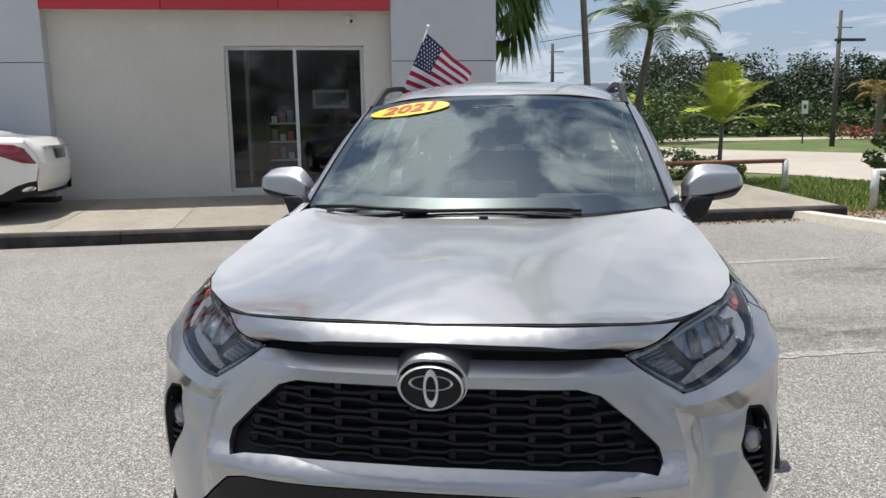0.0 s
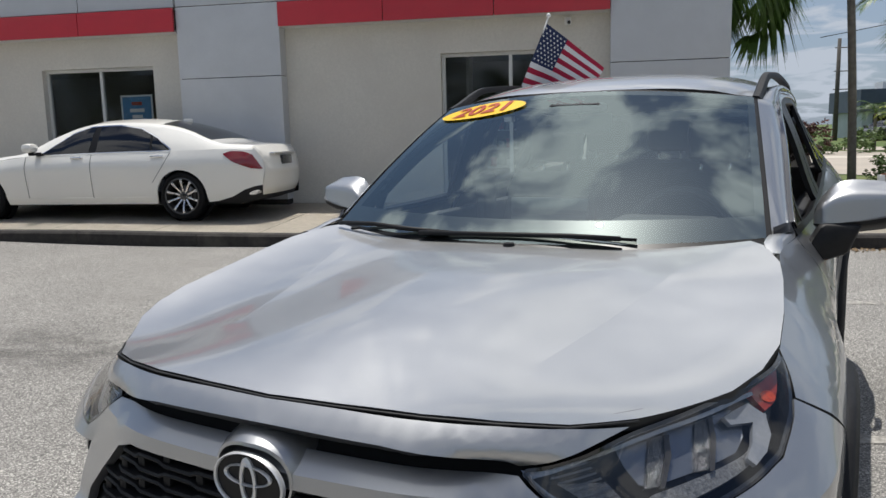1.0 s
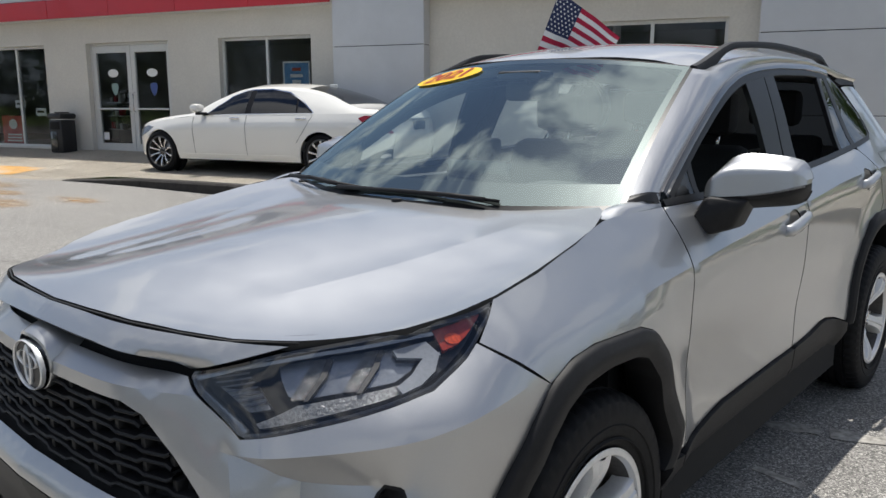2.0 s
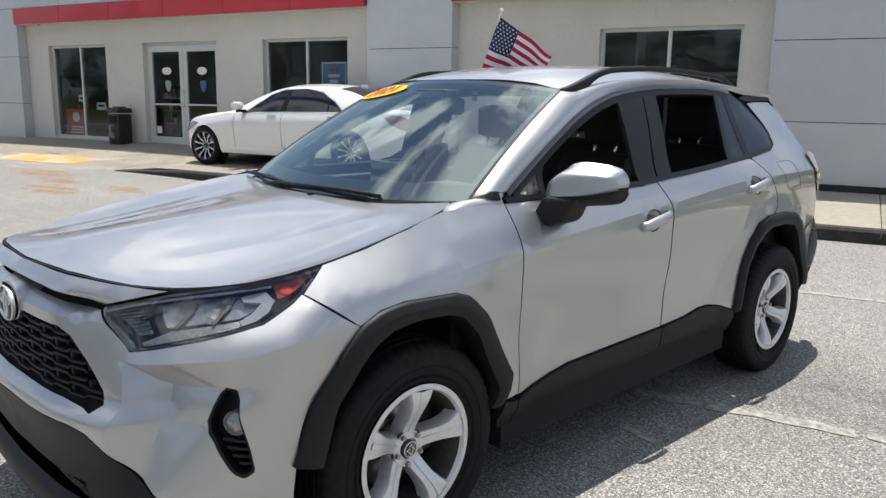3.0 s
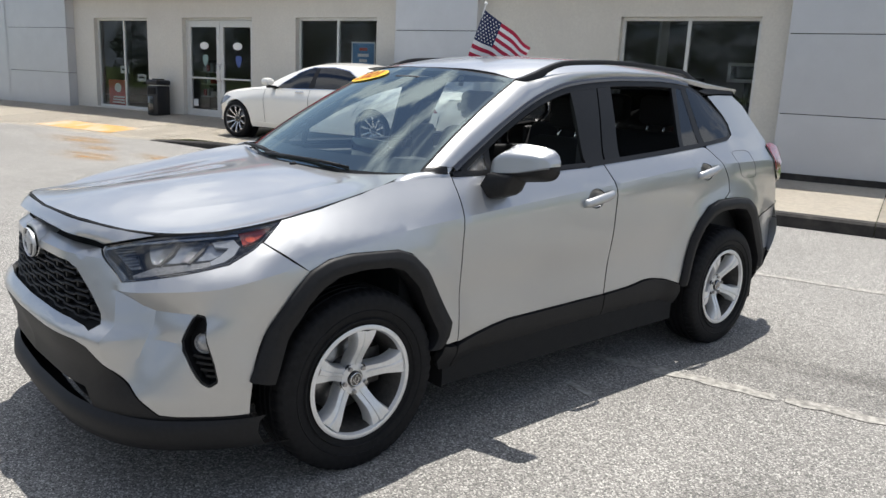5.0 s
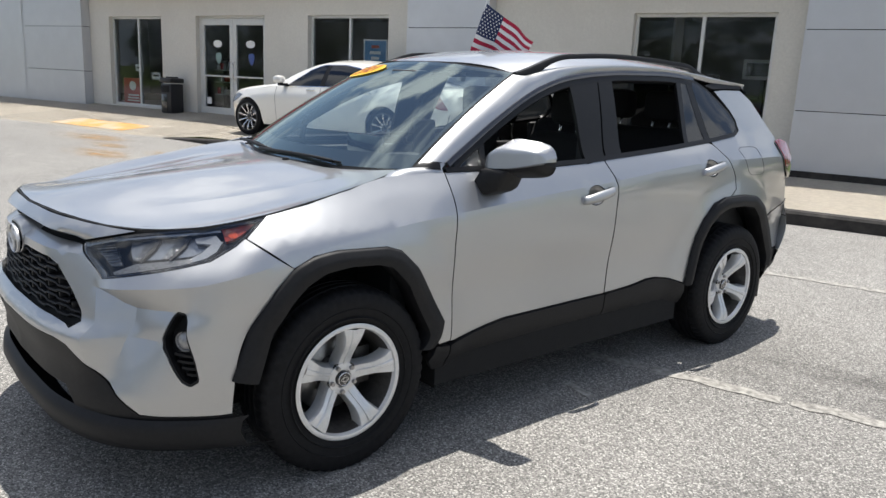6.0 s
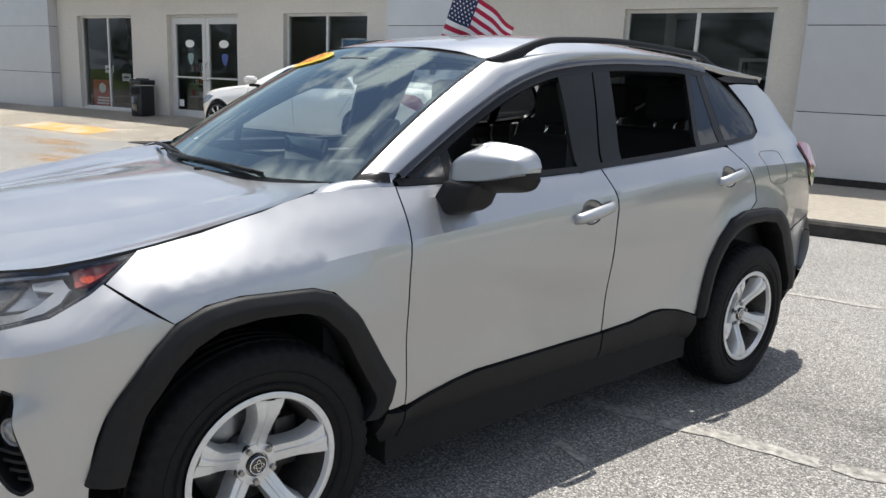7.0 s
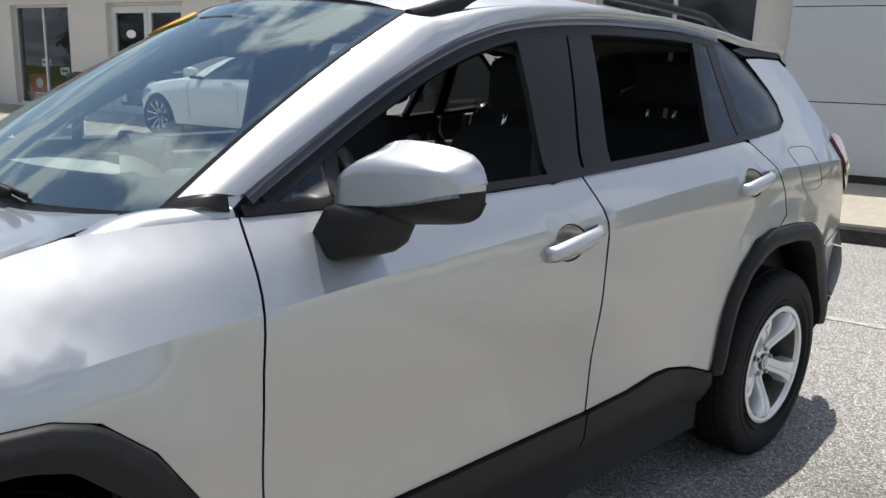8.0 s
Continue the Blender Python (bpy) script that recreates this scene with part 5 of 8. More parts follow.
top_line = ease(DLO_TOP)


def rim_strip(y0, y1, profile, n):
    """A strip along the upper edge of the side windows: (out from the edge, proud of the skin) pairs."""
    rows = []
    for k in range(n + 1):
        y = y0 + (y1 - y0) * k / n
        rise = (top_line(y + 0.01) - top_line(y - 0.01)) / 0.02
        L = math.hypot(1, rise)
        rows.append([Vector(side(y - rise / L * o, top_line(y) + o / L)) + Vector((0.93, 0, 0.36)) * d for o, d in profile])
    bm = bmesh.new()
    add_grid(bm, rows)
    bmesh.ops.recalc_face_normals(bm, faces=bm.faces[:])
    if sum(f.normal.x for f in bm.faces) < 0:
        bmesh.ops.reverse_faces(bm, faces=bm.faces[:])
    return bm


pair("drip_moulding", rim_strip(1.476, 3.40, [(0.016, -0.004), (0.015, 0.010), (0.011, 0.012), (-0.007, 0.010), (-0.010, 0.004)], 90), M["trim_gloss"], suv, "glossy dark window moulding", 40)
pair("window_frame", rim_strip(1.50, 3.38, [(-0.009, 0.005), (-0.012, 0.006), (-0.032, 0.004), (-0.036, -0.002), (-0.036, -0.03)], 80), M["frame_black"], suv, "black door window frame", 40)
both("pillar_trim", [(2.31, 1.116), (2.315, 1.484), (2.40, 1.506), (2.53, 1.520), (2.535, 1.50), (2.452, 1.137)], proud(0.004), M["frame_black"], 0.05, label="satin black door pillar trim")
both("pillar_trim", [(2.462, 1.138), (2.545, 1.522), (2.65, 1.532), (2.655, 1.51), (2.59, 1.146)], proud(0.004), M["frame_black"], 0.05, label="satin black door pillar trim")
both("pillar_trim", [(1.46, 1.122), (1.50, 1.147), (1.665, 1.243), (1.70, 1.262), (1.685, 1.112), (1.655, 1.112), (1.658, 1.225), (1.50, 1.136)], proud(0.003), M["frame_black"], 0.04)
both("pillar_trim", [(3.145, 1.182), (3.225, 1.515), (3.27, 1.515), (3.185, 1.184)], proud(0.004), M["frame_black"], 0.04)
both("pillar_trim", [(3.345, 1.193), (3.335, 1.26), (3.315, 1.52), (3.37, 1.522), (3.395, 1.24), (3.40, 1.199)], proud(0.004), M["frame_black"], 0.04)
glass_sets = [
    ("quarter_glass", [(1.52, 1.128), (1.655, 1.122), (1.658, 1.220)], "lens"),
    ("fixed_pane", [(3.18, 1.185), (3.262, 1.512), (3.318, 1.514), (3.34, 1.195)], "privacy"),
    ("rear_quarter_glass", [(3.40, 1.208), (3.372, 1.515), (3.42, 1.512), (3.52, 1.47), (3.61, 1.41), (3.69, 1.34), (3.715, 1.295), (3.70, 1.255), (3.66, 1.232)], "privacy"),
]
for n_, o, mt in glass_sets:
    for ob in both(n_, o, proud(0.002), M[mt], 0.05, thick=0.004, label="dark tinted glass" if mt == "privacy" else ""):
        ob.visible_shadow = False
both("glass_edge", [(3.385, 1.20), (3.36, 1.53), (3.43, 1.527), (3.53, 1.483), (3.625, 1.42), (3.71, 1.35), (3.735, 1.30), (3.72, 1.245), (3.67, 1.222)], proud(0.0), M["frame_black"], 0.05, holes=(inset([(3.40, 1.208), (3.372, 1.515), (3.42, 1.512), (3.52, 1.47), (3.61, 1.41), (3.69, 1.34), (3.715, 1.295), (3.70, 1.255), (3.66, 1.232)], 0.004),))
# far side windows are shut
for n_, o in (("door_glass", [(1.70, 1.12), (1.70, 1.255), (1.98, 1.39), (2.31, 1.48), (2.31, 1.12)]), ("door_glass", [(2.59, 1.15), (2.65, 1.51), (3.22, 1.51), (3.145, 1.185)])):
    ob = panel(n_, o, flip(proud(-0.004)), M["lens"], suv, 0.08, 0.004)
    ob.visible_shadow = False
# black band between roof and rear pillar, spoiler, tail
both("pillar_band", [(3.51, 1.497), (3.60, 1.478), (3.74, 1.482), (3.96, 1.484), (3.99, 1.515), (3.70, 1.515), (3.60, 1.512)], proud(0.004), M["plastic"], 0.04, label="black band under the roof end")
both("tail_lamp", [(4.13, 1.185), (4.20, 1.195), (4.36, 1.165), (4.42, 1.10), (4.28, 1.045), (4.20, 1.02), (4.165, 1.03), (4.15, 1.10)], proud(0.012), M["lamp_red"], 0.035, thick=0.03, label="red tail lamp")
both("tail_lamp_base", [(4.115, 1.175), (4.13, 1.187), (4.152, 1.10), (4.168, 1.03), (4.20, 1.015), (4.30, 1.04), (4.40, 0.99), (4.24, 0.945), (4.15, 1.02)], proud(0.008), M["gloss_black"], 0.035)
bm = bmesh.new()
add_grid(bm, [[Vector(roof(0.60 * a, 4.0)) + Vector((0, t * (0.17 - 0.10 * a * a), -0.025 * t)) for a in [-1 + j / 12 for j in range(25)]] for t in (0, 0.5, 1.0)] + [[Vector(roof(0.58 * a, 4.0)) + Vector((0, 0.15 - 0.10 * a * a - 0.08 * t, -0.055)) for a in [-1 + j / 12 for j in range(25)]] for t in (0, 1.0)])
bmesh.ops.recalc_face_normals(bm, faces=bm.faces[:])
part("roof_spoiler", bm, M["silver"], suv, sharp=40)


def tail(a, t):
    """Back of the car: a across, t from the bumper to the roof."""
    y = ease([(0, 4.30), (0.14, 4.42), (0.30, 4.47), (0.42, 4.46), (0.6, 4.40), (1.0, 4.10)])(t)
    z = 0.30 + 1.22 * t
    hw = ease([(0, 0.80), (0.25, 0.84), (0.42, 0.80), (0.6, 0.74), (1.0, 0.60)])(t)
    return (hw * a, y - 0.13 * abs(a) ** 3, z)


for n_, t0, t1, mt in (("rear_bumper_foot", 0.0, 0.15, "plastic"), ("rear_bumper", 0.152, 0.33, "silver"), ("tailgate", 0.335, 0.70, "silver"), ("rear_window", 0.70, 1.0, "privacy")):
    bm = bmesh.new()
    add_grid(bm, [[tail(-1 + 2 * j / 24, t0 + (t1 - t0) * i / 8) for j in range(25)] for i in range(9)])
    bmesh.ops.recalc_face_normals(bm, faces=bm.faces[:])
    part(n_, bm, M[mt], suv, sharp=None)

# roof rails
for s in (1, -1):
    bm = bmesh.new()
    rows = []
    for k in range(41):
        t = k / 40
        y = 2.01 + 1.56 * t
        lift_ = 0.010 + 0.044 * step(0.0, 0.22, t) * (1 - step(0.86, 1.0, t))
        base_ = Vector(roof(0.592, y))
        w_ = 0.016
        top_ = base_.z + lift_ + 0.012
        low_ = max(base_.z - 0.01, top_ - 0.025 - 0.05 * (1 - step(0.0, 0.16, t)) - 0.05 * step(0.9, 1.0, t))
        x_ = 0.597
        rows.append([(s * (x_ - w_), y, low_), (s * (x_ - w_), y, top_ - 0.008), (s * (x_ - w_ * 0.6), y, top_), (s * (x_ + w_ * 0.6), y, top_ - 0.002), (s * (x_ + w_), y, top_ - 0.012), (s * (x_ + w_), y, low_)])
    vs = add_grid(bm, rows, True)
    bm.faces.new(vs[0])
    bm.faces.new(vs[-1][::-1])
    bmesh.ops.recalc_face_normals(bm, faces=bm.faces[:])
    part("roof_rail", bm, M["plastic"], suv, "black roof rail", sharp=40)

# door handles in their cups, fuel flap
for cup in CUPS:
    yc, zc = sum(q[0] for q in cup) / len(cup), sum(q[1] for q in cup) / len(cup)

    def cup_surf(y, z, yc=yc, zc=zc):
        x, yy, zz = side(y, z)
        q = min(1, math.hypot((y - yc) / 0.062, (z - zc) / 0.047))
        return (x - 0.030 * (1 - q**4), yy, zz)

    both("handle_cup", cup, cup_surf, M["silver"], 0.012, thick=0.004)
for y0, y1, z0, z1 in ((2.175, 2.385, 0.958, 0.995), (3.185, 3.392, 1.040, 1.074)):
    bm = bmesh.new()
    rows = []
    n = 16
    for k in range(n + 1):
        t = k / n
        y = y0 + (y1 - y0) * t
        z = z0 + (z1 - z0) * t
        x, y, z = side(y, z)
        x += 0.012 + 0.018 * math.sin(math.pi * min(1, max(0, t))) ** 0.35
        h = 0.023 * (0.70 + 0.30 * math.sin(math.pi * (0.12 + 0.8 * t))) 
        d = 0.015
        rows.append([(x - d, y, z - h), (x, y, z - h * 0.9), (x + d * 0.7, y, z), (x, y, z + h * 0.9), (x - d, y, z + h)])
    vs = add_grid(bm, rows, True)
    bm.faces.new(vs[0][::-1])
    bm.faces.new(vs[-1])
    bmesh.ops.recalc_face_normals(bm, faces=bm.faces[:])
    pair("door_handle", bm, M["silver"], suv, "silver door handle", 75)
flap = rounded([(3.668, 0.999), (3.848, 1.000), (3.842, 1.055), (3.828, 1.108), (3.834, 1.160), (3.618, 1.160), (3.630, 1.110)], 2, 0.2)
panel("fuel_flap_gap", inset(flap, -0.0015), proud(0.0012), M["alloy_dark"], suv, 0.03, 0.003, (inset(flap, 0.001),), "", (0, 2.2, 0.6), 0)

# door mirrors
def mirror_head(s):
    mo = new("door_mirror")
    mo.parent = suv
    tagged(mo, "silver door mirror on a black foot")
    cx, cz = 0.940, 1.160
    top = ease([(0.808, 1.160), (0.815, 1.180), (0.834, 1.205), (0.866, 1.236), (0.910, 1.246), (0.982, 1.241), (1.040, 1.229), (1.060, 1.208), (1.069, 1.180)])
    split = ease([(0.808, 1.118), (0.914, 1.127), (0.985, 1.140), (1.069, 1.164)])
    under = ease([(0.808, 1.104), (0.830, 1.088), (0.880, 1.080), (0.960, 1.088), (1.028, 1.098), (1.057, 1.112), (1.069, 1.138)])

    for name_, edge_, mat_, lab, fold_, turn in (("mirror_cap", top, M["silver"], "silver mirror cap", 0.62, 0.105), ("mirror_housing", under, M["plastic"], "black lower mirror housing", 0.30, 0.085)):
        rows = []
        for i in range(25):
            k = 0.5 - 0.5 * math.cos(math.pi * i / 24)
            x = 0.808 + 0.261 * k
            e = abs(2 * k - 1)
            wrap = 0.035 * max(0.0, (e - 0.72) / 0.28) ** 2
            row = []
            for j in range(13):
                t = j / 12
                d = 0.010 * t + turn * max(0.0, (t - fold_) / (1 - fold_)) ** 1.6 + wrap
                d = min(d, 0.096)
                row.append((s * x, 1.640 + 0.32 * (x - 0.85) + d, split(x) + (edge_(x) - split(x)) * t))
            x_end = row[-1]
            row.append((x_end[0], 1.742 + 0.32 * (x - 0.85), x_end[2] - 0.004 * (1 if edge_ is top else -1)))
            rows.append(row)
        for at, src in ((0, rows[0]), (len(rows) + 1, rows[-1])):
            rows.insert(at, [(q[0] - s * 0.004 * (1 if at else -1), max(q[1], src[-1][1]), q[2]) for q in src])
        bm = bmesh.new()
        add_grid(bm, rows)
        bmesh.ops.recalc_face_normals(bm, faces=bm.faces[:])
        part(name_, bm, mat_, mo, lab, sharp=60)
    # clear signal strip along the split
    bm = bmesh.new()
    rows = []
    for i in range(13):
        x = 0.920 + 0.148 * i / 12
        k = (x - 0.808) / 0.261
        y = 1.637 + 0.32 * (x - 0.85) + 0.035 * max(0.0, (abs(2 * k - 1) - 0.72) / 0.28) ** 2
        z, h = split(x) + 0.001, 0.003 + 0.005 * i / 12
        rows.append([(s * x, y + 0.003, z), (s * x, y, z - 0.15 * h), (s * x, y, z - 0.85 * h), (s * x, y + 0.004, z - h)])
    add_grid(bm, rows)
    bmesh.ops.recalc_face_normals(bm, faces=bm.faces[:])
    part("signal_strip", bm, M["lamp_grey"], mo, "thin clear signal strip")
    bm = bmesh.new()
    xs = [0.808 + 0.261 * q / 20 for q in range(21)]
    ring = [(x, top(x)) for x in xs[::-1]] + [(x, under(x)) for x in xs]
    vs = [bm.verts.new((s * (cx + (x - cx) * 0.95), 1.732 + 0.32 * (x - 0.85), cz + (z - cz) * 0.95)) for x, z in ring]
    bm.faces.new(vs)
    part("mirror_back", bm, M["plastic"], mo)
    bm = bmesh.new()
    vs = [bm.verts.new((s * (cx + (x - cx) * 0.86), 1.736 + 0.32 * (x - 0.85), cz + 0.006 + (z - cz) * 0.84)) for x, z in ring]
    bm.faces.new(vs)
    part("mirror_glass", bm, M["mirror"], mo)
    bm = bmesh.new()
    foot = rounded([(0.828, 1.125), (0.792, 1.060), (0.796, 1.030), (0.838, 1.006), (0.905, 1.030), (0.928, 1.088), (0.940, 1.118)], 1, 0.12)
    fx, fz = 0.865, 1.07
    rows = [[(s * (fx + (x - fx) * k), 1.622 + d + 0.3 * (x - 0.85), fz + (z - fz) * k) for x, z in foot] for d, k in ((0.0, 0.84), (0.008, 0.95), (0.022, 1.0), (0.10, 1.0), (0.13, 0.8))]
    vs = add_grid(bm, rows, True)
    bm.faces.new(vs[0])
    bmesh.ops.recalc_face_normals(bm, faces=bm.faces[:])
    part("mirror_foot", bm, M["plastic"], mo, "black mirror foot", sharp=50)


mirror_head(1)
mirror_head(-1)

# wipers
for ends in (((-0.66, 1.262, 1.118), (-0.50, 1.235, 1.122), (-0.38, 1.215, 1.115), (-0.20, 1.20, 1.108)), ((-0.30, 1.19, 1.106), (-0.05, 1.185, 1.112), (0.20, 1.19, 1.116), (0.34, 1.20, 1.112))):
    bm = bmesh.new()
    add_tube(bm, ends, 0.008, 6)
    w1 = part("wiper", bm, M["plastic"], suv, "black wiper arm")
    bm = bmesh.new()
    add_tube(bm, [Vector(e) + Vector((0.04, 0.02, -0.004)) for e in ends], 0.005, 6)
    part("wiper_blade", bm, M["rubber"], w1)
for x, y, z in ((-0.60, 1.274, 1.104), (0.02, 1.158, 1.094)):
    bm = bmesh.new()
    add_lathe(bm, [(0.0, 0.0), (0.016, 0.002), (0.018, 0.012), (0.024, 0.02)], 16, "z")
    bmesh.ops.transform(bm, matrix=pose(x, y, z, 180), verts=bm.verts[:])
    part("wiper_pivot", bm, M["plastic"], suv)

# year sticker on the windscreen
def on_screen(x, y):
    """x across and y up in metres on the glass, from its upper right corner as seen from the front."""
    a = x / 0.6
    t = 1.0 + y / 0.89
    return screen(a, t) + Vector((0, -0.004, 0.005))


stk = new("year_sticker")
stk.parent = suv
tagged(stk, "yellow oval sticker with a red year on it")
cx, cyy, tilt_ = -0.385, -0.098, radians(6)
def stick(px, py):
    return on_screen(cx + px * math.cos(tilt_) - py * math.sin(tilt_), cyy + px * math.sin(tilt_) + py * math.cos(tilt_))


bm = bmesh.new()
rows = [[stick(0.188 * q * math.cos(t), 0.062 * q * math.sin(t)) for t in [2 * math.pi * k / 40 for k in range(40)]] for q in (1.0, 0.66, 0.33, 0.02)]
add_grid(bm, rows, True)
part("oval", bm, M["yellow"], stk, sharp=None)
cu = bpy.data.curves.new("digits", "FONT")
cu.body, cu.size, cu.align_x, cu.align_y, cu.shear, cu.offset = "2021", 0.115, "CENTER", "CENTER", 0.25, 0.0022
tmp = new("digits_flat", cu)
bpy.context.view_layer.update()
me = bpy.data.meshes.new_from_object(tmp.evaluated_get(bpy.context.evaluated_depsgraph_get()))
bpy.data.objects.remove(tmp)
for v in me.vertices:
    v.co = stick(v.co.x * 1.12, v.co.y * 0.92) + Vector((0, -0.002, 0.0025))
me.materials.append(M["sticker_red"])
dg = new("year_digits", me)
dg.parent = stk

# ---- cabin ----
cab = new("cabin")
cab.parent = suv
tagged(cab, "dark cabin with cloth seats and a grey dashboard")


def seat(x, y, z, bench=False):
    w = 0.62 if bench else 0.25
    part("seat_cushion", box(x - w, x + w, y - 0.26, y + 0.24, z, z + 0.16, 0.05), M["cloth"], cab)
    bm = bmesh.new()
    add_box(bm, -w, w, -0.06, 0.07, 0.0, 0.60, 0.05)
    for v in bm.verts:
        k = v.co.z / 0.6
        v.co.x *= 1 - 0.18 * k * (0 if bench else 1)
        v.co.y += 0.22 * k
    bmesh.ops.translate(bm, vec=(x, y + 0.22, z + 0.10), verts=bm.verts[:])
    part("seat_back", bm, M["cloth"], cab)
    for hx in (x,) if not bench else (-0.36, 0.0, 0.36):
        bm = bmesh.new()
        add_box(bm, hx - 0.125, hx + 0.125, y + 0.44, y + 0.56, z + 0.74, z + 0.92, 0.04)
        part("headrest", bm, M["cloth"], cab)
        for dx in (-0.06, 0.06):
            bm = bmesh.new()
            add_tube(bm, [(hx + dx, y + 0.46, z + 0.66), (hx + dx, y + 0.49, z + 0.78)], 0.007, 8)
            part("headrest_post", bm, M["chrome"], cab)


seat(0.37, 2.20, 0.52)
seat(-0.37, 2.20, 0.52)
seat(0.0, 3.06, 0.54, True)
part("floor_pan", box(-0.78, 0.78, 1.3, 4.2, 0.38, 0.42), M["trim"], cab, smooth=False)
part("front_bulkhead", box(-0.76, 0.76, 1.22, 1.30, 0.4, 1.04), M["trim"], cab, smooth=False)
for s in (1, -1):
    part("door_card", box(min(s * 0.68, s * 0.745), max(s * 0.68, s * 0.745), 1.50, 3.5, 0.42, 1.07, 0.02), M["trim"], cab)
    part("pillar_lining", box(min(s * 0.64, s * 0.69), max(s * 0.64, s * 0.69), 2.42, 2.58, 0.9, 1.22, 0.02), M["trim"], cab)
    part("rear_lining", box(min(s * 0.70, s * 0.74), max(s * 0.70, s * 0.74), 3.5, 4.25, 0.42, 1.20, 0.02), M["trim"], cab)
part("load_floor", box(-0.7, 0.7, 3.45, 4.3, 0.42, 0.78), M["trim"], cab, smooth=False)
bm = bmesh.new()
dash_prof = [(1.24, 1.04), (1.36, 1.065), (1.55, 1.075), (1.70, 1.06), (1.78, 1.00), (1.76, 0.90), (1.72, 0.70), (1.66, 0.50)]
add_grid(bm, [[(x, y, z + 0.02 * math.exp(-((x - 0.37) / 0.2) ** 2) * (1 if 1.5 < y < 1.8 else 0)) for y, z in dash_prof] for x in [-0.74 + 0.074 * k for k in range(21)]])
bmesh.ops.recalc_face_normals(bm, faces=bm.faces[:])
part("dashboard", bm, M["dash"], cab, "grey padded dashboard", sharp=60)
part("screen", box(-0.16, 0.12, 1.60, 1.64, 1.06, 1.19, 0.01), M["gloss_black"], cab, "upright black display")
part("instrument_hood", box(0.20, 0.54, 1.56, 1.74, 1.07, 1.125, 0.025), M["trim"], cab)
bm = bmesh.new()
ring = [[(0.37 + (0.185 + 0.016 * math.cos(b)) * math.cos(a), 1.87 + 0.016 * math.sin(b) * 0.9, 1.02 + (0.185 + 0.016 * math.cos(b)) * math.sin(a)) for b in [2 * math.pi * j / 8 for j in range(8)]] for a in [2 * math.pi * i / 32 for i in range(33)]]
add_grid(bm, ring, True)
add_box(bm, 0.29, 0.45, 1.84, 1.89, 0.96, 1.06, 0.02)
add_box(bm, 0.19, 0.55, 1.855, 1.875, 0.995, 1.02)
bmesh.ops.rotate(bm, cent=(0.37, 1.87, 1.02), matrix=Matrix.Rotation(radians(-22), 3, "X"), verts=bm.verts[:])
part("steering_wheel", bm, M["trim"], cab, "dark steering wheel")
bm = bmesh.new()
add_grid(bm, [[Vector(roof(x, y)) - Vector((0, 0, 0.045)) for x in [-0.58 + 0.116 * k for k in range(11)]] for y in [2.05 + 0.2 * k for k in range(11)]])
part("headliner", bm, M["headliner"], cab)
bm = bmesh.new()
add_box(bm, -0.12, 0.12, 1.90, 1.93, 1.40, 1.475, 0.015)
add_tube(bm, [(0, 1.91, 1.46), (0, 1.90, 1.51)], 0.012, 8)
part("inside_mirror", bm, M["trim"], cab)
part("sensor_pod", box(-0.10, 0.10, 1.82, 1.92, 1.475, 1.51, 0.012), M["trim"], cab)

# ---- shop front: windows, doors, and what stands by them ----
def shop_window(name, u0, u1, z0, z1, label):
    w = thing(name, label, "window", B, kind="structure")
    f = 0.055
    v0, v1 = FRAME_V - 0.03, FRAME_V + 0.04
    mid = (u0 + u1) / 2
    part("window_frame", box(u0, u0 + f, v0, v1, z0, z1, 0.004), M["white_frame"], w, smooth=False)
    part("window_frame", box(u1 - f, u1, v0, v1, z0, z1, 0.004), M["white_frame"], w, smooth=False)
    part("window_frame", box(u0 + f, u1 - f, v0, v1, z1 - f, z1, 0.004), M["white_frame"], w, smooth=False)
    part("window_sill", box(u0 + f, u1 - f, v0 - 0.02, v1, z0, z0 + f, 0.004), M["white_frame"], w, smooth=False)
    part("mullion", box(mid - f / 2, mid + f / 2, v0, v1, z0 + f, z1 - f, 0.004), M["white_frame"], w, smooth=False)
    for a, b in ((u0 + f, mid - f / 2), (mid + f / 2, u1 - f)):
        p = part("pane", box(a, b, FRAME_V, FRAME_V + 0.008, z0 + f, z1 - f), M["shop_glass"], w, smooth=False)
        p.visible_shadow = False
    return w


WIN = "white-framed two-pane shop window with dark glass"
shop_window("window_1", HOLES[0][0], HOLES[0][1], HOLES[0][2], TOP, WIN)
shop_window("window_2", HOLES[2][0], HOLES[2][1], HOLES[2][2], TOP, WIN)
shop_window("window_3", HOLES[3][0], HOLES[3][1], HOLES[3][2], TOP, WIN)

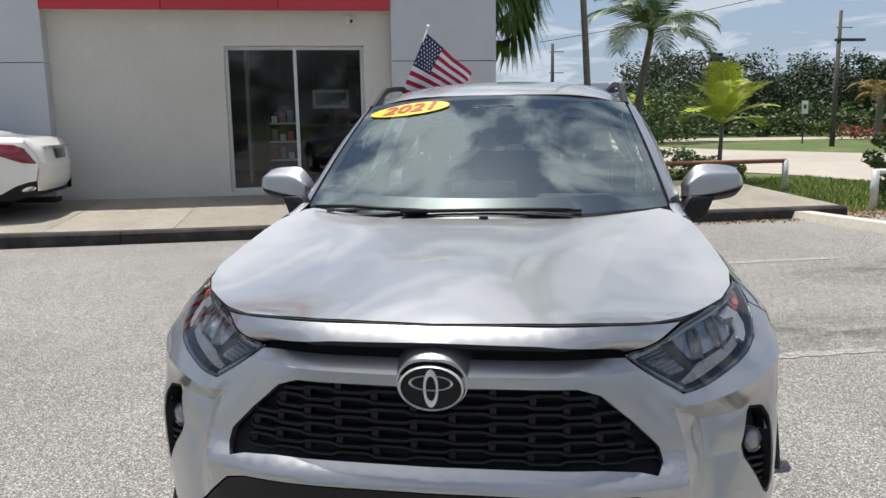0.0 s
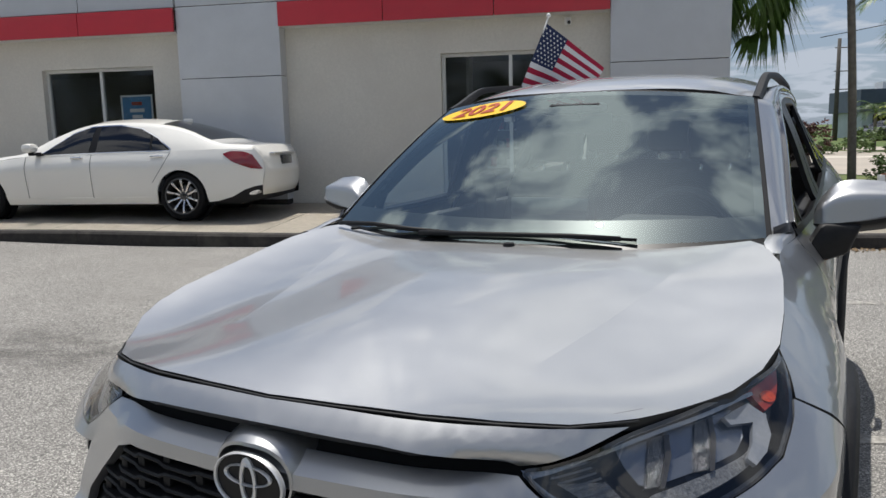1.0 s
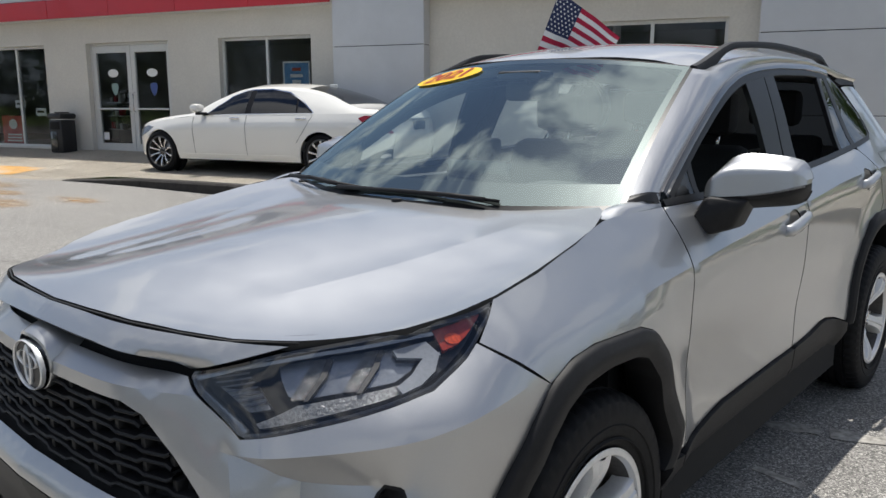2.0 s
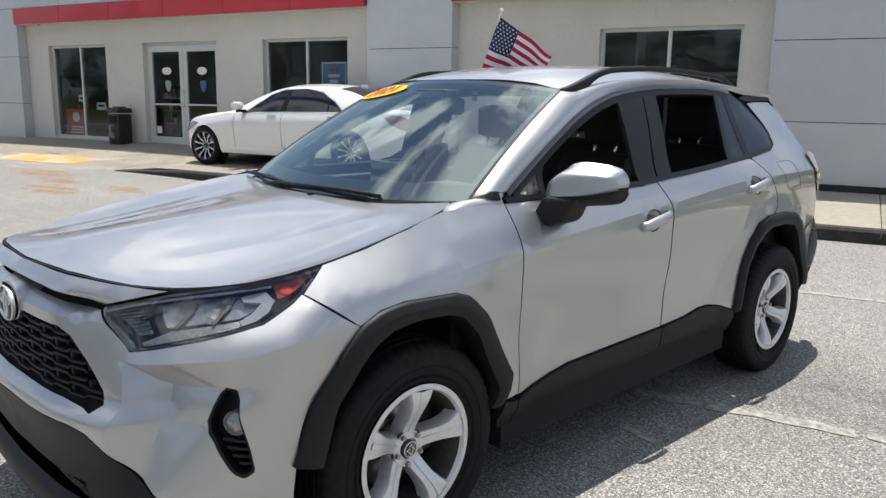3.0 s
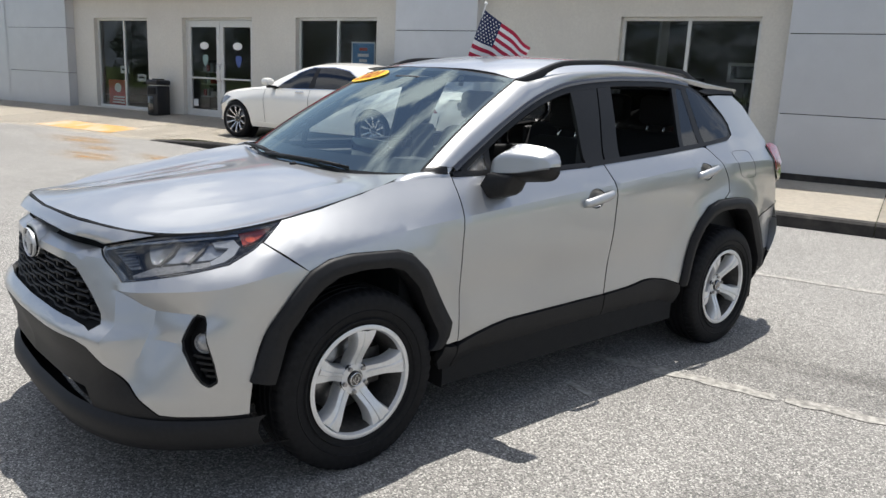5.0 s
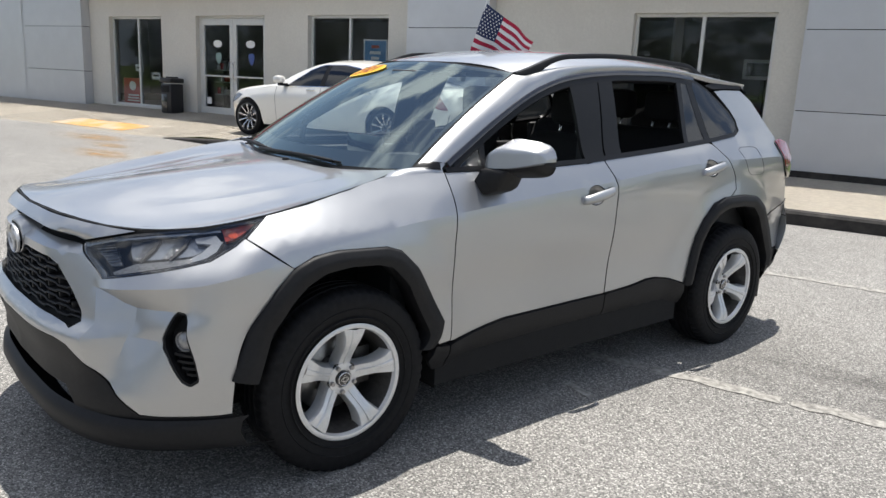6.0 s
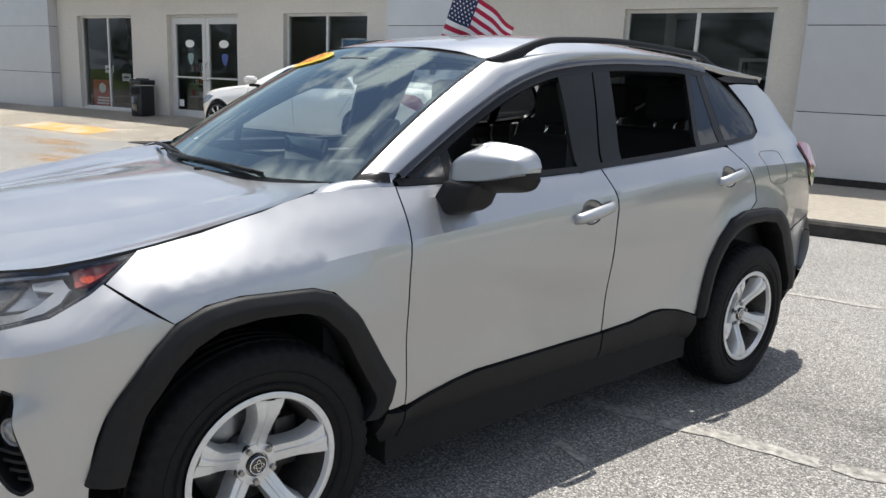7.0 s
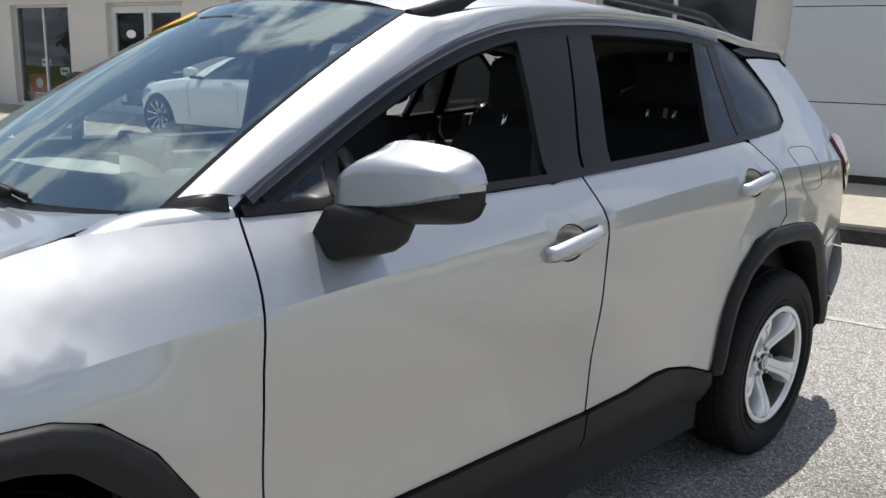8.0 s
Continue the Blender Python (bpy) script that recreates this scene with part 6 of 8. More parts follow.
door = thing("door_1", "white-framed double glass shop door, shut", "door", B, kind="structure")
u0, u1 = HOLES[1][:2]
v0, v1 = FRAME_V - 0.03, FRAME_V + 0.03
for a, b, z0, z1 in ((u0, u0 + 0.05, 0.30, TOP), (u1 - 0.05, u1, 0.30, TOP), (u0 + 0.05, u1 - 0.05, TOP - 0.05, TOP)):
    part("door_frame", box(a, b, v0, v1 + 0.02, z0, z1, 0.004), M["white_frame"], door, smooth=False)
mid = (u0 + u1) / 2
for a, b, inner in ((u0 + 0.055, mid - 0.004, 1), (mid + 0.004, u1 - 0.055, -1)):
    leaf = part("door_leaf", box(a, a + 0.11, v0, v1, 0.37, TOP - 0.055, 0.004), M["white_frame"], door, smooth=False)
    part("stile", box(b - 0.11, b, v0, v1, 0.37, TOP - 0.055, 0.004), M["white_frame"], leaf, smooth=False)
    part("top_rail", box(a + 0.11, b - 0.11, v0, v1, TOP - 0.20, TOP - 0.055, 0.004), M["white_frame"], leaf, smooth=False)
    part("bottom_rail", box(a + 0.11, b - 0.11, v0, v1, 0.37, 0.55, 0.004), M["white_frame"], leaf, smooth=False)
    p = part("pane", box(a + 0.11, b - 0.11, FRAME_V, FRAME_V + 0.008, 0.55, TOP - 0.20), M["shop_glass"], leaf, smooth=False)
    p.visible_shadow = False
    part("push_bar", box(a + 0.08, b - 0.08, v0 - 0.05, v0 - 0.02, 1.27, 1.31, 0.01), M["white_frame"], leaf)
    hx = b - 0.055 if inner > 0 else a + 0.055
    bm = bmesh.new()
    add_tube(bm, [(hx, v0, 1.22), (hx, v0 - 0.06, 1.25), (hx, v0 - 0.06, 1.60), (hx, v0, 1.63)], 0.013, 8)
    part("door_handle", bm, M["chrome"], leaf)
    c = (a + b) / 2
    bm = bmesh.new()
    vs = [bm.verts.new((c + 0.15 * math.cos(t), FRAME_V - 0.004, 2.04 + 0.085 * math.sin(t))) for t in [2 * math.pi * k / 32 for k in range(32)]]
    bm.faces.new(vs)
    part("oval_decal", bm, M["white_plastic"], leaf, "pale oval sticker")
    bm = bmesh.new()
    vs = [bm.verts.new((c + 0.03 + 0.10 * x, FRAME_V - 0.004, 1.70 + 0.13 * z)) for x, z in ((-0.9, 0.9), (0, 1.05), (0.9, 0.9), (1.0, 0.2), (0.6, -0.6), (0, -1.1), (-0.6, -0.6), (-1.0, 0.2))]
    bm.faces.new(vs)
    part("shield_decal", bm, material("blue_decal", (0.05, 0.09, 0.28) if inner < 0 else (0.22, 0.32, 0.30), 0.5, grain=(30, 0.1)), leaf, "small shield sticker")
    part("notice", box(a + 0.14, a + 0.30, FRAME_V - 0.006, FRAME_V - 0.002, 0.62, 0.78), M["white_plastic"], leaf, smooth=False)

# litter bin
binm = material("black_bin_plastic", (0.016, 0.016, 0.018), 0.45, grain=(30, 0.2))
bn = thing("litter_bin", "black hooded plastic litter bin beside the shop door", "bin", B)
g = walk_top(-13, 10.9)
part("bin_body", box(-13.22, -12.84, 10.80, 11.18, g, g + 0.70, 0.03), binm, bn)
part("bin_hood", box(-13.24, -12.82, 10.78, 11.20, g + 0.72, g + 0.84, 0.04), binm, bn)
part("bin_flap", box(-13.17, -12.89, 10.785, 10.80, g + 0.50, g + 0.66, 0.004), M["void_black"], bn)
part("ash_tray", box(-13.12, -12.92, 10.88, 11.1, g + 0.84, g + 0.87, 0.01), M["steel_dark"], bn)
part("bin_panel", box(-13.17, -12.98, 10.788, 10.80, g + 0.05, g + 0.45, 0.003), M["gloss_black"], bn)

# boards and posters behind the glass
red = thing("sale_board", "red printed board with a white circle, leaning inside the window", "board", B)
part("board", box(-15.74, -14.98, FRAME_V + 0.10, FRAME_V + 0.12, 0.46, 1.12), material("red_print_board", (0.40, 0.02, 0.02), 0.5, grain=(8, 0.15)), red, smooth=False)
bm = bmesh.new()
bm.faces.new([bm.verts.new((-15.36 + 0.14 * math.cos(t), FRAME_V + 0.094, 0.92 + 0.12 * math.sin(t))) for t in [2 * math.pi * k / 32 for k in range(32)]])
part("white_circle", bm, M["white_plastic"], red)
for k in range(3):
    part("print_bar", box(-15.60 + 0.02 * k, -15.10, FRAME_V + 0.090, FRAME_V + 0.096, 0.52 + 0.07 * k, 0.555 + 0.07 * k), M["white_plastic"], red, smooth=False)
for pu, pz in ((-15.22, 1.30), (-14.55, 1.12)):
    nt = thing("paper_notice", "small white paper notice behind shop glass", "notice", B, group="notices")
    part("paper", box(pu, pu + 0.34, FRAME_V + 0.10, FRAME_V + 0.104, pz, pz + 0.18), M["white_plastic"], nt, smooth=False)
    part("print_bar", box(pu + 0.05, pu + 0.27, FRAME_V + 0.096, FRAME_V + 0.0995, pz + 0.07, pz + 0.12), M["steel_dark"], nt, smooth=False)
po = thing("blue_poster", "blue poster with pale bars behind the shop window", "poster", B)
part("sheet", box(-7.60, -6.98, FRAME_V + 0.12, FRAME_V + 0.126, 1.55, 2.20), material("blue_poster_print", (0.08, 0.24, 0.45), 0.5, grain=(7, 0.15)), po, smooth=False)
for a, b, c, d in ((-7.60, -6.98, 2.17, 2.20), (-7.60, -7.57, 1.55, 2.17), (-7.01, -6.98, 1.55, 2.17)):
    part("border", box(a, b, FRAME_V + 0.115, FRAME_V + 0.1195, c, d), M["white_plastic"], po, smooth=False)
for k, (w, z) in enumerate(((0.10, 2.05), (0.14, 1.93), (0.10, 1.82), (0.22, 1.68))):
    part("print_bar", box(-7.29 - w, -7.29 + w, FRAME_V + 0.113, FRAME_V + 0.1195, z - 0.03, z + 0.03), M["white_plastic"] if k != 0 else M["sticker_red"], po, smooth=False)

# security cameras and spot lamps under the fascia
for cu_, cz in ((0.31, 3.06), (-15.97, 3.20)):
    c = thing("security_camera", "small white security camera on the shop wall", "camera", B, group="security cameras")
    part("mount", box(cu_ - 0.05, cu_ + 0.05, FACE - 0.03, FACE - 0.002, cz - 0.05, cz + 0.07, 0.008), M["white_plastic"], c)
    bm = bmesh.new()
    add_tube(bm, [(cu_ + 0.01, FACE - 0.03, cz + 0.02), (cu_ + 0.02, FACE - 0.19, cz - 0.03)], 0.042, 12)
    part("housing", bm, M["white_plastic"], c)
    bm = bmesh.new()
    add_tube(bm, [(cu_ + 0.02, FACE - 0.188, cz - 0.029), (cu_ + 0.0215, FACE - 0.20, cz - 0.033)], 0.028, 12)
    part("camera_lens", bm, M["gloss_black"], c)

# dim furniture seen through the panes
desk = thing("shop_counter", "dim wooden shop counter inside the showroom", "counter", B)
part("counter_front", box(-1.0, 1.9, 14.2, 14.3, 0.34, 1.35), M["trim"], desk, smooth=False)
part("counter_top", box(-1.05, 1.95, 14.1, 14.8, 1.35, 1.40, 0.01), M["dash"], desk)
tv = thing("wall_screen", "white-framed dark screen on the showroom wall", "screen", B)
part("frame", box(-0.35, 0.34, 13.47, 13.52, 1.70, 2.05, 0.01), M["white_plastic"], tv)
part("display", box(-0.29, 0.28, 13.455, 13.468, 1.76, 1.99), M["gloss_black"], tv, smooth=False)
part("post", box(-0.04, 0.04, 13.52, 13.58, 0.34, 1.9), M["trim"], tv, smooth=False)
pt = thing("partition", "dark showroom partition with a pale door", "partition", B)
part("panel", box(0.4, 2.3, 15.2, 15.3, 0.34, 2.6), M["trim"], pt, smooth=False)
part("pale_edge", box(-1.55, -1.50, 13.0, 13.5, 0.34, 2.9), M["white_frame"], pt, smooth=False)
for k, (su, sv) in enumerate(((-14.9, 13.2), (-14.1, 13.6), (-8.2, 13.4), (-7.4, 14.2), (-0.9, 12.9))):
    sh = thing("display_stand", "dark showroom display stand with small goods", "stand", B, group="display stands")
    part("stand_frame", box(su - 0.25, su + 0.25, sv - 0.2, sv + 0.2, 0.34, 0.44, 0.01), M["trim"], sh)
    part("stand_back", box(su - 0.25, su + 0.25, sv + 0.16, sv + 0.2, 0.44, 1.75, 0.01), M["trim"], sh)
    for q in range(3):
        part("shelf", box(su - 0.25, su + 0.25, sv - 0.15, sv + 0.158, 0.75 + 0.33 * q, 0.78 + 0.33 * q), M["white_frame"], sh, smooth=False)
        for r in range(3):
            hgt = 0.12 + 0.05 * ((k + q + r) % 3)
            part("goods", box(su - 0.2 + 0.14 * r, su - 0.1 + 0.14 * r, sv - 0.1, sv + 0.05, 0.782 + 0.33 * q, 0.782 + 0.33 * q + hgt, 0.01), (M["white_plastic"], M["red_panel"], M["dash"])[(k + q + r) % 3], sh)
# glowing panels added under the showroom ceiling, out of view, to light the room
for k, lu in enumerate((-14.6, -11.3, -8.3, -7.0, -0.9, 0.4)):
    cl = thing("added_ceiling_panel", "small glowing ceiling panel added inside the showroom", "lamp", B, group="ceiling lamps")
    part("trim_ring", box(lu - 0.16, lu + 0.16, 13.6, 13.9, 2.985, 2.998, 0.004), M["white_frame"], cl)
    em = bpy.data.materials.get("added_panel_glow") or bpy.data.materials.new("added_panel_glow")
    em.use_nodes = True
    em.node_tree.nodes["Principled BSDF"].inputs["Emission Color"].default_value = (1, 0.95, 0.85, 1)
    em.node_tree.nodes["Principled BSDF"].inputs["Emission Strength"].default_value = 1.5
    part("diffuser", box(lu - 0.12, lu + 0.12, 13.64, 13.86, 2.975, 2.984), em, cl, smooth=False)

# faded lines, rust stains and the ramp's yellow field
for i, (lv, a, b) in enumerate(((2.45, 0.75, 7.8), (5.30, 1.2, 7.8), (-0.45, 2.9, 7.8))):
    ln = thing("parking_line", "faded pale parking line on the asphalt", "line", B, group="parking lines", kind="structure")
    rnd = random.Random(40 + i)
    u = a
    while u < b:
        w = rnd.uniform(0.25, 0.9)
        if rnd.random() < 0.9:
            bm = bmesh.new()
            n = 8
            lo_, hi_ = [], []
            for k in range(n + 1):
                uu = u + w * k / n
                lo_.append((uu, lv - 0.05 + rnd.uniform(-0.012, 0.02), 0.004))
                hi_.append((uu, lv + 0.05 + rnd.uniform(-0.02, 0.012), 0.004))
            add_grid(bm, [lo_, hi_])
            part("paint_patch", bm, M["paint_line"], ln, smooth=False)
        u += w + rnd.uniform(0.01, 0.06)
chip_ = thing("paint_chip", "short pale paint mark on the asphalt", "mark", pose(0.90, 2.30, 0, 0, 0, -12), kind="structure")
part("chip", box(-0.10, 0.10, -0.022, 0.022, 0.0, 0.004), M["paint_line"], chip_, smooth=False)
yf = thing("tactile_strip", "worn yellow painted strip on the ramp", "ramp marking", B, kind="structure")
bm = sheet(-13.9, -11.3, 8.36, 9.15, lambda u, v: walk_top(u, v) + 0.005, 24, 3)
part("yellow_field", bm, M["tactile"], yf, smooth=False)


def stain(name, u, v, ru, rv, colour, strength, seed, label):
    """A thin soft-edged mark lying on the asphalt."""
    m = bpy.data.materials.new(name)
    m.use_nodes = True
    T = m.node_tree
    b = T.nodes["Principled BSDF"]
    b.inputs["Base Color"].default_value = (*colour, 1)
    b.inputs["Roughness"].default_value = 0.9
    co = node(T, "ShaderNodeTexCoord")
    ln = node(T, "ShaderNodeVectorMath")
    ln.operation = "LENGTH"
    T.links.new(co.outputs["Object"], ln.inputs[0])
    fall = node(T, "ShaderNodeMapRange")
    fall.inputs["From Min"].default_value, fall.inputs["From Max"].default_value = 1.0, 0.2
    T.links.new(ln.outputs["Value"], fall.inputs["Value"])
    n = node(T, "ShaderNodeTexNoise", Scale=2.3 + 0.1 * seed, Detail=8.0, Roughness=0.7)
    T.links.new(co.outputs["Object"], n.inputs["Vector"])
    r = node(T, "ShaderNodeMapRange")
    r.inputs["From Min"].default_value, r.inputs["From Max"].default_value = 0.40, 0.62
    T.links.new(n.outputs["Fac"], r.inputs["Value"])
    mu = node(T, "ShaderNodeMath")
    mu.operation = "MULTIPLY"
    T.links.new(fall.outputs[0], mu.inputs[0])
    T.links.new(r.outputs[0], mu.inputs[1])
    mk = node(T, "ShaderNodeMath")
    mk.operation = "MULTIPLY"
    mk.inputs[1].default_value = strength
    T.links.new(mu.outputs[0], mk.inputs[0])
    T.links.new(mk.outputs[0], b.inputs["Alpha"])
    bm = bmesh.new()
    pts = [[(math.cos(a) * q, math.sin(a) * q, lot(u + ru * math.cos(a) * q, v + rv * math.sin(a) * q) + 0.005) for a in [2 * math.pi * k / 24 for k in range(24)]] for q in (1.0, 0.66, 0.33, 0.05)]
    add_grid(bm, pts, True)
    ob = finish(bm, name, m, None, label, False)
    ob.matrix_world = B @ pose(u, v, 0) @ Matrix.Diagonal((ru, rv, 1, 1))
    return tagged(ob, label, "stain", kind="structure")


for i, (u, v, ru, rv) in enumerate(((-8.4, 5.9, 0.9, 0.45), (-10.6, 7.2, 1.3, 0.5), (-9.2, 6.6, 0.7, 0.3), (-7.6, 6.6, 0.6, 0.3))):
    stain("rust_stain", u, v, ru, rv, (0.42, 0.24, 0.08), 0.75, i, "orange rust stain on the asphalt")
for i, (u, v, ru, rv) in enumerate(((3.2, 2.9, 1.6, 0.6), (4.6, 0.8, 1.2, 1.0), (-3.5, 3.4, 1.8, 0.8), (5.2, 4.6, 1.5, 0.7), (-4.6, 0.5, 1.4, 1.1), (2.8, 1.2, 0.7, 0.4))):
    stain("dark_stain", u, v, ru, rv, (0.085, 0.08, 0.074), 0.45, 5 + i, "dark worn patch on the asphalt")

# ---- sedans ----
sd_top = ease([(0.05, 0.66), (0.2, 0.80), (0.6, 0.90), (1.1, 0.965), (1.42, 1.00), (1.55, 1.05), (1.95, 1.29), (2.25, 1.42), (2.6, 1.485), (3.0, 1.495), (3.4, 1.475), (3.74, 1.425), (4.06, 1.33), (4.45, 1.155), (4.66, 1.095), (5.00, 1.070), (5.12, 1.050), (5.25, 0.80)])
sd_belt = ease([(0.0, 0.62), (0.3, 0.78), (1.0, 0.90), (1.5, 0.955), (2.5, 0.985), (4.0, 1.005), (4.6, 1.01), (5.1, 0.99), (5.25, 0.78)])
sd_plan = ease([(0.0, 0.52), (0.1, 0.66), (0.3, 0.80), (0.7, 0.90), (1.2, 0.94), (2.6, 0.955), (4.0, 0.95), (4.6, 0.915), (5.0, 0.85), (5.18, 0.76), (5.25, 0.66)])


def sd_side(l, z):
    pw = sd_plan(l)
    bz = sd_belt(l)
    f = ease([(0.20, 0.90), (0.34, 0.955), (0.55, 0.985), (0.78 * bz + 0.02, 1.0), (bz, 0.925), (bz + 0.12, 0.86), (bz + 0.30, 0.75), (bz + 0.48, 0.60)])(z)
    return (l, pw * f, z)


def sd_upper(l, t):
    """From the belt (t = 0) over the roof edge to the middle (t = 1)."""
    bz, tz = sd_belt(l), sd_top(l)
    pw = sd_plan(l)
    h = max(0.0, tz - bz)
    k = min(1, h / 0.40)
    w0 = pw * 0.925
    w1 = w0 + (pw * 0.66 - w0) * k
    if t < 0.5:
        s = t / 0.5
        z = bz + (h * 0.84) * s * (0.35 + 0.65 * k) + h * 0.6 * (1 - k) * s
        return (l, w0 + (w1 - w0) * s + 0.02 * k * math.sin(math.pi * s) - 0.03 * (1 - k) * s, z)
    s = (t - 0.5) / 0.5
    p = sd_upper(l, 0.4999)
    z0 = p[2]
    return (l, p[1] * (1 - s), z0 + (tz - z0) * math.sin(s * math.pi / 2) ** 0.9)


def make_sedan(paint, label, m, detail=True):
    car = thing("sedan_car", label, "car", m)
    F, R = 0.77, 4.04
    arch = lambda c: [(c + 0.385 * math.cos(a), 0.345 + 0.385 * math.sin(a)) for a in [math.pi * k / 16 for k in range(17)]]
    low_z = 0.24
    out = [(0.10, 0.40), (0.04, 0.55), (0.06, sd_belt(0.06))] + [(l, sd_belt(l)) for l in (0.3, 0.6, 1.0, 1.5, 2.0, 2.6, 3.2, 3.8, 4.3, 4.7, 5.0, 5.12)] + [(5.20, 0.88), (5.235, 0.70), (5.20, 0.45), (5.12, 0.33), (R + 0.40, 0.26)]
    out += [p for p in arch(R)] + [(R - 0.40, low_z), (F + 0.40, low_z)] + [p for p in arch(F)] + [(F - 0.39, 0.27), (0.2, 0.27)]
    for s in (1, -1):
        f = (lambda l, z: sd_side(l, z)) if s > 0 else (lambda l, z: (lambda p: (p[0], -p[1], p[2]))(sd_side(l, z)))
        panel("body_side", out, f, paint, car, 0.07, 0.03, (), "", (2.6, 0, 0.5), 0.0)
        g2 = lambda l, t, s=s: (lambda p: (p[0], s * (p[1] + 0.004), p[2]))(sd_upper(l, t))
        g1 = lambda l, t, s=s: (lambda p: (p[0], s * (p[1] + 0.0015), p[2]))(sd_upper(l, t))
        opening = [(1.72, 0.0), (1.98, 0.265), (2.22, 0.415), (2.52, 0.475), (3.00, 0.475), (3.36, 0.425), (3.66, 0.265), (3.90, 0.04), (3.88, 0.0)]
        wins = [
            [(1.77, 0.015), (2.00, 0.25), (2.23, 0.395), (2.50, 0.452), (2.61, 0.455), (2.58, 0.015)],
            [(2.70, 0.015), (2.70, 0.457), (3.00, 0.457), (3.34, 0.41), (3.53, 0.32), (3.57, 0.015)],
            [(3.60, 0.015), (3.57, 0.295), (3.64, 0.25), (3.85, 0.03), (3.84, 0.015)],
        ]
        panel("window_surround", opening, g1, M["frame_black"], car, 0.08, 0.003, (), "", (2.6, 0, 0.9), 0.0, rim=False)
        for w in wins:
            panel("side_window", w, g2, M["sedan_glass"], car, 0.06, 0.004, (), "dark side glass", (2.6, 0, 0.9), 0.0, rim=False)
        g3 = lambda l, t, s=s: (lambda p: (p[0], s * (p[1] + 0.006), p[2]))(sd_upper(l, t))
        panel("window_trim", inset(opening, -0.004), g3, M["chrome"] if detail else M["gloss_black"], car, 0.06, 0.003, (inset(opening, 0.014),), "", (2.6, 0, 0.9), 0.0, rim=False)
    cuts = [("bonnet", 0.06, 1.52, "paint"), ("windscreen", 1.52, 2.30, "glass"), ("roof", 2.30, 3.63, "paint"), ("rear_window", 3.63, 4.43, "glass"), ("boot_lid", 4.43, 5.235, "paint")]
    for nm, a, b, mt in cuts:
        if mt == "glass":
            bm = bmesh.new()
            n = 14
            add_grid(bm, [[(lambda p: (p[0], sg * p[1], p[2] + 0.003))(sd_upper(a + (b - a) * i / n, 0.56 + 0.44 * j / 8)) for sg, j in [(1, q) for q in range(9)] + [(-1, q) for q in range(7, -1, -1)]] for i in range(n + 1)])
            bmesh.ops.recalc_face_normals(bm, faces=bm.faces[:])
            part(nm, bm, M["sedan_glass"], car, sharp=None)
            t1 = 0.56
        else:
            t1 = 1.0
        n = max(4, int((b - a) / 0.06))
        for sg in (1, -1):
            bm = bmesh.new()
            add_grid(bm, [[(lambda p: (p[0], sg * p[1], p[2]))(sd_upper(a + (b - a) * i / n, t1 * j / 16)) for j in range(17)] for i in range(n + 1)])
            bmesh.ops.recalc_face_normals(bm, faces=bm.faces[:])
            if sum(f.normal.z for f in bm.faces) < 0:
                bmesh.ops.reverse_faces(bm, faces=bm.faces[:])
            part(nm if mt != "glass" else "roof_pillar", bm, paint, car, sharp=None)
    part("tray", box(0.5, 4.9, -0.80, 0.80, 0.22, 0.30), M["void_black"], car, smooth=False)
    for c in (F, R):
        for s in (1, -1):
            w = make_wheel("wheel", 20, car, 0.350, 0.262, 10, True)
            w.matrix_basis = pose(c, s * 0.80, 0.35, 0, 0, 90 * s)
            bm = bmesh.new()
            add_lathe(bm, [(0.02, 0.0), (0.40, 0.0), (0.40, 0.12)], 32, "y")
            bmesh.ops.transform(bm, matrix=pose(c, s * 0.66, 0.35, 0, 0, 0 if s > 0 else 180), verts=bm.verts[:])
            part("wheel_housing", bm, M["void_black"], car)
    # ends
    for nm, l0, l1, z0, z1, mt in (("grille", 0.03, 0.12, 0.42, 0.66, "gloss_black"), ("front_bumper", 0.06, 0.5, 0.22, 0.42, "paint"), ("rear_diffuser", 4.9, 5.16, 0.27, 0.42, "plastic")):
        part(nm, box(l0, l1, -sd_plan(l0 if "rear" not in nm else l1) * 0.90, sd_plan(l0 if "rear" not in nm else l1) * 0.90, z0, z1, 0.05), paint if mt == "paint" else M[mt], car)
    rear_l = ease([(0.33, 5.12), (0.45, 5.20), (0.70, 5.235), (0.80, 5.215), (0.88, 5.20), (1.0, 5.12), (1.06, 5.07)])
    bm = bmesh.new()
    rows = []
    for i in range(19):
        z = 0.34 + 0.70 * i / 18
        l0 = rear_l(z)
        w0 = sd_side(l0, z)[1]
        fold = 0.022 * math.exp(-(((z - 0.70) / 0.045) ** 2))
        rows.append([(l0 + (0.075 + fold) * (1 - abs(q) ** 2.6), w0 * q, z) for q in [-1 + j / 14 for j in range(29)]])
    add_grid(bm, rows)
    bmesh.ops.recalc_face_normals(bm, faces=bm.faces[:])
    if sum(f.normal.x for f in bm.faces) < 0:
        bmesh.ops.reverse_faces(bm, faces=bm.faces[:])
    part("rear_bumper", bm, paint, car, "smooth painted tail and bumper", sharp=50)
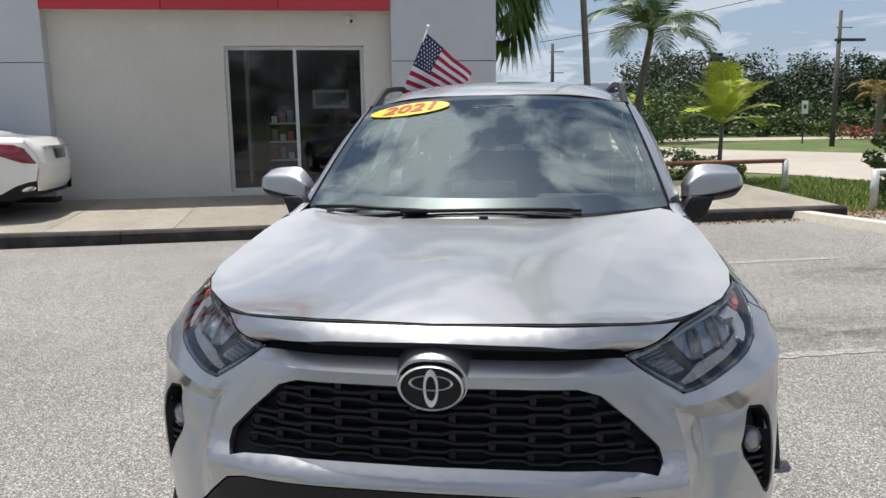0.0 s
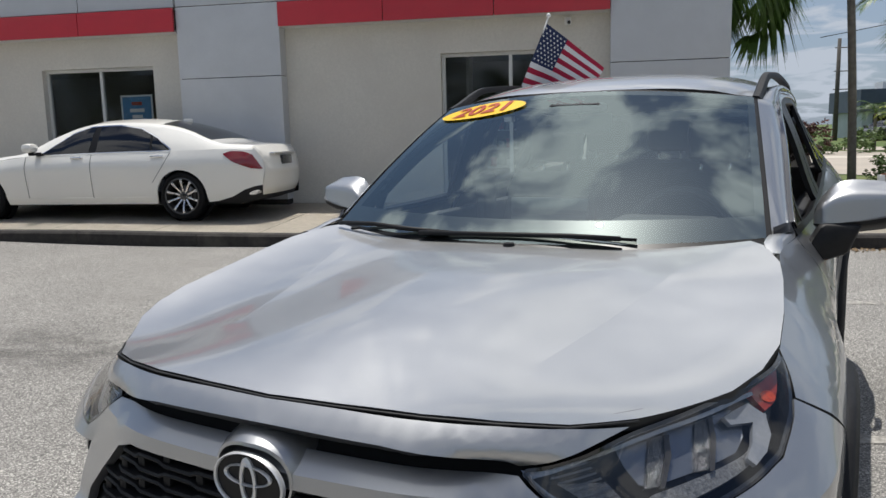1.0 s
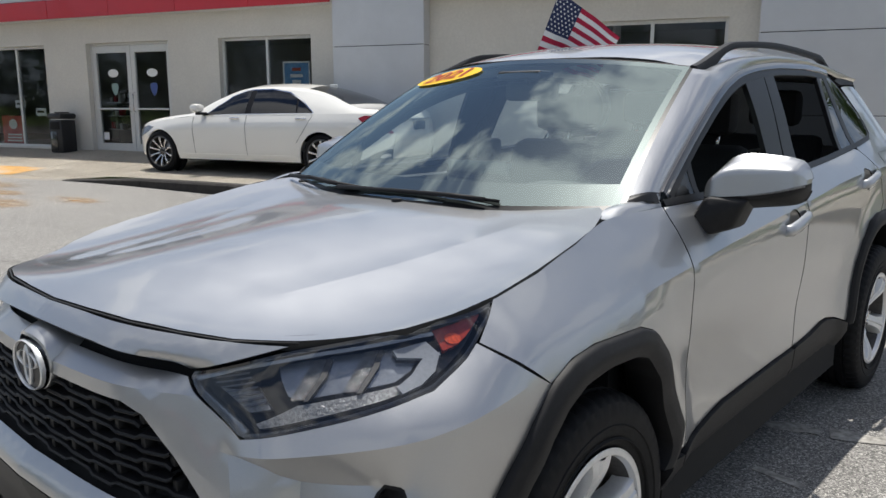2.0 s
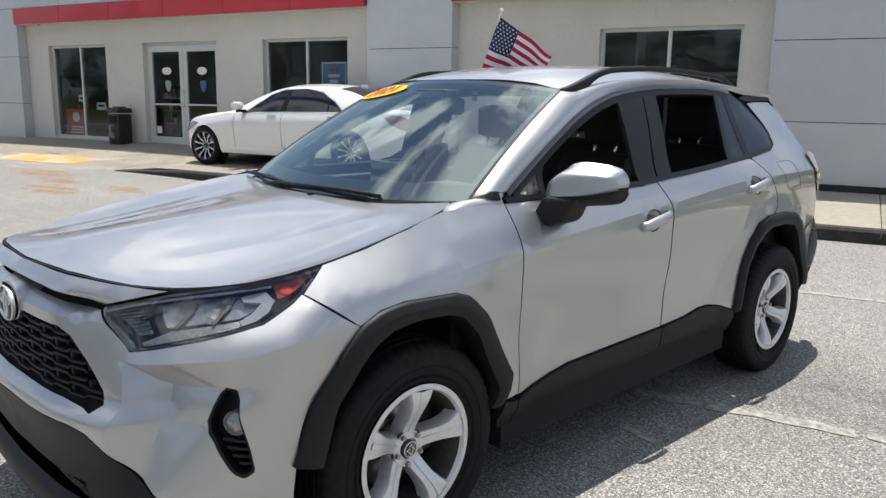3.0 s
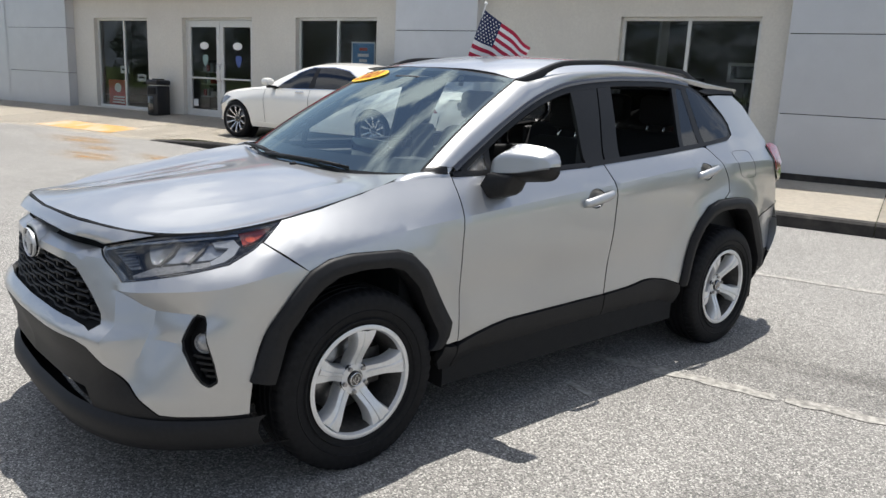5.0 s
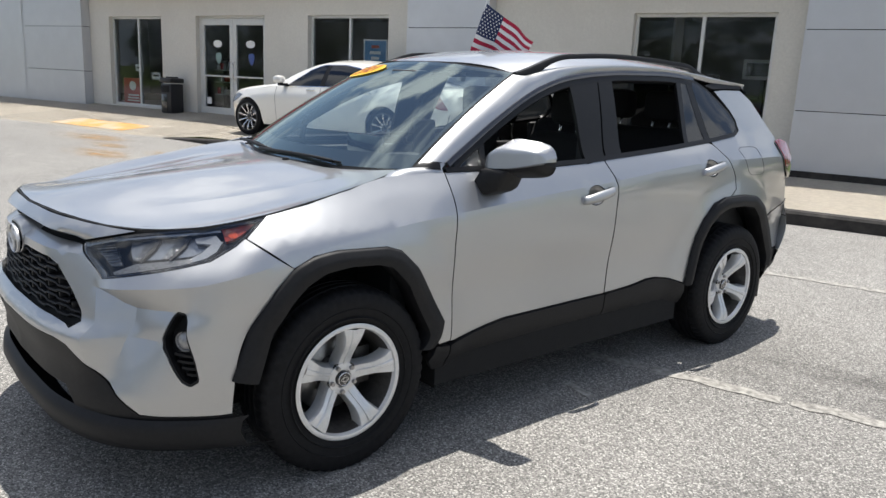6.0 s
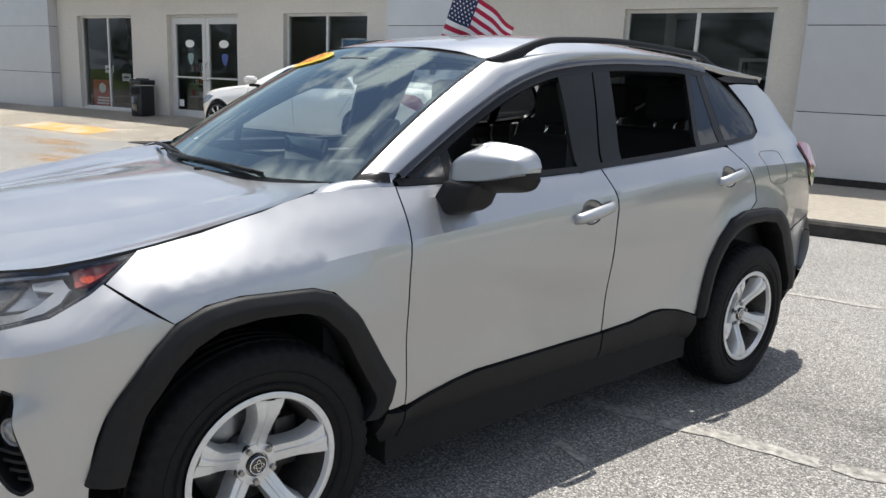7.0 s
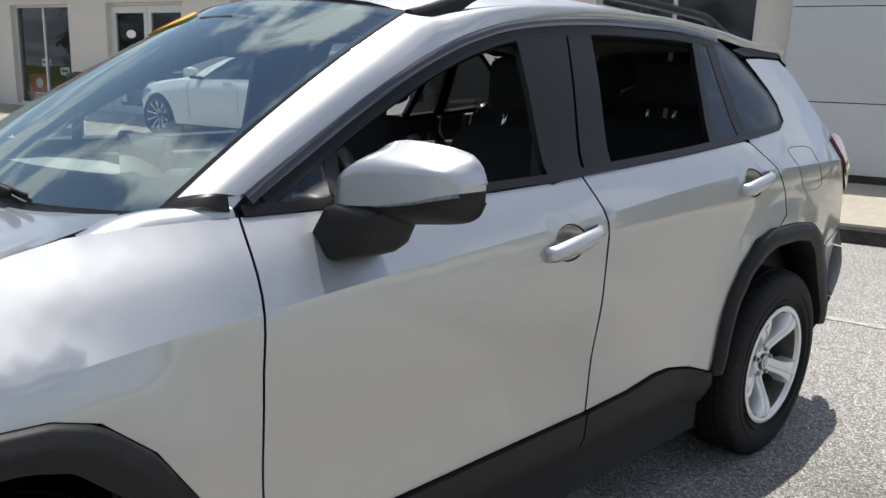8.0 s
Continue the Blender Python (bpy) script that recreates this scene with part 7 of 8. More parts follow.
    for s in (1, -1):
        f = (lambda l, z, s=s: (lambda p: (p[0], s * (p[1] + 0.006), p[2]))(sd_side(l, z)))
        panel("headlamp", [(0.10, 0.60), (0.16, 0.72), (0.42, 0.79), (0.60, 0.77), (0.46, 0.68), (0.25, 0.60)], f, M["lamp_silver"], car, 0.05, 0.02, (), "clear headlamp", (2.6, 0, 0.5), 0)
        panel("tail_lamp", rounded([(4.69, 0.945), (4.80, 0.985), (4.98, 0.975), (5.10, 0.93), (5.16, 0.84), (5.225, 0.715), (5.08, 0.735), (4.84, 0.83)], 1, 0.1), f, M["lamp_red"], car, 0.05, 0.02, (), "red tail lamp", (2.6, 0, 0.5), 0)
        for l0 in (1.53, 2.63, 3.72):
            z_hi = 0.95 if l0 < 2 else 0.97
            seam = [(l0 + (0.02 if l0 < 2 else 0), 0.34), (l0 + (0.02 if l0 < 2 else 0) + 0.007, 0.34), (l0 + 0.007, z_hi), (l0, z_hi)]
            if l0 > 3.5:
                seam = [(3.60, 0.55), (3.607, 0.55), (3.80, 0.80), (3.90, 0.98), (3.892, 0.98), (3.792, 0.80)]
            panel("door_gap", seam, f, M["seal"], car, 0.08, 0.004, (), "", (2.6, 0, 0.5), 0, rim=False)
        for l0 in (2.41, 3.70):
            bm = bmesh.new()
            p = sd_side(l0, 0.925)
            add_box(bm, l0 - 0.10, l0 + 0.10, p[1] - 0.005, p[1] + 0.03, 0.915, 0.945, 0.008)
            if s < 0:
                bmesh.ops.scale(bm, vec=(1, -1, 1), verts=bm.verts[:])
            part("door_handle", bm, paint if not detail else M["chrome"], car)
        bm = bmesh.new()
        add_box(bm, 1.64, 1.82, 0.92, 1.13, 1.02, 1.155, 0.06)
        if s < 0:
            bmesh.ops.scale(bm, vec=(1, -1, 1), verts=bm.verts[:])
            bmesh.ops.reverse_faces(bm, faces=bm.faces[:])
        dm = part("door_mirror", bm, paint, car)
        part("mirror_foot", box(1.70, 1.80, min(s * 0.86, s * 1.04), max(s * 0.86, s * 1.04), 0.975, 1.022, 0.012), M["plastic"], dm, "black mirror foot")
        panel("sill_strip", [(1.30, 0.30), (1.30, 0.335), (3.62, 0.345), (3.62, 0.31)], f, paint if detail else M["plastic"], car, 0.1, 0.012, (), "", (2.6, 0, 0.5), 0)
        panel("bumper_foot", [(4.52, 0.255), (4.80, 0.33), (4.98, 0.43), (5.12, 0.475), (5.21, 0.49), (5.20, 0.30), (4.9, 0.24)], f, M["plastic"], car, 0.05, 0.02, (), "black lower bumper", (2.6, 0, 0.5), 0)
        g4 = (lambda l, z, s=s: (lambda p: (p[0], s * (p[1] + 0.012), p[2]))(sd_side(l, z)))
        panel("exhaust_trim", rounded([(5.03, 0.345), (5.06, 0.40), (5.18, 0.43), (5.195, 0.37)], 1), g4, M["chrome"], car, 0.05, 0.02, (), "", (2.6, 0, 0.5), 0)
    if detail:
        part("number_plate", box(5.270, 5.318, -0.18, 0.18, 0.765, 0.90, 0.008), M["gloss_black"], car)
        part("boot_strip", box(5.20, 5.305, -0.46, 0.46, 0.925, 0.945, 0.008), M["chrome"], car)
        bm = bmesh.new()
        add_box(bm, 3.66, 3.80, -0.015, 0.015, 1.40, 1.475, 0.012)
        part("antenna_fin", bm, paint, car)
        for s in (-0.36, 0.36):
            part("headrest", box(2.86, 2.96, s - 0.12, s + 0.12, 1.05, 1.24, 0.03), M["cloth"], car)
            part("seat_back", box(2.80, 2.94, s - 0.24, s + 0.24, 0.5, 1.06, 0.04), M["cloth"], car)
    return car


# the white one stands on the pavement, nose to the west, its near side towards the lot
make_sedan(M["pearl"], "pearl white four-door sedan with dark glass parked on the pavement", B @ pose(-9.19, 10.0, walk_top(-6.5, 9.3)))

# ---- greenery, road and street furniture round the lot ----
M["leaf_dark"] = material("dark_leaves", (0.042, 0.068, 0.025), 0.6, grain=(0.8, 0.5), random_tone=0.2)
M["leaf_mid"] = material("green_leaves", (0.085, 0.135, 0.032), 0.55, grain=(0.9, 0.45), random_tone=0.2)
M["leaf_bright"] = material("yellow_green_fronds", (0.42, 0.48, 0.04), 0.5, grain=(3, 0.3))
M["frond"] = material("green_fronds", (0.065, 0.125, 0.018), 0.5, grain=(2, 0.4))
M["dry"] = material("dry_fronds", (0.30, 0.20, 0.06), 0.7, grain=(2, 0.4))
M["bark"] = material("palm_bark", (0.17, 0.15, 0.125), 0.9, grain=(8, 0.3), bump=(14, 0.6, 0.02))
M["wood_pole"] = material("grey_timber_pole", (0.09, 0.082, 0.075), 0.9, grain=(5, 0.25))
M["rust"] = material("rusted_pipe", (0.26, 0.11, 0.06), 0.8, grain=(20, 0.4))
M["soil"] = material("bare_soil", (0.24, 0.185, 0.13), 0.95, grain=(25, 0.35), stain=(2.0, (0.34, 0.28, 0.20), 0.45, 0.7), bump=(40, 0.5, 0.01))
M["litter"] = material("dry_leaf_litter", (0.30, 0.21, 0.12), 0.9, grain=(30, 0.4))


def leaf_cloud(bm, rnd, centre, radii, count, size, shell=0.55):
    """Loose leaves spread through the outer part of an ellipsoid."""
    cx, cy, cz = centre
    for _ in range(count):
        while True:
            p = Vector((rnd.uniform(-1, 1), rnd.uniform(-1, 1), rnd.uniform(-1, 1)))
            if shell < p.length < 1:
                break
        c = Vector((cx + p.x * radii[0], cy + p.y * radii[1], cz + p.z * radii[2]))
        a = Vector((rnd.gauss(0, 1), rnd.gauss(0, 1), rnd.gauss(0, 0.6))).normalized()
        b = a.cross(Vector((rnd.gauss(0, 1), rnd.gauss(0, 1), rnd.gauss(0, 1)))).normalized()
        s = size * rnd.uniform(0.6, 1.3)
        vs = [bm.verts.new(c + a * s * i + b * s * 0.5 * j) for i, j in ((-0.5, 0), (0, -0.5), (0.6, 0), (0, 0.5))]
        bm.faces.new(vs)


def stuff(name, bm, mat, label, category, m=B):
    ob = finish(bm, name, mat, None, label, False)
    ob.matrix_world = m
    return tagged(ob, label, category, kind="stuff")


def woods(name, spots, mat, seed, label, size=0.34, density=1.0):
    rnd = random.Random(seed)
    bm = bmesh.new()
    for u, v, r, h in spots:
        n = int(26 * density)
        for k in range(n):
            a = rnd.uniform(0, 2 * math.pi)
            q = r * math.sqrt(rnd.random())
            z = h * (0.12 + 0.80 * rnd.random())
            taper = 1.05 - 0.55 * (z / h) ** 2
            rr = rnd.uniform(0.16, 0.34) * r
            leaf_cloud(bm, rnd, (u + q * math.cos(a) * taper, v + q * math.sin(a) * taper, z), (rr, rr, rr * 0.8), int(30 * density), size, 0.3)
    return stuff(name, bm, mat, label, "trees")


def ray_spot(du, dv, d):
    return (-0.22 + du * d, -1.67 + dv * d)


rnd = random.Random(5)
spots = []
for k in range(22):
    t = k / 21
    du, dv = 0.40 + 0.30 * t, 0.915 - 0.19 * t
    u, v = ray_spot(du, dv, 66 + rnd.uniform(-4, 6))
    spots.append((u, v, rnd.uniform(2.2, 3.8), rnd.uniform(4.0, 6.6)))
woods("far_woods", spots, M["leaf_dark"], 11, "dense dark green woods beyond the road", 0.25, 2.5)
spots = []
for k in range(18):
    t = k / 17
    u, v = ray_spot(0.43 + 0.30 * t, 0.90 - 0.20 * t, 58 + rnd.uniform(-1, 2))
    spots.append((u, v, 1.8, rnd.uniform(1.2, 2.4)))
woods("far_hedge", spots, M["leaf_mid"], 12, "low green shrubs before the woods", 0.30, 0.8)
spots = [(*ray_spot(0.425, 0.905, 44), 2.0, 3.3), (*ray_spot(0.455, 0.89, 47), 2.1, 3.2), (*ray_spot(0.40, 0.916, 50), 2.2, 3.0)]
woods("round_bushes", spots, M["leaf_mid"], 13, "rounded green bushes across the road", 0.24, 1.4)
spots = [(*ray_spot(0.405, 0.914, 94), 4.0, 9.0), (*ray_spot(0.44, 0.90, 95), 4.2, 8.4)]
woods("tall_trees", spots, M["leaf_dark"], 14, "tall dark trees beyond the road", 0.45, 1.2)
# low hedge and trees seen past the car's far side, and the trees across the lot
spots = [(0.57 + 0.27 * d + q, -1.14 + 0.96 * d, 1.2, 1.1) for d, q in ((40, -3), (40, -0.5), (41, 2), (42, 4.5), (43, 7))]
woods("low_hedge", spots, M["leaf_mid"], 15, "clipped low hedge by a lawn", 0.22, 0.8)
spots = []
for k in range(46):
    a = radians(-172 + 164 * k / 45)
    d = 40 + rnd.uniform(-3, 8)
    spots.append((d * math.cos(a) + 2, d * math.sin(a) - 4, rnd.uniform(3.2, 4.4), rnd.uniform(6.0, 9.0)))
woods("lot_trees", spots, M["leaf_dark"], 16, "row of green trees across the parking lot", 0.26, 1.9)
# shrubs behind the pavement end, hedge block
woods("verge_shrubs", [(6.6, 12.6, 0.55, 0.85), (7.3, 12.7, 0.5, 0.7), (5.8, 12.9, 0.6, 0.9), (8.0, 12.9, 0.35, 0.5)], M["leaf_mid"], 17, "loose green shrubs behind the pavement end", 0.07, 1.6)
woods("corner_hedge", [(8.85, 9.25, 0.55, 1.25), (9.5, 9.2, 0.6, 1.3), (10.2, 9.2, 0.6, 1.3)], M["leaf_mid"], 18, "clipped broad-leaved hedge at the lot corner", 0.09, 2.2)
woods("red_shrubs", [(30, 38.5, 1.5, 0.6), (31.5, 38, 1.3, 0.6)], material("reddish_leaves", (0.24, 0.06, 0.035), 0.6, grain=(1, 0.4)), 19, "low reddish flowering shrubs", 0.2, 0.6)
woods("crimson_bush", [(7.4, 24.5, 0.8, 1.5)], material("crimson_leaves", (0.09, 0.03, 0.025), 0.6, grain=(2, 0.4)), 20, "dark crimson-leaved shrub on the lawn", 0.14, 1.0)


def palm(name, u, v, trunk_h, trunk_r, fronds, length, mat, label, seed, droop=1.0, lean=(0, 0), rise=0.9, leaflets=22):
    rnd = random.Random(seed)
    tr = thing(name, label, "palm tree", B @ pose(u, v, -0.02))
    bm = bmesh.new()
    path = [(lean[0] * (k / 10) ** 1.3, lean[1] * (k / 10) ** 1.3, trunk_h * k / 10) for k in range(11)]
    add_tube(bm, path, trunk_r * 1.25, 12, True, trunk_r * 0.85)
    for v_ in bm.verts:
        v_.co.x += 0.06 * trunk_r * math.sin(v_.co.z * 40)
    part("trunk", bm, M["bark"], tr)
    top = Vector(path[-1])
    if trunk_r > 0.06:
        bm = bmesh.new()
        add_tube(bm, [top - Vector((0, 0, 0.05)), top + Vector((0, 0, 0.35 * length * 0.4))], trunk_r * 0.95, 10, True, trunk_r * 0.5)
        part("crown_shaft", bm, M["frond"], tr)
    for f in range(fronds):
        az = 2 * math.pi * f / fronds + rnd.uniform(-0.25, 0.25)
        el = rise * (0.25 + 0.9 * ((f * 7) % fronds) / fronds)
        L = length * rnd.uniform(0.82, 1.1)
        d0 = Vector((math.cos(az), math.sin(az), 0))
        bm = bmesh.new()
        pts = []
        p = top.copy()
        ang = el
        n = 14
        for k in range(n + 1):
            pts.append(p.copy())
            p = p + (d0 * math.cos(ang) + Vector((0, 0, math.sin(ang)))) * (L / n)
            ang -= droop * (1.9 / n) * (0.6 + 0.8 * k / n)
        add_tube(bm, pts, 0.012 * L / 2 + 0.004, 5, False, 0.003)
        side_ = d0.cross(Vector((0, 0, 1)))
        for k in range(leaflets):
            t = 0.12 + 0.86 * k / leaflets
            i = min(int(t * n), n - 1)
            c = pts[i].lerp(pts[i + 1], t * n - i)
            tang = (pts[i + 1] - pts[i]).normalized()
            up = side_.cross(tang).normalized()
            ll = L * 0.40 * math.sin(math.pi * (0.12 + 0.85 * t)) ** 0.7 * rnd.uniform(0.85, 1.1)
            for s in (1, -1):
                dirv = (side_ * s * 0.80 + tang * 0.62 - Vector((0, 0, 0.22 * droop)) + up * 0.25).normalized()
                tip = c + dirv * ll - Vector((0, 0, 0.22 * droop * ll))
                mid_ = c + dirv * ll * 0.5
                w = tang * (0.0095 * L + 0.004)
                a, b_, cc, d_, e = bm.verts.new(c - w * 0.6), bm.verts.new(c + w * 0.6), bm.verts.new(mid_ + w), bm.verts.new(mid_ - w), bm.verts.new(tip)
                bm.faces.new((a, b_, cc, d_))
                bm.faces.new((d_, cc, e))
        part("frond", bm, mat, tr, smooth=False)
    return tr


palm("palm_tree", 6.84, 15.45, 3.32, 0.085, 12, 1.85, M["frond"], "green feather palm with arching fronds on the verge", 21, 1.05, (0.42, -0.12), 1.25, 34)
palm("palm_tree", *ray_spot(0.478, 0.878, 18), 1.30, 0.045, 10, 1.45, M["leaf_bright"], "young yellow-green palm beside the road", 22, 0.55, (0.05, 0), 1.3, 32)
palm("palm_tree", 3.05, 14.6, 4.45, 0.13, 20, 2.45, M["frond"], "tall palm with hanging fronds behind the shop corner", 23, 2.0, (-0.1, 0), 0.8, 64)
palm("palm_tree", 5.25, 13.6, 7.5, 0.06, 9, 1.8, M["frond"], "tall slender palm with a thin grey trunk", 24, 1.3, (-0.45, 0.1), 0.9, 20)
palm("palm_tree", *ray_spot(0.483, 0.876, 68), 5.6, 0.2, 14, 1.9, M["frond"], "far round-headed palm among the woods", 25, 0.9, (0, 0), 1.3, 14)
palm("palm_tree", *ray_spot(0.618, 0.786, 46), 2.4, 0.16, 13, 1.8, M["dry"], "palm with yellowed dry fronds at the woods' edge", 26, 1.2, (0, 0), 1.2, 14)
for k, (u, v, h) in enumerate(((14.6, 40.3, 1.9), (15.5, 40.0, 1.6), (16.5, 39.6, 2.1), (17.3, 39.3, 2.2))):
    palm("palm_tree", u, v, h, 0.08, 12, 1.25, M["frond"] if k == 0 else M["leaf_bright"], "small green palm by the far lawn" if k == 0 else "small bright palm by the far lawn", 27 + k, 1.1, (0, 0), 1.1, 16)

# road, islands
def flat_poly(name, poly, z, mat, label, category):
    bm = bmesh.new()
    f = bm.faces.new([bm.verts.new((u, v, z)) for u, v in poly])
    bmesh.ops.triangulate(bm, faces=[f])
    return setting(name, bm, mat, label, category)


flat_poly("road", [(-14, 50), (3, 29), (8.6, 20.5), (11.1, 15.8), (11.6, 13.3), (12.3, 8), (13, -60), (25, -60), (24, 8), (21.8, 19), (19.9, 23.9), (17.2, 28.9), (15.2, 36), (6, 56)], -0.012, M["road"], "pale worn road curving past the lot", "road")
flat_poly("side_road", [(14.5, 41), (22, 40), (34, 39), (60, 36), (60, 39), (34, 44), (22, 46), (12, 47)], -0.010, M["road"], "pale side road beyond a grass island", "road")
flat_poly("far_path", [(6, 33), (14, 32), (14.5, 33.4), (6, 34.6)], -0.006, M["concrete"], "pale concrete path on the lawn", "path")

flat_poly("bare_soil", [(7.12, 8.22), (8.6, 8.2), (10.4, 8.3), (10.2, 8.75), (8.9, 9.15), (8.2, 9.6), (7.5, 9.75), (7.12, 9.6)], -0.022, M["soil"], "bare brown soil with litter beside the pavement", "soil")

# wheel stop, rails, posts
ws_ = thing("wheel_stop", "pale concrete wheel stop lying on the asphalt", "wheel stop", B @ pose(6.55, 7.35, 0.0, 0, 0, 101))
bm = bmesh.new()
add_box(bm, -1.1, 1.1, -0.16, 0.16, 0.0, 0.11, 0.0)
for v_ in bm.verts:
    if v_.co.z > 0.05:
        v_.co.y *= 0.7
        v_.co.x *= 0.985
part("block", bm, M["concrete"], ws_, smooth=False)
for k, (pts_, rusty) in enumerate(((((5.2, 12.1), (8.69, 12.13)), True), (((8.19, 9.0), (11.0, 8.75)), False))):
    rl = thing("pipe_rail", "low rusty pipe rail on white posts" if rusty else "low white painted pipe rail", "rail", B, group="low rails")
    (a0, b0), (a1, b1) = pts_
    h = 0.56
    bm = bmesh.new()
    add_tube(bm, [(a0, b0, h), (a1, b1, h)], 0.042, 12)
    part("top_pipe", bm, M["rust"] if rusty else M["white_plastic"], rl)
    for t in (0.0, 0.5, 1.0):
        bm = bmesh.new()
        add_tube(bm, [(a0 + (a1 - a0) * t, b0 + (b1 - b0) * t, -0.03), (a0 + (a1 - a0) * t, b0 + (b1 - b0) * t, h + (0.02 if t in (0, 1) else -0.04))], 0.06, 12)
        part("post", bm, M["white_frame"], rl)


def pole(name, u, v, h, r, arms, label, category):
    p = thing(name, label, category, B @ pose(u, v, -0.03))
    bm = bmesh.new()
    add_tube(bm, [(0, 0, 0), (0, 0, h)], r, 10, True, r * 0.7)
    part("shaft", bm, M["wood_pole"], p)
    for z, l in arms:
        bm = bmesh.new()
        add_tube(bm, [(-l * 0.3, 0, z), (l, 0, z)], r * 0.22, 6)
        part("cross_arm", bm, M["wood_pole"], p)
    return p


pole("utility_pole", *ray_spot(0.29, 0.954, 70), 7.9, 0.19, ((7.2, 1.0), (5.4, 1.0), (4.0, 1.0)), "grey timber utility pole with short arms", "pole")
pole("utility_pole", *ray_spot(0.58, 0.81, 60), 8.3, 0.16, ((7.2, 0.9),), "dark timber utility pole by the woods", "pole")
lp = pole("street_lamp", 22.86, 30.59, 4.75, 0.12, (), "grey street lamp with a flat head", "street lamp")
part("lamp_head", box(-0.15, 1.25, -0.12, 0.12, 4.68, 4.80, 0.02), M["steel_dark"], lp)
sp = pole("road_sign", 23.99, 34.5, 2.05, 0.04, (), "small white road sign on a thin post", "sign")
part("plate", box(-0.18, 0.18, -0.06, -0.045, 1.5, 2.15, 0.01), M["white_plastic"], sp)
part("print_bar", box(-0.08, 0.08, -0.066, -0.061, 1.75, 1.95), M["steel_dark"], sp, smooth=False)
fp = pole("flag_pole", *ray_spot(0.463, 0.883, 76), 7.6, 0.09, (), "far white flag pole with a small flag", "flag pole")
part("flag_cloth", box(0.05, 1.3, -0.01, 0.01, 6.3, 7.1), M["flag_blue"], fp, smooth=False)
part("flag_cloth", box(0.05, 1.3, -0.01, 0.01, 5.9, 6.297), M["flag_white"], fp, smooth=False)
# overhead cable
cb = thing("overhead_cable", "thin overhead cable between poles", "cable", B)
bm = bmesh.new()
add_tube(bm, [(14, 48.0, 6.3), (18, 47, 6.9), (22, 46, 7.6), (27, 45, 8.6), (33, 44, 9.9)], 0.022, 5)
part("cable", bm, M["seal"], cb)


def far_building(u0, u1, v0, v1, h, label):
    b = thing("far_building", label, "building", B)
    part("wall", box(u0, u1, v0, v1, -0.03, h), pale_wall, b, "pale bluish lower wall", smooth=False)
    part("fascia", box(u0 - 0.3, u1 + 0.3, v0 - 0.35, v1 + 0.3, h * 0.55, h + 0.1), blue_wall, b, "dark blue-grey metal fascia", smooth=False)
    part("roof_unit", box(u0 + 2.0, u0 + 4.2, v0 + 1.5, v0 + 3.5, h + 0.1, h + 0.75), M["white_plastic"], b, smooth=False)
    for k in range(5):
        w = (u1 - u0) / 5
        part("window", box(u0 + w * (k + 0.25), u0 + w * (k + 0.75), v0 - 0.05, v0 - 0.01, 0.5, h * 0.5), M["gloss_black"], b, smooth=False)
    return b


blue_wall = material("blue_grey_fascia", (0.075, 0.10, 0.15), 0.6, grain=(1, 0.12))
pale_wall = material("pale_blue_wall", (0.42, 0.47, 0.52), 0.7, grain=(1, 0.1))
far_building(23.6, 40, 70, 78, 4.0, "low blue-grey building beyond the lawn")

# grass blades and leaf litter near the pavement end
rnd = random.Random(77)
bm = bmesh.new()
for _ in range(12000):
    u, v = rnd.uniform(6.9, 11.6), rnd.uniform(8.7, 15.0)
    if v > 13.6 and u > 11.2:
        continue
    h = rnd.uniform(0.02, 0.07)
    a = rnd.uniform(0, math.pi)
    w = 0.012
    dx, dy = math.cos(a) * w, math.sin(a) * w
    lx, ly = rnd.uniform(-0.04, 0.04), rnd.uniform(-0.04, 0.04)
    bm.faces.new([bm.verts.new(p) for p in ((u - dx, v - dy, -0.03), (u + dx, v + dy, -0.03), (u + lx, v + ly, h))])
stuff("grass_blades", bm, material("grass_blades", (0.20, 0.26, 0.055), 0.7, grain=(1.5, 0.4)), "short sunlit green grass on the verge", "grass")
bm = bmesh.new()
for _ in range(1500):
    if rnd.random() < 0.5:
        u, v, z = rnd.uniform(3.2, 8.2), 8.05 - abs(rnd.gauss(0, 0.10)), 0.006
    else:
        u, v, z = rnd.uniform(7.15, 9.0), rnd.uniform(8.25, 9.3), -0.02
    leaf_cloud(bm, rnd, (u, v, z + 0.008), (0.02, 0.02, 0.006), 1, 0.045, 0.0)
stuff("leaf_litter", bm, M["litter"], "dry brown leaves by the kerb", "leaves")

# parked cars across the lot, seen in the panes
dark_paint = car_paint("graphite_paint", (0.05, 0.052, 0.056), 0.6, 0.3)
for k, (u, v, a) in enumerate(((-15.0, -9.5, 0), (-8.6, -9.8, 2), (3.0, -11.5, -3))):
    make_sedan(dark_paint if k != 2 else M["silver"], "dark grey sedan parked across the lot" if k != 2 else "silver sedan parked across the lot", B @ pose(u, v, -0.012, 0, 0, a), False)

for u, v, a, tone in ((21.0, 61.5, 40, dark_paint), (23.6, 60.6, 40, M["silver"])):
    make_sedan(tone, "small far sedan parked before the low building", B @ pose(u, v, -0.012, 0, 0, a), False)

# ---- flag clipped to the far side window of the SUV ----
flag = thing("car_flag", "small stars and stripes flag on a white stick", "flag")
tip, hoist, fly = Vector((-0.455, 2.78, 1.935)), Vector((-0.15, 0.0, -0.33)), Vector((0.20, 0.18, -0.18))
nrm = hoist.cross(fly).normalized()


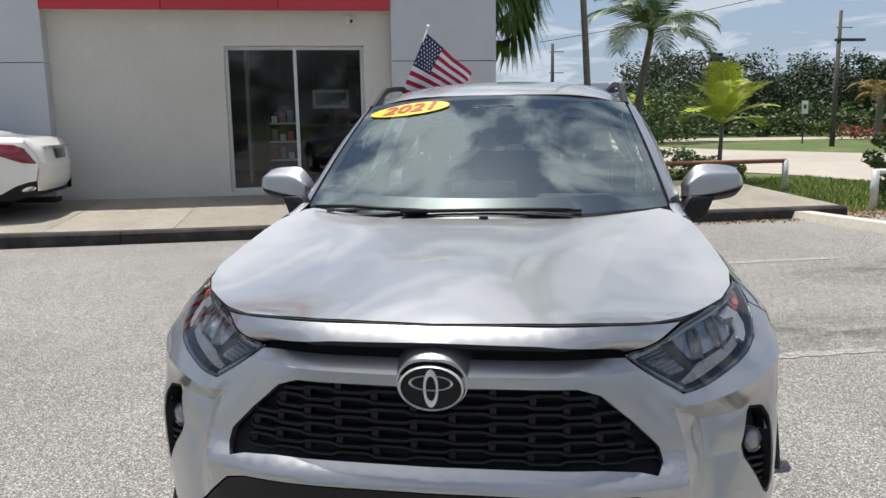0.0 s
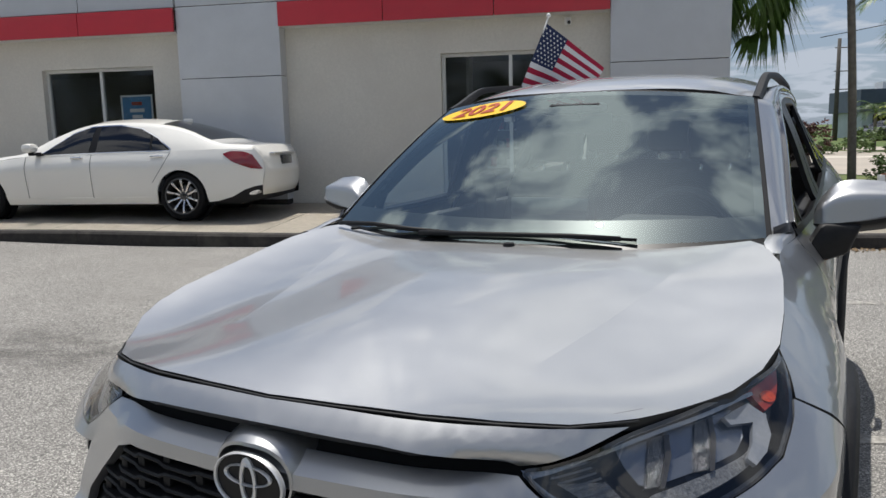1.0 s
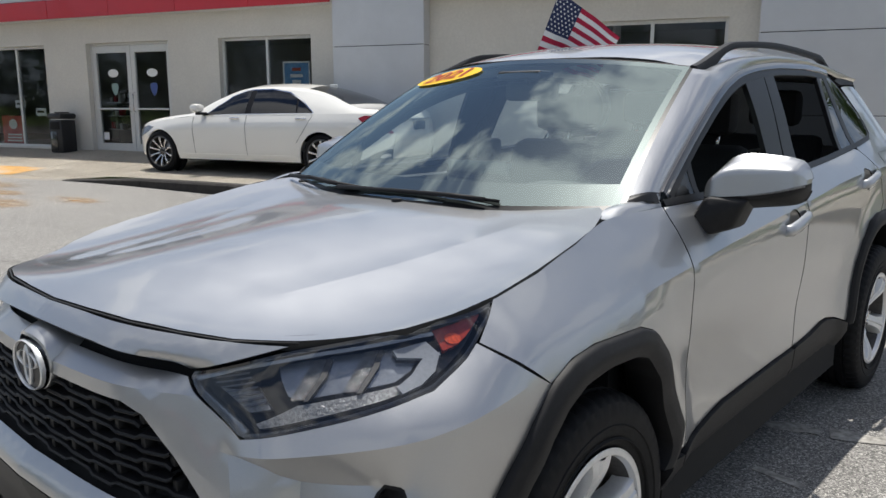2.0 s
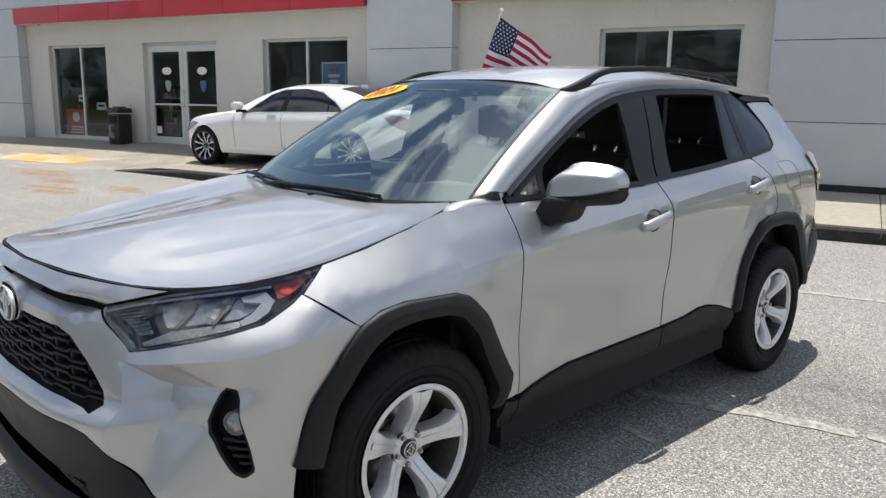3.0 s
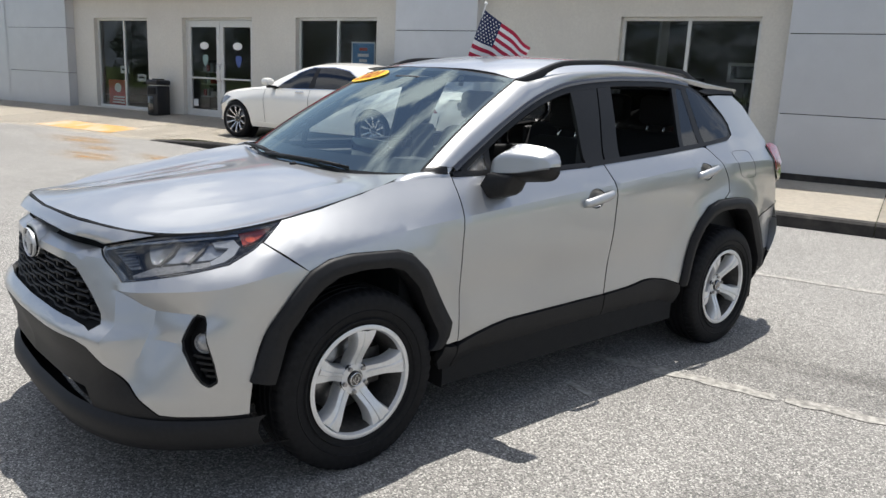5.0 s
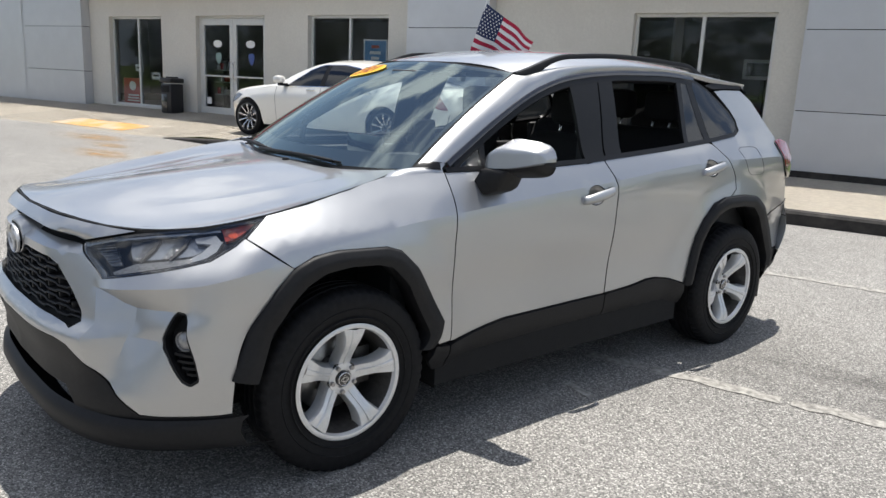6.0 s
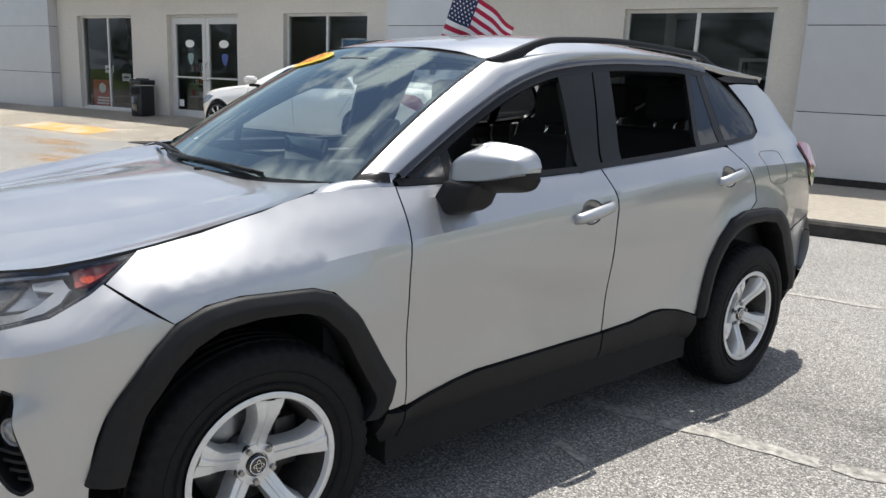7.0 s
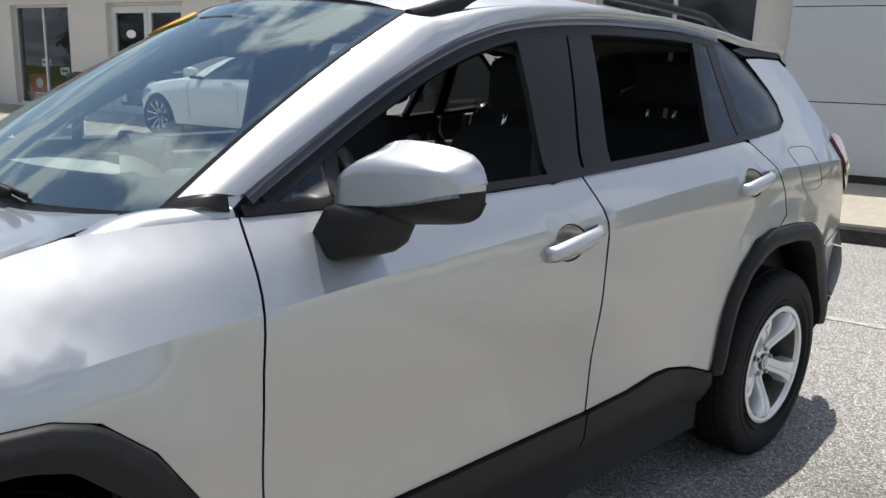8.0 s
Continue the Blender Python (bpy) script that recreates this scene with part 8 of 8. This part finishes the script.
def cloth(s, t):
    """s along the fly, t down the hoist."""
    wave = 0.026 * math.sin(8.5 * s + 2.2 * t) * s**0.7 + 0.016 * math.sin(15 * s - 3.0 * t + 1.0) * s
    sag = Vector((0.03 * s * s, 0.02 * s * s, -0.035 * s * s))
    return tip + hoist * (t * (1 - 0.30 * s)) + fly * (s * (1.0 - 0.10 * t)) + nrm * wave + sag


bm = bmesh.new()
add_tube(bm, [tip + Vector((0.012, 0, 0.03)), tip + hoist * 0.5 + Vector((0.008, 0.012, 0)), tip + hoist * 1.22 + Vector((0.008, 0.012, 0))], 0.004, 8)
part("stick", bm, M["white_plastic"], flag)
bm = bmesh.new()
bmesh.ops.create_uvsphere(bm, u_segments=12, v_segments=8, radius=0.011)
bmesh.ops.translate(bm, vec=tip + Vector((0.012, 0, 0.035)), verts=bm.verts[:])
part("finial", bm, M["white_plastic"], flag)
for k in range(13):
    s0 = 0.40 if k < 7 else 0.0
    bm = bmesh.new()
    add_grid(bm, [[cloth(s0 + (1 - s0) * i / 20, (k + j / 2) / 13) for i in range(21)] for j in range(3)])
    part("stripe", bm, M["flag_red"] if k % 2 == 0 else M["flag_white"], flag, "red stripe" if k % 2 == 0 else "white stripe", sharp=None)
bm = bmesh.new()
add_grid(bm, [[cloth(0.40 * i / 10, 7 / 13 * j / 8) for i in range(11)] for j in range(9)])
part("canton", bm, M["flag_blue"], flag, "navy field", sharp=None)
bm = bmesh.new()
for r in range(9):
    for c in range(6 if r % 2 == 0 else 5):
        s = 0.40 * (c * 2 + 1 + (r % 2)) / 12
        t = 7 / 13 * (r + 1) / 10
        for sgn in (1, -1):
            c0 = cloth(s, t) + nrm * 0.003 * sgn
            vs = []
            for q in range(10):
                a = math.pi / 2 + math.pi * q / 5
                rr = 0.0068 if q % 2 == 0 else 0.003
                vs.append(bm.verts.new(c0 + fly.normalized() * rr * math.cos(a) - hoist.normalized() * rr * math.sin(a)))
            bm.faces.new(vs)
part("stars", bm, M["flag_white"], flag, "white stars", smooth=False)
bm = bmesh.new()
p = tip + hoist * 1.28
add_box(bm, p.x - 0.03, p.x + 0.015, p.y - 0.02, p.y + 0.02, p.z - 0.05, p.z + 0.01, 0.004)
part("clip", bm, M["white_plastic"], flag)
